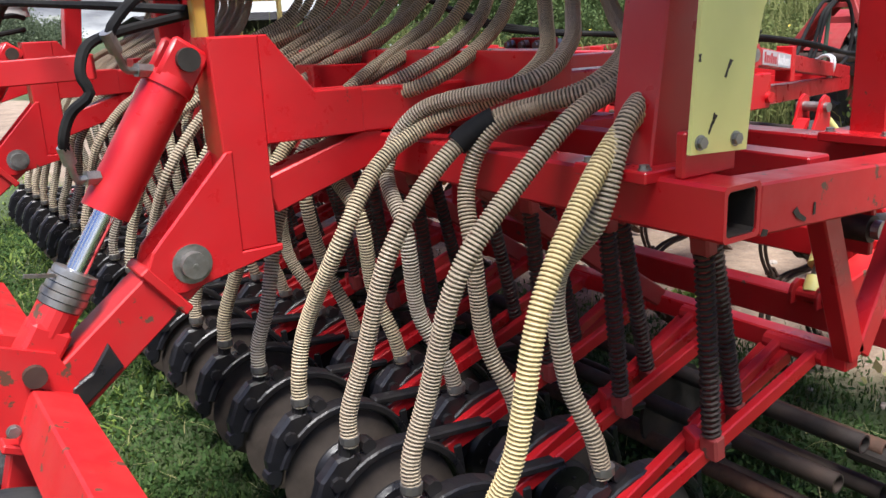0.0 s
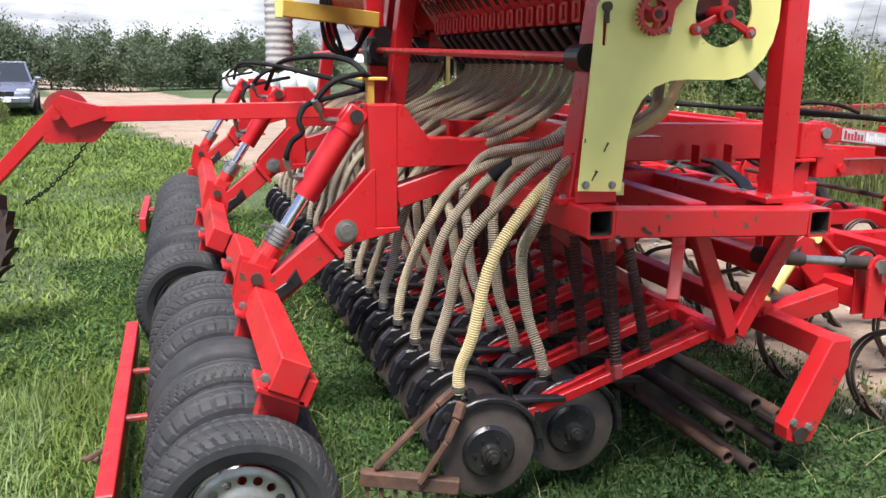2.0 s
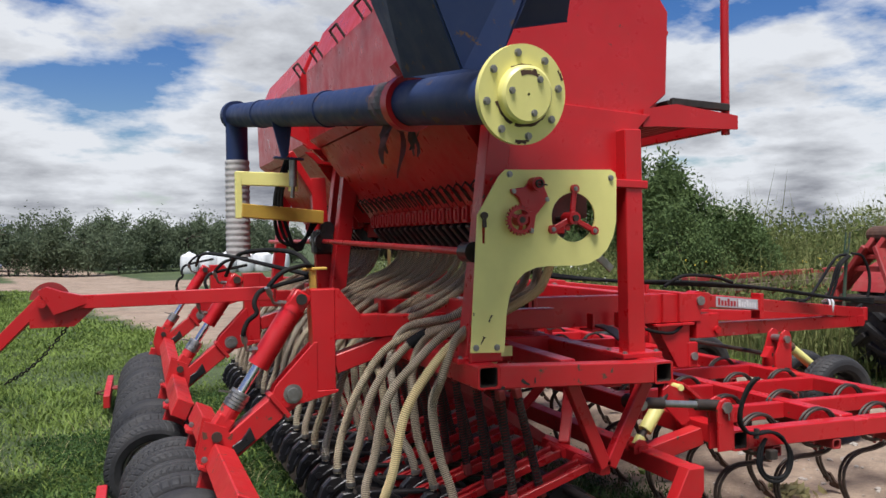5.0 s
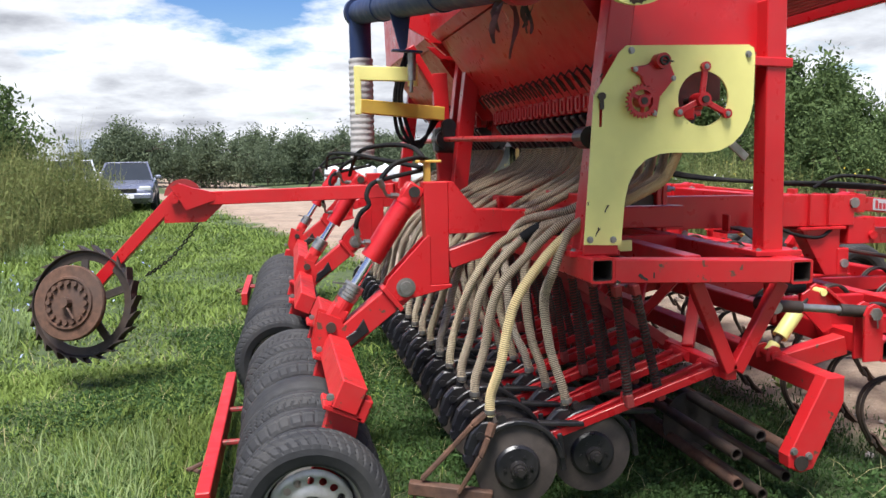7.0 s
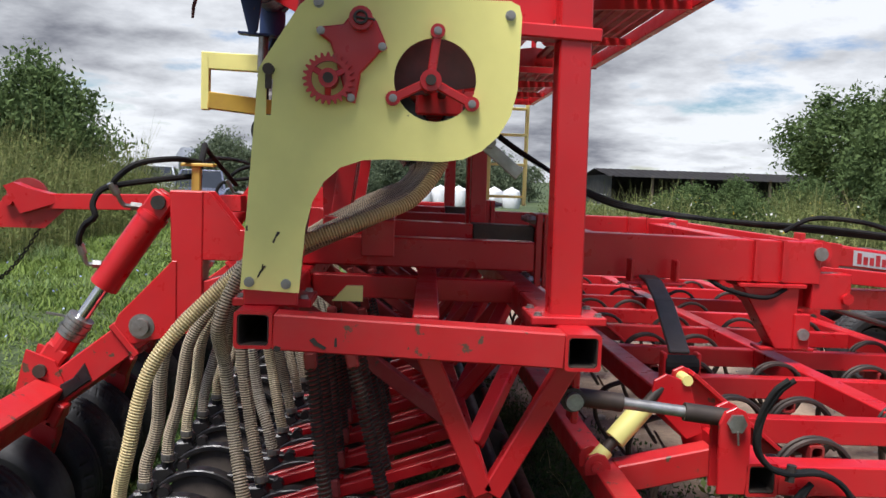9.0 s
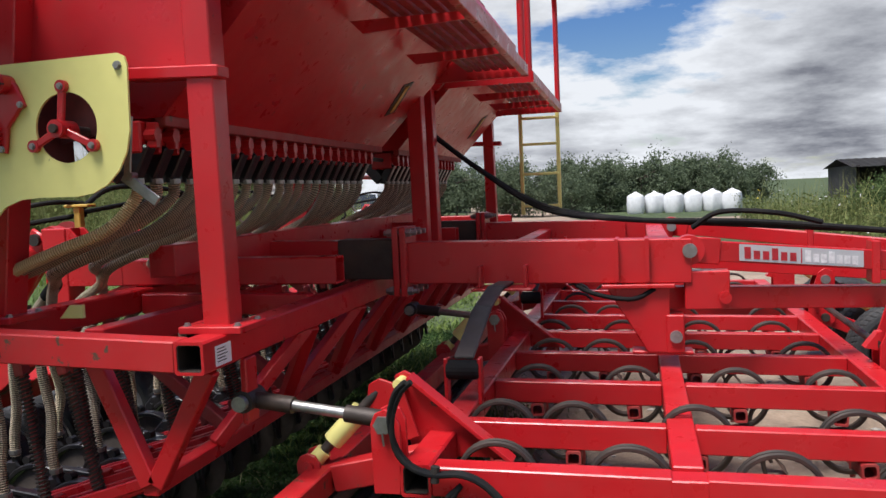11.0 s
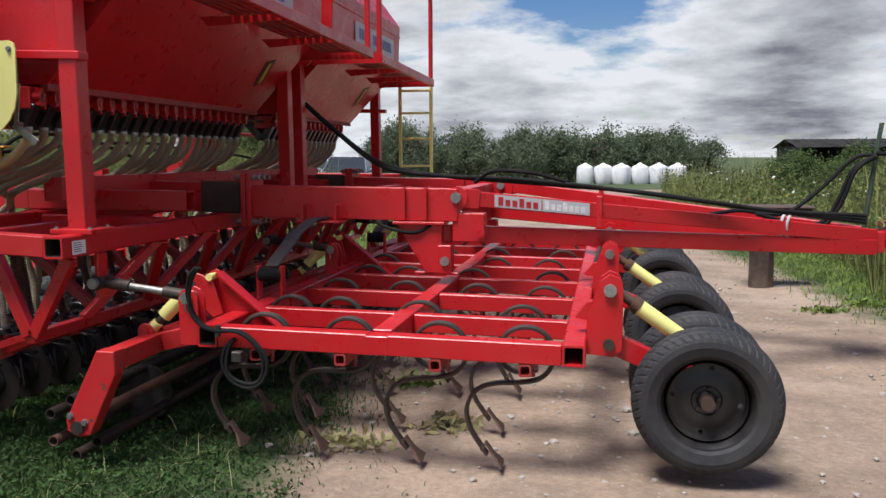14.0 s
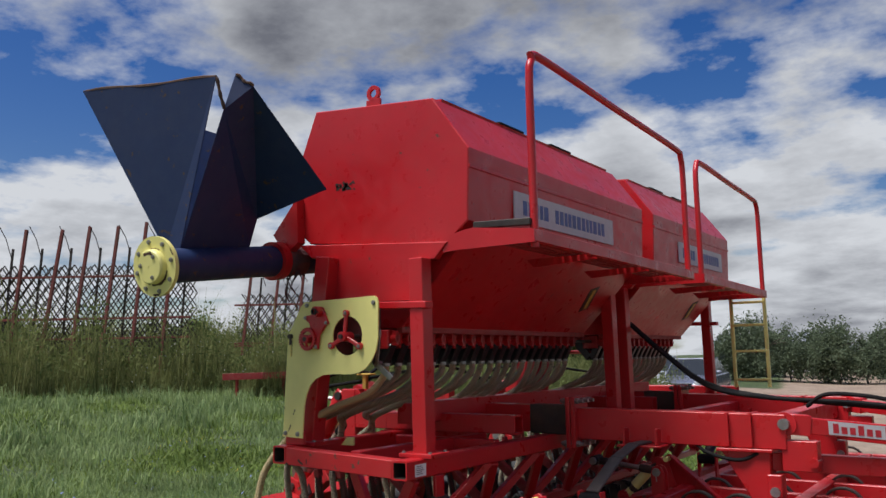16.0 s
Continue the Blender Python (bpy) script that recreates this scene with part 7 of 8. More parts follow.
for x, y, s_, k in ((23.2, 38.5, 1.02, 1), (27.5, 41.0, 1.1, 0), (8.3, 9.6, 0.25, 0), (10.2, 10.4, 0.26, 1), (12.4, 12.6, 0.24, 0), (10.8, 13.6, 0.42, 1)):
    place_tree(broad[k], x, y, s_, 57 * x, 0.27 if x < 9 else 0.84 if x > 20 else s_ * 1.05)
for x, y, s_, k in ((-11.0, 25.0, 1.0, 0), (-13.0, 24.5, 1.1, 1), (8.4, 15.0, 0.38, 2), (8.2, 18.0, 0.46, 1), (10.0, 19.5, 0.5, 0), (12.5, 21.0, 0.55, 2), (-27.0, 23.0, 0.8, 1), (-31.0, 16.5, 0.8, 2), (-23.0, 27.0, 0.8, 0)):
    place_tree(shrub[k], x, y, s_, 83 * y)
place_tree(shrub[2], -8.9, 23.2, 1.2, 40, 1.32)

# ---------------------------------------------------------------- grass


def clumps(x, y):
    """Uneven growth: patches of tall and short stems."""
    r = np.random.default_rng(51)
    total = np.zeros_like(x)
    for _ in range(14):
        an, k, ph = r.uniform(0, 2 * np.pi), r.uniform(0.6, 4.0), r.uniform(0, 6.28)
        total = total + np.sin(k * (x * np.cos(an) + y * np.sin(an)) + ph)
    return np.clip(0.78 + 0.08 * total, 0.5, 1.3)


def edge_rise(x, y):
    """The weeds left of the lawn grow taller away from its edge."""
    away = np.minimum((-3.6 - x) / 1.5, (y - 10.6 - 0.95 * (-5 - x)) / 2.4)
    return np.where((x < 0) & (x > -12), np.clip(away, 0.22, 1.0), 1.0)


def blades(n, region, height, width, rng, lean=0.5, accept=None, patchy=False):
    """Curved grass blades, each a strip of a quad and a tip; region is x0, x1, y0, y1."""
    x = rng.uniform(region[0], region[1], n)
    y = rng.uniform(region[2], region[3], n)
    if accept is not None:
        keep = accept(x, y, rng)
        x, y = x[keep], y[keep]
    n = len(x)
    near = np.clip(0.135 + 0.018 * x, 0.10, 0.20)
    far = np.clip((np.abs(y - 3) - 9) / 12, 0, 1)
    z = near * (1 - far) + 0.05 * far - 0.010 + np.minimum(1.2, 0.045 * np.maximum(0, -3.0 - x))
    an = rng.uniform(0, 2 * np.pi, n)
    h = height * rng.uniform(0.45, 1.25, n)
    if patchy:
        h = h * clumps(x, y) * (edge_rise(x, y) if height > 1 else 1.0) * (0.35 + 0.8 * rng.uniform(0, 1, n) ** 1.6)
    w = width * rng.uniform(0.6, 1.3, n)
    ln = h * lean * rng.uniform(0.1, 1.3, n)
    dx, dy = np.cos(an), np.sin(an)
    sx, sy = -dy * w, dx * w
    base = np.stack([x, y, z], 1)
    mid = base + np.stack([dx * ln * 0.35, dy * ln * 0.35, h * 0.6], 1)
    tip = base + np.stack([dx * ln, dy * ln, h * rng.uniform(0.8, 1.0, n)], 1)
    side = np.stack([sx, sy, 0 * sx], 1)
    q = np.stack([base - side, base + side, mid + side * 0.8, tip, mid - side * 0.8], 1)
    return q.reshape(-1, 3)


def road_mask(x, y):
    xl = 2.42 - 0.205 * np.maximum(y - 2, 0) + 0.5 * np.maximum(1.5 - y, 0)
    xr = 7.2 - 0.13 * y - 0.06 * np.maximum(y - 8, 0)
    return np.minimum(x - xl, xr - x)


def on_grass(x, y, rng):
    d = road_mask(x, y)
    return d < rng.normal(0.0, 0.28, len(x))


grng = np.random.default_rng(8)
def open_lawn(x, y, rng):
    """Open lawn away from the machine, which keeps the lighter, sunlit tone."""
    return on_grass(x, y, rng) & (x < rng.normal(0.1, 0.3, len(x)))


def shaded_lawn(x, y, rng):
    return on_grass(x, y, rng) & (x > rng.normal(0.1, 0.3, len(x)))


near_turf = np.concatenate([
    blades(330000, (-3.0, 0.9, -0.8, 4.5), 0.062, 0.0032, grng, 0.95, open_lawn, True),
    blades(40000, (-1.2, 0.9, -1.6, 3.0), 0.10, 0.0026, grng, 0.8, open_lawn, True),
    blades(70000, (4.6, 9.5, 3.5, 10.0), 0.11, 0.0045, grng, 0.9, on_grass, True),
    blades(150000, (-7.0, 1.5, 3.0, 14.0), 0.085, 0.0075, grng, 1.4, on_grass, True),
    blades(90000, (-12.0, 0.5, 11.0, 30.0), 0.11, 0.015, grng, 1.3, on_grass, True),
    blades(170000, (-24.0, -2.0, -1.0, 24.0), 0.17, 0.010, grng, 1.2, on_grass, True),
])
tagged(new("lawn_grass", quads_mesh("lawn_grass", near_turf, GRASS, 5)), "short green lawn grass round the machine", "grass", "", "stuff")
# the machine's shade is part of this grass colour
shaded_turf = np.concatenate([
    blades(230000, (-0.6, 3.5, -0.8, 4.5), 0.062, 0.0032, grng, 0.95, shaded_lawn, True),
    blades(50000, (-0.6, 3.0, -1.6, 3.0), 0.10, 0.0026, grng, 0.8, shaded_lawn, True)])
tagged(new("shaded_grass", quads_mesh("shaded_grass", shaded_turf, GRASS_SHADED, 5)), "fine dark green grass under the machine, partly coloured as its shade", "grass", "", "stuff")


def tufted(x, y, rng):
    """Uncut grass in loose patches left of the machine."""
    patch = np.sin(1.1 * x + 1.7 * np.sin(0.8 * y)) + np.sin(1.6 * y + 1.3 * np.sin(0.9 * x)) + rng.normal(0, 0.5, len(x))
    return on_grass(x, y, rng) & (patch > 0.35) & (x < -0.7)


tufts = np.concatenate([
    blades(110000, (-4.5, -0.7, -0.8, 4.5), 0.13, 0.0028, grng, 0.9, tufted, True),
    blades(80000, (-9.0, -2.2, 2.0, 12.0), 0.24, 0.0050, grng, 0.8, tufted, True),
    blades(130000, (-24.0, -6.0, -2.0, 22.0), 0.50, 0.011, grng, 0.7, tufted, True)])
tagged(new("rough_grass", quads_mesh("rough_grass", tufts, TUFT, 5)), "longer pale tufts of uncut grass in the lawn", "grass", "", "stuff")
straw = blades(2600, (-3.5, 2.8, -0.8, 6.0), 0.10, 0.0018, grng, 1.7, on_grass)
# rosettes of clover and plantain in the lawn
n_ros = 30000
rx, ry = grng.uniform(-3.5, 2.9, n_ros), grng.uniform(-1.0, 7.0, n_ros)
ok = on_grass(rx, ry, grng) & ((np.sin(1.3 * rx + 2 * np.sin(ry)) * np.sin(1.1 * ry) > 0.1) | (rx > 0.2))
rx, ry = rx[ok], ry[ok]
base = np.repeat(np.stack([rx, ry, np.array([ground_z(a, b) for a, b in zip(rx, ry)]) + 0.02], 1), 9, 0)
base += grng.normal(size=base.shape) * np.array([0.035, 0.035, 0.014])
base[:, 2] = np.abs(base[:, 2])
tagged(new("lawn_weeds", quads_mesh("lawn_weeds", leaves(base, 0.013, grng), LAWN_LEAF, 4)), "low broad-leaved weeds scattered through the lawn", "weeds", "", "stuff")
tagged(new("dry_grass", quads_mesh("dry_grass", straw, GRASS_DRY, 5)), "dry straw-coloured stalks scattered in the lawn", "grass", "", "stuff")


def rough(x, y, rng):
    """Tall weeds stand left of the lawn and right of the track."""
    reach = np.hypot(x - 4.3, y + 2.0)
    left = ((x < -4.0 + 0.4 * np.sin(y * 0.7)) & (y > 11.0 + 0.95 * (-5 - x) + 0.6 * np.sin(x * 1.3)) & (y < 24)) | ((reach > 27 + np.sin(x)) & (x < -12))
    right = (road_mask(x, y) < -0.4 - 0.4 * np.sin(y * 0.9)) & ((y < 24) | (x > 16)) & (x > 4.6 + 0.045 * y)
    return (left | (right & (x > 0))) & on_grass(x, y, rng)


weeds = np.concatenate([
    blades(90000, (-16.0, -4.0, 10.0, 26.0), 2.15, 0.006, grng, 0.35, rough, True),
    blades(130000, (-44.0, -11.0, -2.0, 34.0), 2.9, 0.011, grng, 0.4, rough, True),
    blades(80000, (3.0, 17.0, 4.0, 22.0), 1.3, 0.0065, grng, 0.5, rough, True),
    blades(40000, (14.0, 26.0, 6.0, 22.0), 2.2, 0.012, grng, 0.4, rough, True),
    blades(24000, (-60.0, 45.0, 28.0, 52.0), 0.5, 0.03, grng, 0.4, rough)])
tagged(new("tall_weeds", quads_mesh("tall_weeds", weeds, WEED, 5)), "tall green weeds and grasses at the field's edge", "weeds", "", "stuff")


def weed_leaves(n, region, height, size, rng):
    """Leafy tops between the stems."""
    x, y = rng.uniform(region[0], region[1], n), rng.uniform(region[2], region[3], n)
    keep = rough(x, y, rng) & (rng.uniform(0, 1, n) < clumps(x * 0.6 + 3, y * 0.6))
    x, y = x[keep], y[keep]
    z = np.array([ground_z(a, b) for a, b in zip(x, y)]) + height * clumps(x, y) * edge_rise(x, y) * rng.uniform(0.05, 1.0, len(x))
    return leaves(np.stack([x, y, z], 1), size, rng)


bushy = np.concatenate([
    weed_leaves(170000, (-16.0, -4.0, 10.0, 26.0), 1.7, 0.042, grng),
    weed_leaves(190000, (-40.0, -11.0, -2.0, 34.0), 2.4, 0.075, grng),
    weed_leaves(200000, (3.0, 17.0, 4.0, 24.0), 1.1, 0.036, grng),
    weed_leaves(80000, (14.0, 26.0, 6.0, 22.0), 2.1, 0.06, grng)])
tagged(new("leafy_weeds", quads_mesh("leafy_weeds", bushy, WEED_LEAF, 4)), "leafy green weeds among the tall grasses", "weeds", "", "stuff")

# ---------------------------------------------------------------- other things round the machine


def simple_thing(name, at, label, category, group=""):
    return root(name, (at[0], at[1], ground_z(at[0], at[1])), label, category, group)


def part_at(name, draw, parent, mat, label="", smooth=False):
    bm = bmesh.new()
    draw(bm)
    return part(name, bm, parent, PLACE[parent], label, mat, smooth)


# parked cars
def car(at, turn, paint_mat, label):
    ob = simple_thing("car", at, label, "car", "parked cars")
    PLACE[ob] = PLACE[ob] @ pose(0, 0, 0, 0, 0, turn)
    ob.matrix_basis = PLACE[ob]
    bm = bmesh.new()
    # sections along the car's length (its front at -y): half width, sill, shoulder
    secs = [(-2.12, 0.62, 0.36, 0.62), (-2.02, 0.78, 0.26, 0.70), (-1.55, 0.83, 0.22, 0.80), (-0.85, 0.84, 0.22, 0.90), (0.6, 0.84, 0.22, 0.93), (1.5, 0.83, 0.24, 0.95), (2.05, 0.78, 0.30, 0.94), (2.15, 0.70, 0.40, 0.80)]
    rings = []
    for y, w, lo, hi in secs:
        rings.append([bm.verts.new(p) for p in ((-w * 0.92, y, lo), (-w, y, (lo + hi) * 0.5), (-w * 0.95, y, hi - 0.05), (-w * 0.80, y, hi), (w * 0.80, y, hi), (w * 0.95, y, hi - 0.05), (w, y, (lo + hi) * 0.5), (w * 0.92, y, lo))])
    for r0, r1 in zip(rings, rings[1:]):
        for i in range(8):
            bm.faces.new((r0[i], r0[(i + 1) % 8], r1[(i + 1) % 8], r1[i]))
    bm.faces.new(rings[0])
    bm.faces.new(rings[-1][::-1])
    bmesh.ops.recalc_face_normals(bm, faces=bm.faces[:])
    part("body", bm, ob, PLACE[ob], "", paint_mat, True)

    def cabin(bm, grow, y0, y1, y2, y3, lo, hi):
        a = [bm.verts.new(p) for p in ((-0.74 - grow, y0, lo), (0.74 + grow, y0, lo), (0.74 + grow, y3, lo), (-0.74 - grow, y3, lo))]
        b = [bm.verts.new(p) for p in ((-0.56 - grow, y1, hi), (0.56 + grow, y1, hi), (0.56 + grow, y2, hi), (-0.56 - grow, y2, hi))]
        for i in range(4):
            bm.faces.new((a[i], a[(i + 1) % 4], b[(i + 1) % 4], b[i]))
        bm.faces.new(b)
    part_at("glasshouse", lambda b: cabin(b, 0.0, -0.92, -0.30, 0.95, 1.62, 0.88, 1.40), ob, CAR_GLASS)
    part_at("roof", lambda b: box(b, (-0.60, -0.32, 1.385), (0.60, 0.98, 1.43), 0.03), ob, paint_mat)
    for x in (-1, 1):
        part_at("pillar", lambda b, x=x: beam(b, (x * 0.745, -0.93, 0.88), (x * 0.585, -0.30, 1.40), 0.05, 0.05), ob, paint_mat)
        part_at("headlamp", lambda b, x=x: box(b, (x * 0.56 - 0.17, -2.10, 0.60), (x * 0.56 + 0.17, -1.96, 0.74), 0.03), ob, LAMP_GLASS)
        part_at("mirror", lambda b, x=x: box(b, (x * 0.90 - 0.09, -0.80, 0.92), (x * 0.90 + 0.09, -0.70, 1.03), 0.03), ob, paint_mat)
        for y in (-1.35, 1.30):
            part("wheel", WHEEL_CAR, ob, PLACE[ob] @ Matrix.Translation((x * 0.76, y, 0.29)) @ pose(0, 0, 0, 0, 0, 90))
    part_at("grille", lambda b: box(b, (-0.34, -2.135, 0.56), (0.34, -2.06, 0.68), 0.01), ob, BLACK)
    part_at("bumper", lambda b: box(b, (-0.74, -2.17, 0.36), (0.74, -2.03, 0.54), 0.04), ob, paint_mat)
    part_at("number_plate", lambda b: box(b, (-0.26, -2.185, 0.40), (0.26, -2.165, 0.51), 0.0), ob, PAPER)
    return ob


WHEEL_CAR = tyre_mesh(0.29, 0.18, 0.10, 24)
car((-4.55, 25.3), 6, CAR_PAINT, "silver-blue saloon car parked on the grass")
car((-6.55, 27.2), 9, CAR_WHITE, "pale saloon car parked behind another car")


# white big bags beyond the track
def bag_mesh(seed):
    bm = bmesh.new()
    prof = [(0.40, 0.0), (0.46, 0.12), (0.48, 0.45), (0.47, 0.84), (0.44, 0.93), (0.30, 1.01), (0.13, 1.08), (0.06, 1.14), (0.02, 1.145)]
    n = 20
    rings = []
    for r, z in prof:
        ring = []
        for k in range(n):
            a = 2 * math.pi * k / n
            sq = 1.0 / max(abs(math.cos(a)), abs(math.sin(a))) ** 0.55
            w = 1 + 0.06 * noise.noise((math.cos(a) * 2, math.sin(a) * 2 + seed, z * 4))
            ring.append(bm.verts.new((r * sq * w * math.cos(a), r * sq * w * math.sin(a), z * (1 + 0.03 * noise.noise((a, seed, 1))))))
        rings.append(ring)
    for r0, r1 in zip(rings, rings[1:]):
        for k in range(n):
            bm.faces.new((r0[k], r0[(k + 1) % n], r1[(k + 1) % n], r1[k]))
    bm.faces.new(rings[0][::-1])
    bm.faces.new(rings[-1])
    return data(bm, WHITE_BAG, True)


BAGS = [bag_mesh(i) for i in range(3)]
for i in range(6):
    x, y = 2.9 + 0.95 * i, 43.0 + 0.06 * i + 0.15 * math.sin(2.3 * i)
    ob = tagged(new("big_bag", BAGS[i % 3]), "full white woven bulk bag standing in a row", "bag", "white bulk bags")
    ob.matrix_basis = Matrix.Translation((x, y, ground_z(x, y) - 0.02)) @ pose(0, 0, 0, 0, 0, 31 * i)
    ob.scale = (0.95, 0.95, 1.0 if i < 6 else 0.92)

# wooden stump post on the right of the track
st = simple_thing("wooden_stump", (5.62, 6.75), "dark weathered wooden stump with a block on top", "stump")
bm = bmesh.new()
n = 18
rings = []
for z in (-0.03, 0.15, 0.32, 0.48, 0.63):
    rings.append([bm.verts.new(((0.115 + 0.02 * noise.noise((math.cos(k) * 2, math.sin(k) * 2, z * 2))) * math.cos(2 * math.pi * k / n), (0.115 + 0.02 * noise.noise((k, z, 3))) * math.sin(2 * math.pi * k / n), z)) for k in range(n)])
for r0, r1 in zip(rings, rings[1:]):
    for k in range(n):
        bm.faces.new((r0[k], r0[(k + 1) % n], r1[(k + 1) % n], r1[k]))
bm.faces.new(rings[-1])
part("trunk", bm, st, PLACE[st], "cracked dark brown trunk", STUMP)
part_at("block", lambda b: (box(b, (-0.24, -0.20, 0.62), (0.44, 0.20, 0.80), 0.02), box(b, (-0.25, -0.21, 0.80), (0.45, 0.21, 0.825), 0.01)), st, STUMP, "dark sawn block")


# spike harrow sections stored upright in the weeds
def harrow(at, turn, n, label, gap=0.56, top=4.3):
    ob = simple_thing("harrow_stack", at, label, "harrow", "stored harrows")
    PLACE[ob] = PLACE[ob] @ pose(0, 0, 0, 0, 0, turn)
    ob.matrix_basis = PLACE[ob]
    rng = random.Random(n)
    for i in range(n):
        x = gap * i
        part_at("post", lambda b, x=x: beam(b, (x, 0, 0.0), (x + 0.55 + rng.uniform(-0.12, 0.12), 0.15, top + rng.uniform(-0.25, 0.1)), 0.12, 0.10), ob, RED_OLD, "faded red post")
        part_at("post", lambda b, x=x: beam(b, (x + 0.4, 0.9, 0.0), (x + 0.7, 0.9, top - 0.75), 0.07, 0.07), ob, DARK_METAL)
        for off in (0.2, 0.75):
            bm = bmesh.new()
            for k in range(7):
                z0 = top - 1.45 - 0.52 * (k + 1)
                for s in range(3):
                    w = gap / 3
                    xs = x + 0.05 + w * s
                    beam(bm, (xs, off, z0), (xs + w, off + 0.02, z0 + 0.52), 0.034, 0.034, 0.0)
                    beam(bm, (xs + w, off, z0), (xs, off + 0.02, z0 + 0.52), 0.034, 0.034, 0.0)
                    rod(bm, (xs, off - 0.13, z0 + 0.18), (xs, off + 0.12, z0 + 0.18), 0.008, 5)
            part("lattice", bm, ob, PLACE[ob], "rusty zigzag harrow lattice", DARK_METAL)
        bm = bmesh.new()
        sweep(bm, [Vector((x + 0.55, 0.15, top - 0.05)), Vector((x + 0.8, 0.15, top - 0.5)), Vector((x + 1.0, 0.16, top - 1.15))], 0.016, 5)
        part("chain", bm, ob, PLACE[ob], "", DARK_METAL)
    for z in (top - 1.9, top - 3.4, 1.5):
        part_at("rail", lambda b, z=z: beam(b, (-0.2, 0.1, z), (gap * n, 0.1, z), 0.08, 0.07), ob, RED_OLD)
    return ob


harrow((-26.6, 12.0), 36, 8, "red frames with rusty harrow lattices standing in weeds", 1.06, 5.6)
harrow((-20.8, 20.2), 36, 4, "red frames with rusty harrow lattices further off", 1.06, 5.0)
hb = simple_thing("steel_bar", (-14.9, 16.1), "rusty red steel beam lying in the weeds", "steel beam")
part_at("beam", lambda b: (beam(b, (-1.15, -0.75, 0.66), (1.05, 0.75, 0.70), 0.16, 0.20), beam(b, (0.4, 0.3, 0.0), (0.4, 0.3, 0.6), 0.08, 0.08), beam(b, (-0.8, -0.5, 0.0), (-0.8, -0.5, 0.6), 0.08, 0.08)), hb, RED_DULL)


# tractor that stands ahead of the drawbar
def tractor(at, turn):
    ob = simple_thing("tractor", at, "red tractor with rusty coupling frame beside rough grass", "tractor")
    PLACE[ob] = PLACE[ob] @ pose(0, 0, 0, 0, 0, turn)
    ob.matrix_basis = PLACE[ob]

    def lugged(r, w):
        bm = bmesh.new()
        revolve(bm, [(r * 0.55, -w * 0.42), (r * 0.72, -w * 0.52), (r * 0.91, -w * 0.5), (r * 0.945, -w * 0.3), (r * 0.95, 0), (r * 0.945, w * 0.3), (r * 0.91, w * 0.5), (r * 0.72, w * 0.52), (r * 0.55, w * 0.42)], 40, None, closed=False)
        for k in range(18):
            a = 2 * math.pi * k / 18
            for s in (-1, 1):
                a2 = a + (0.17 if s > 0 else 0)
                p0 = Vector((r * 0.965 * math.cos(a2), s * w * 0.01, r * 0.965 * math.sin(a2)))
                p1 = Vector((r * 0.935 * math.cos(a2 + 0.26), s * w * 0.53, r * 0.935 * math.sin(a2 + 0.26)))
                beam(bm, p0, p1, 0.055, 0.09, 0.006, (math.cos(a2), 0, math.sin(a2)))
        return data(bm, TYRE)
    big, small = lugged(0.60, 0.40), lugged(0.45, 0.30)
    hubm = bmesh.new()
    revolve(hubm, [(0.004, -0.05), (0.18, -0.06), (0.30, -0.14), (0.42, -0.15), (0.43, 0.15), (0.004, 0.10)], 32, None, closed=False)
    hub_b = data(hubm, RED_DULL, True)
    for x, y, z, me, s in ((-0.68, 0, 0.58, big, 0.82), (0.68, 0, 0.58, big, 0.82), (-0.60, 2.3, 0.44, small, 0.6), (0.60, 2.3, 0.44, small, 0.6)):
        m = PLACE[ob] @ Matrix.Translation((x, y, z)) @ pose(0, 0, 0, 0, 0, 90)
        w = part("wheel", me, ob, m, "black lugged tractor tyre with dusty lugs")
        part("rim", hub_b, w, m @ Matrix.Diagonal((s, 1, s, 1)))
    part_at("rear_housing", lambda b: (box(b, (-0.26, -0.35, 0.50), (0.30, 0.9, 1.12), 0.05), box(b, (-0.18, -0.50, 0.62), (0.20, -0.30, 0.95), 0.03), rod(b, (0.0, -0.62, 0.68), (0.0, -0.3, 0.68), 0.05, 14)), ob, DARK_METAL)
    part_at("bonnet", lambda b: (box(b, (-0.34, 1.0, 0.85), (0.34, 2.9, 1.45), 0.10), box(b, (-0.30, 2.86, 0.80), (0.30, 2.98, 1.30), 0.04)), ob, RED_WORN)
    for x in (-1, 1):
        # mudguard: a bent sheet over the wheel
        bm = bmesh.new()
        arc = [(0.66 * math.cos(radians(a)), 0.58 + 0.66 * math.sin(radians(a))) for a in range(20, 151, 10)]
        arc += [(0.65 * math.cos(radians(a)), 0.58 + 0.65 * math.sin(radians(a))) for a in range(150, 19, -10)]
        prism(bm, arc, x * 0.68 - 0.20, x * 0.68 + 0.20)
        part("mudguard", bm, ob, PLACE[ob] @ pose(0, 0, 0, 0, 0, 90) @ Matrix.Scale(-1, 4, (0, 1, 0)), "dull red mudguard", RED_DULL)
        part_at("lower_arm", lambda b, x=x: (beam(b, (x * 0.36, -0.1, 0.62), (x * 0.42, -0.95, 0.86), 0.05, 0.09), rod(b, (x * 0.42 - 0.05, -0.98, 0.87), (x * 0.42 + 0.05, -0.98, 0.87), 0.05, 14)), ob, DARK_METAL)
        part_at("lift_rod", lambda b, x=x: (rod(b, (x * 0.38, -0.45, 0.76), (x * 0.30, -0.42, 1.36), 0.026, 10), beam(b, (x * 0.30, -0.42, 1.36), (x * 0.24, 0.0, 1.30), 0.06, 0.08)), ob, DARK_METAL)
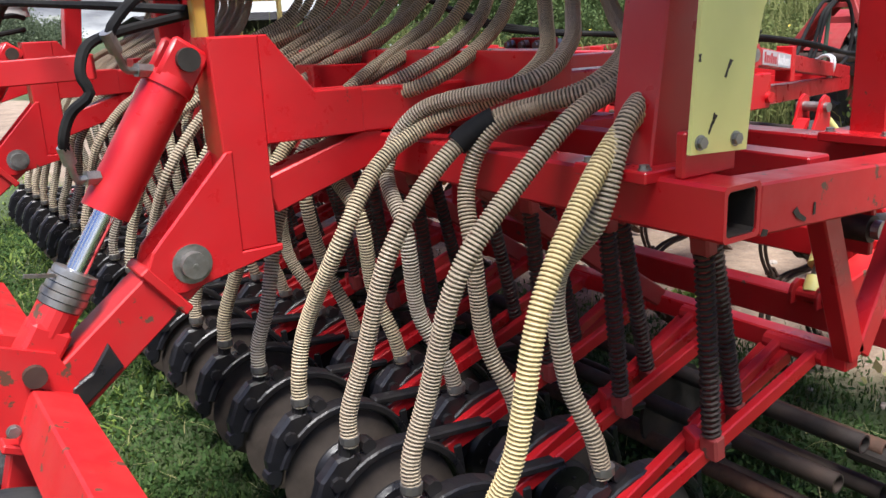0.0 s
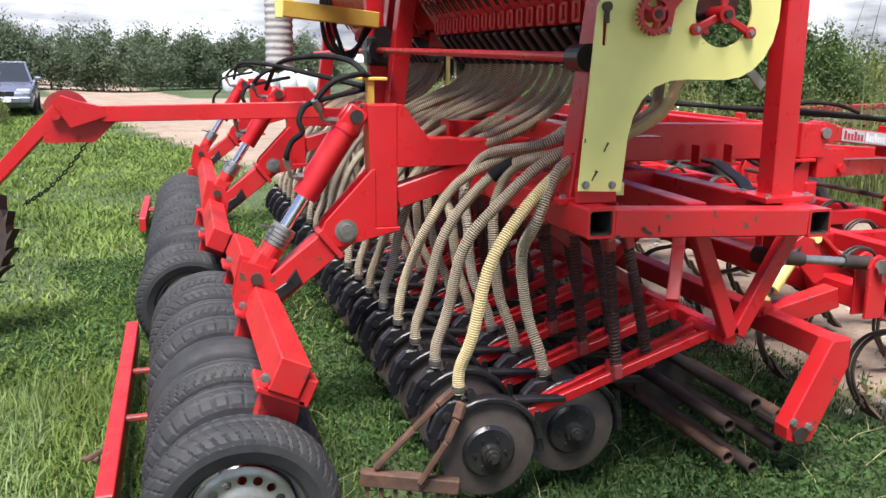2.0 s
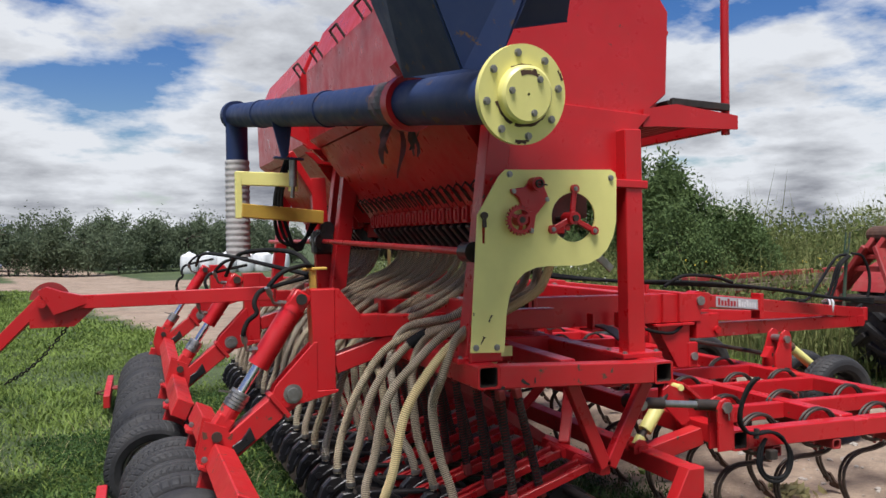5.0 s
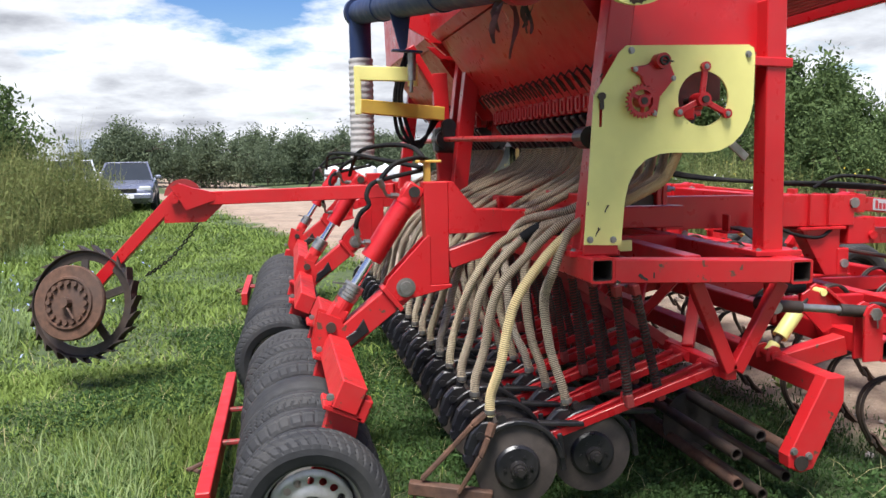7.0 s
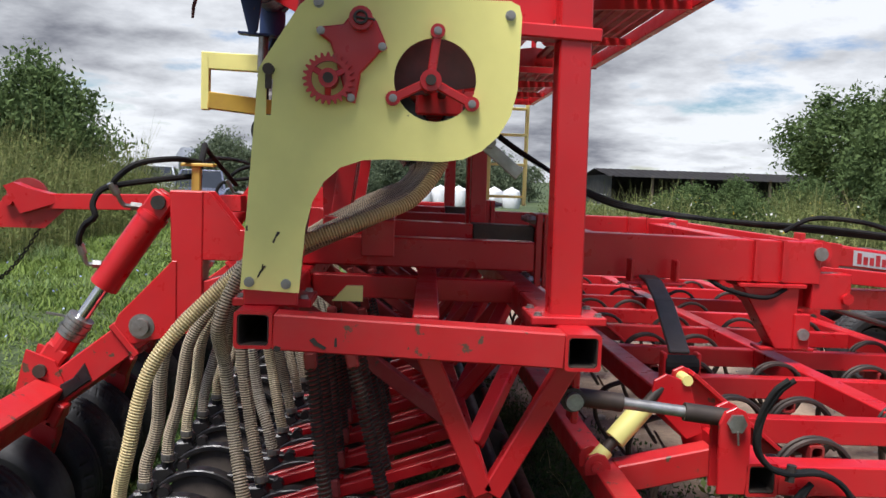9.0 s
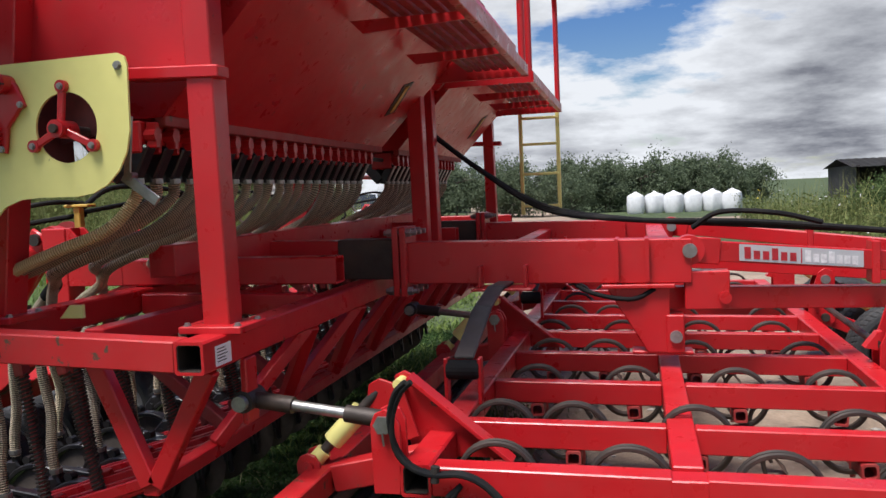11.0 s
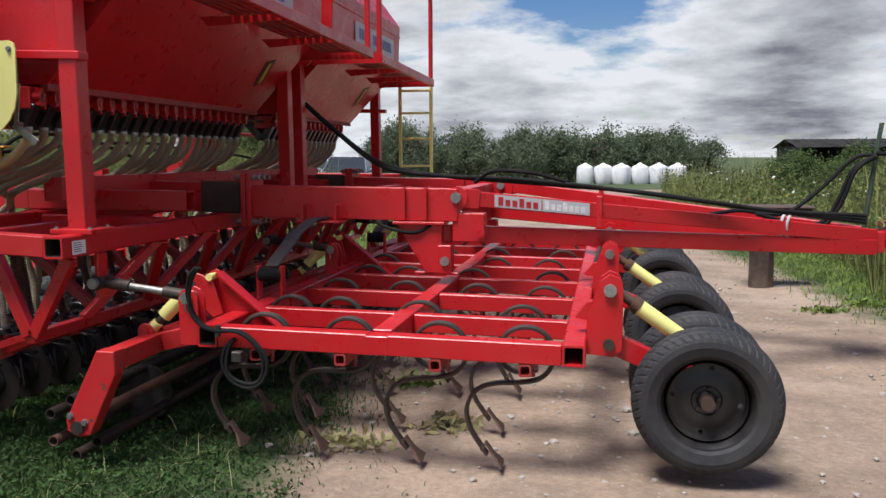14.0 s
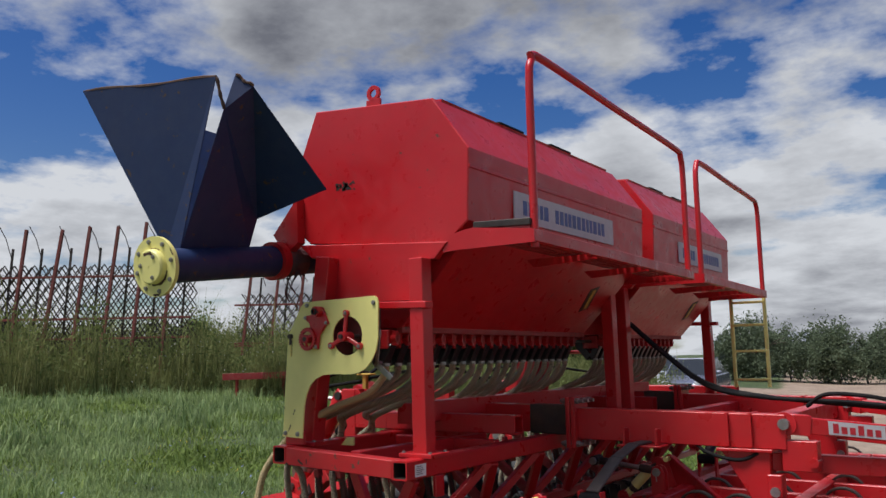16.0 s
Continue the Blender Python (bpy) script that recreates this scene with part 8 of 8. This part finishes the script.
    # coupling frame: two plate legs that lean together, a cross bar and a roll on top
    for x, lean in ((-0.60, -0.26), (0.08, -0.14)):
        part_at("frame_leg", lambda b, x=x, lean=lean: (beam(b, (x, -1.06, 0.93), (lean, -1.02, 1.38), 0.05, 0.13, 0.008, (0, 1, 0)), beam(b, (lean, -1.02, 1.34), (lean + 0.05, -0.92, 1.50), 0.05, 0.11, 0.008, (0, 1, 0)), box(b, (x - 0.06, -1.12, 0.84), (x + 0.06, -0.98, 0.97), 0.01)), ob, RED_DULL, "rusty red frame leg")
        part_at("leg_plate", lambda b, x=x, lean=lean: beam(b, (x + 0.03, -0.98, 0.95), (lean + 0.02, -0.93, 1.34), 0.02, 0.09, 0.004, (0, 1, 0)), ob, RED_DULL)
    part_at("cross_bar", lambda b: (rod(b, (-0.72, -1.06, 0.885), (0.30, -1.06, 0.885), 0.035, 14), beam(b, (-0.66, -1.02, 0.80), (0.26, -1.02, 0.80), 0.05, 0.07)), ob, DARK_METAL, "dark cross bar")
    part_at("frame_tie", lambda b: (beam(b, (-0.42, -1.03, 1.17), (-0.04, -1.03, 1.17), 0.06, 0.05), beam(b, (-0.34, -1.0, 1.28), (-0.06, -1.0, 1.28), 0.03, 0.04)), ob, RED_DULL)
    part_at("roll", lambda b: (rod(b, (-0.30, -0.93, 1.49), (0.00, -0.93, 1.49), 0.07, 16), rod(b, (-0.26, -0.93, 1.49), (-0.05, -0.93, 1.49), 0.082, 16)), ob, RUST)
    part_at("top_link", lambda b: (rod(b, (-0.14, -0.92, 1.46), (0.02, -0.2, 1.10), 0.045, 14), rod(b, (-0.10, -0.75, 1.36), (-0.03, -0.45, 1.22), 0.06, 14)), ob, DARK_METAL, "dark hydraulic top link")
    part_at("draw_frame", lambda b: (box(b, (-0.02, -0.95, 0.22), (0.06, -0.86, 0.86), 0.01), box(b, (0.26, -0.95, 0.22), (0.34, -0.86, 0.86), 0.01), box(b, (-0.02, -0.95, 0.22), (0.34, -0.84, 0.30), 0.01), box(b, (-0.02, -0.95, 0.46), (0.34, -0.86, 0.52), 0.01)), ob, DARK_METAL, "dark drawbar ladder")
    part_at("valve_block", lambda b: (box(b, (0.02, -0.45, 1.28), (0.34, -0.20, 1.50), 0.02), box(b, (0.06, -0.50, 1.52), (0.30, -0.22, 1.70), 0.03)), ob, BLACK)
    part_at("seat", lambda b: (box(b, (-0.24, 0.15, 1.25), (0.24, 0.6, 1.35), 0.05), box(b, (-0.24, 0.10, 1.35), (0.24, 0.2, 1.75), 0.05)), ob, BLACK)
    rng = random.Random(3)
    for k in range(7):
        x = -0.1 + 0.07 * k
        part_at("hydraulic_hose", lambda b, x=x: sweep(b, even(smooth_path([(x, -0.35, 1.35), (x + rng.uniform(-0.1, 0.1), -0.55, 1.52), (x + rng.uniform(-0.1, 0.1), -0.70, 1.35), (x + rng.uniform(-0.1, 0.1), -0.75, 1.05), (x * 0.5, -0.6, 0.80)], 50), 0.04), 0.015, 7), ob, RUBBER, "", True)
    return ob


tractor((7.35, 3.74), -90)

# timber heap behind the drawbar
tp = simple_thing("timber_heap", (9.4, 8.6), "heap of weathered beams and planks in weeds", "timber")
rng = random.Random(31)
for k in range(16):
    part_at("timber", lambda b: beam(b, (rng.uniform(-2.3, -1.0), rng.uniform(-0.5, 0.5), 0.08 + 0.085 * (k % 10)), (rng.uniform(1.0, 2.4), rng.uniform(-0.5, 0.5), 0.10 + 0.09 * (k % 10)), rng.uniform(0.10, 0.2), rng.uniform(0.06, 0.14)), tp, WOOD if k % 3 else RED_DULL)


# far sheds
def shed(at, turn, length, depth, eave, ridge, wall_mat, label, open_front=False):
    ob = simple_thing("farm_shed", at, label, "shed")
    PLACE[ob] = PLACE[ob] @ pose(0, 0, 0, 0, 0, turn)
    ob.matrix_basis = PLACE[ob]
    part_at("back_wall", lambda b: box(b, (-length / 2, depth / 2 - 0.2, -0.1), (length / 2, depth / 2, eave), 0.0), ob, wall_mat)
    for s in (-1, 1):
        part_at("end_wall", lambda b, s=s: box(b, (s * length / 2 - 0.1, -depth / 2, -0.1), (s * length / 2 + 0.1, depth / 2, eave), 0.0), ob, wall_mat)
    n = max(3, int(length / 2.6))
    if open_front:
        for i in range(n + 1):
            x = -length / 2 + length * i / n
            part_at("post", lambda b, x=x: box(b, (x - 0.08, -depth / 2, -0.1), (x + 0.08, -depth / 2 + 0.16, eave), 0.0), ob, WOOD)
    else:
        part_at("front_wall", lambda b: box(b, (-length / 2, -depth / 2, -0.1), (length / 2, -depth / 2 + 0.2, eave), 0.0), ob, wall_mat)
        for i in range(n):
            x = -length / 2 + length * (i + 0.5) / n
            part_at("window", lambda b, x=x: box(b, (x - 0.5, -depth / 2 - 0.03, eave * 0.45), (x + 0.5, -depth / 2 + 0.02, eave * 0.75), 0.0), ob, CAR_GLASS)
    for s in (-1, 1):
        part_at("roof", lambda b, s=s: corrugated(b, length + 0.8, s, depth, eave, ridge), ob, BARN_WALL if open_front else ROOF)
    return ob


def corrugated(bm, length, s, depth, eave, ridge):
    n = int(length / 0.5) * 2
    rows = []
    for t in (0.0, 1.0):
        y, z = s * (depth / 2 + 0.4) * (1 - t), eave - 0.1 + (ridge - eave + 0.1) * t
        rows.append([bm.verts.new((-length / 2 + length * i / n, y, z + (0.03 if i % 2 else 0.0))) for i in range(n + 1)])
    for i in range(n):
        bm.faces.new((rows[0][i], rows[0][i + 1], rows[1][i + 1], rows[1][i]))
    bmesh.ops.solidify(bm, geom=bm.faces[:], thickness=0.04)


shed((31.0, 21.0), -50, 20, 8, 1.35, 2.15, PALE_WALL, "long pale shed with a grey corrugated roof")
shed((30.5, 60.0), 0, 28, 8, 2.1, 2.6, BARN_WALL, "low dark open barn beyond the field", True)
shed((-11.0, 62.0), 4, 6, 5, 1.9, 2.7, PALE_WALL, "small far pale shed behind the orchard")

# uprooted plants and clods lying on the track
crng = random.Random(8)
for k, (x, y) in enumerate(((2.95, 1.55), (3.35, 1.9), (5.9, 5.4), (6.3, 5.8), (3.0, 2.6))):
    pts = np.array([(crng.gauss(0, 0.085), crng.gauss(0, 0.055), abs(crng.gauss(0.01, 0.018))) for _ in range(110)])
    me = quads_mesh("leaves", leaves(pts + np.array([x, y, ground_z(x, y) + 0.005]), 0.030, np.random.default_rng(k)), GRASS_DRY if k < 2 else GRASS, 4)
    tagged(new("wilted_plant", me), "wilted uprooted plant lying on the sand", "plant", "wilted plants", "stuff")
bm = bmesh.new()
for k in range(1100):
    x, y = crng.uniform(2.5, 6.4), crng.uniform(-1.5, 7.5)
    r = crng.uniform(0.004, 0.016) if crng.random() < 0.92 else crng.uniform(0.018, 0.03)
    res = bmesh.ops.create_icosphere(bm, subdivisions=1, radius=r)
    for v in res["verts"]:
        v.co = Vector((v.co.x * crng.uniform(0.8, 1.4), v.co.y * crng.uniform(0.8, 1.3), v.co.z * 0.7)) + Vector((x, y, ground_z(x, y) + r * 0.2))
tagged(part("pebbles", bm, None, IDENT, "small stones scattered on the sandy track", STONE), "", "stones", "", "stuff")
# flowers in the weeds
fr = np.random.default_rng(14)
for nm, mt, nf, reg in (("yellow_flowers", FLOWER_Y, 200, (-9.5, -4.2, 4.0, 10.0, 0.15, 0.42)), ("blue_flowers", FLOWER_B, 420, (-7.0, -1.6, 1.5, 13.0, 0.15, 0.42)), ("yellow_flowers", FLOWER_Y, 220, (5.6, 14.0, 8.0, 21.0, 0.6, 1.35)), ("white_flowers", FLOWER_W, 350, (5.6, 13.0, 8.0, 22.0, 0.6, 1.35)), ("white_flowers", FLOWER_W, 500, (-26.0, -12.0, 12.0, 26.0, 1.2, 2.4))):
    c = np.stack([fr.uniform(reg[0], reg[1], nf), fr.uniform(reg[2], reg[3], nf), fr.uniform(reg[4], reg[5], nf)], 1)
    tagged(new(nm, quads_mesh(nm, leaves(c, 0.018 if reg[4] < 0.3 else 0.026, fr), mt, 4)), "small wild flowers scattered in rough grass", "flowers", "", "stuff")
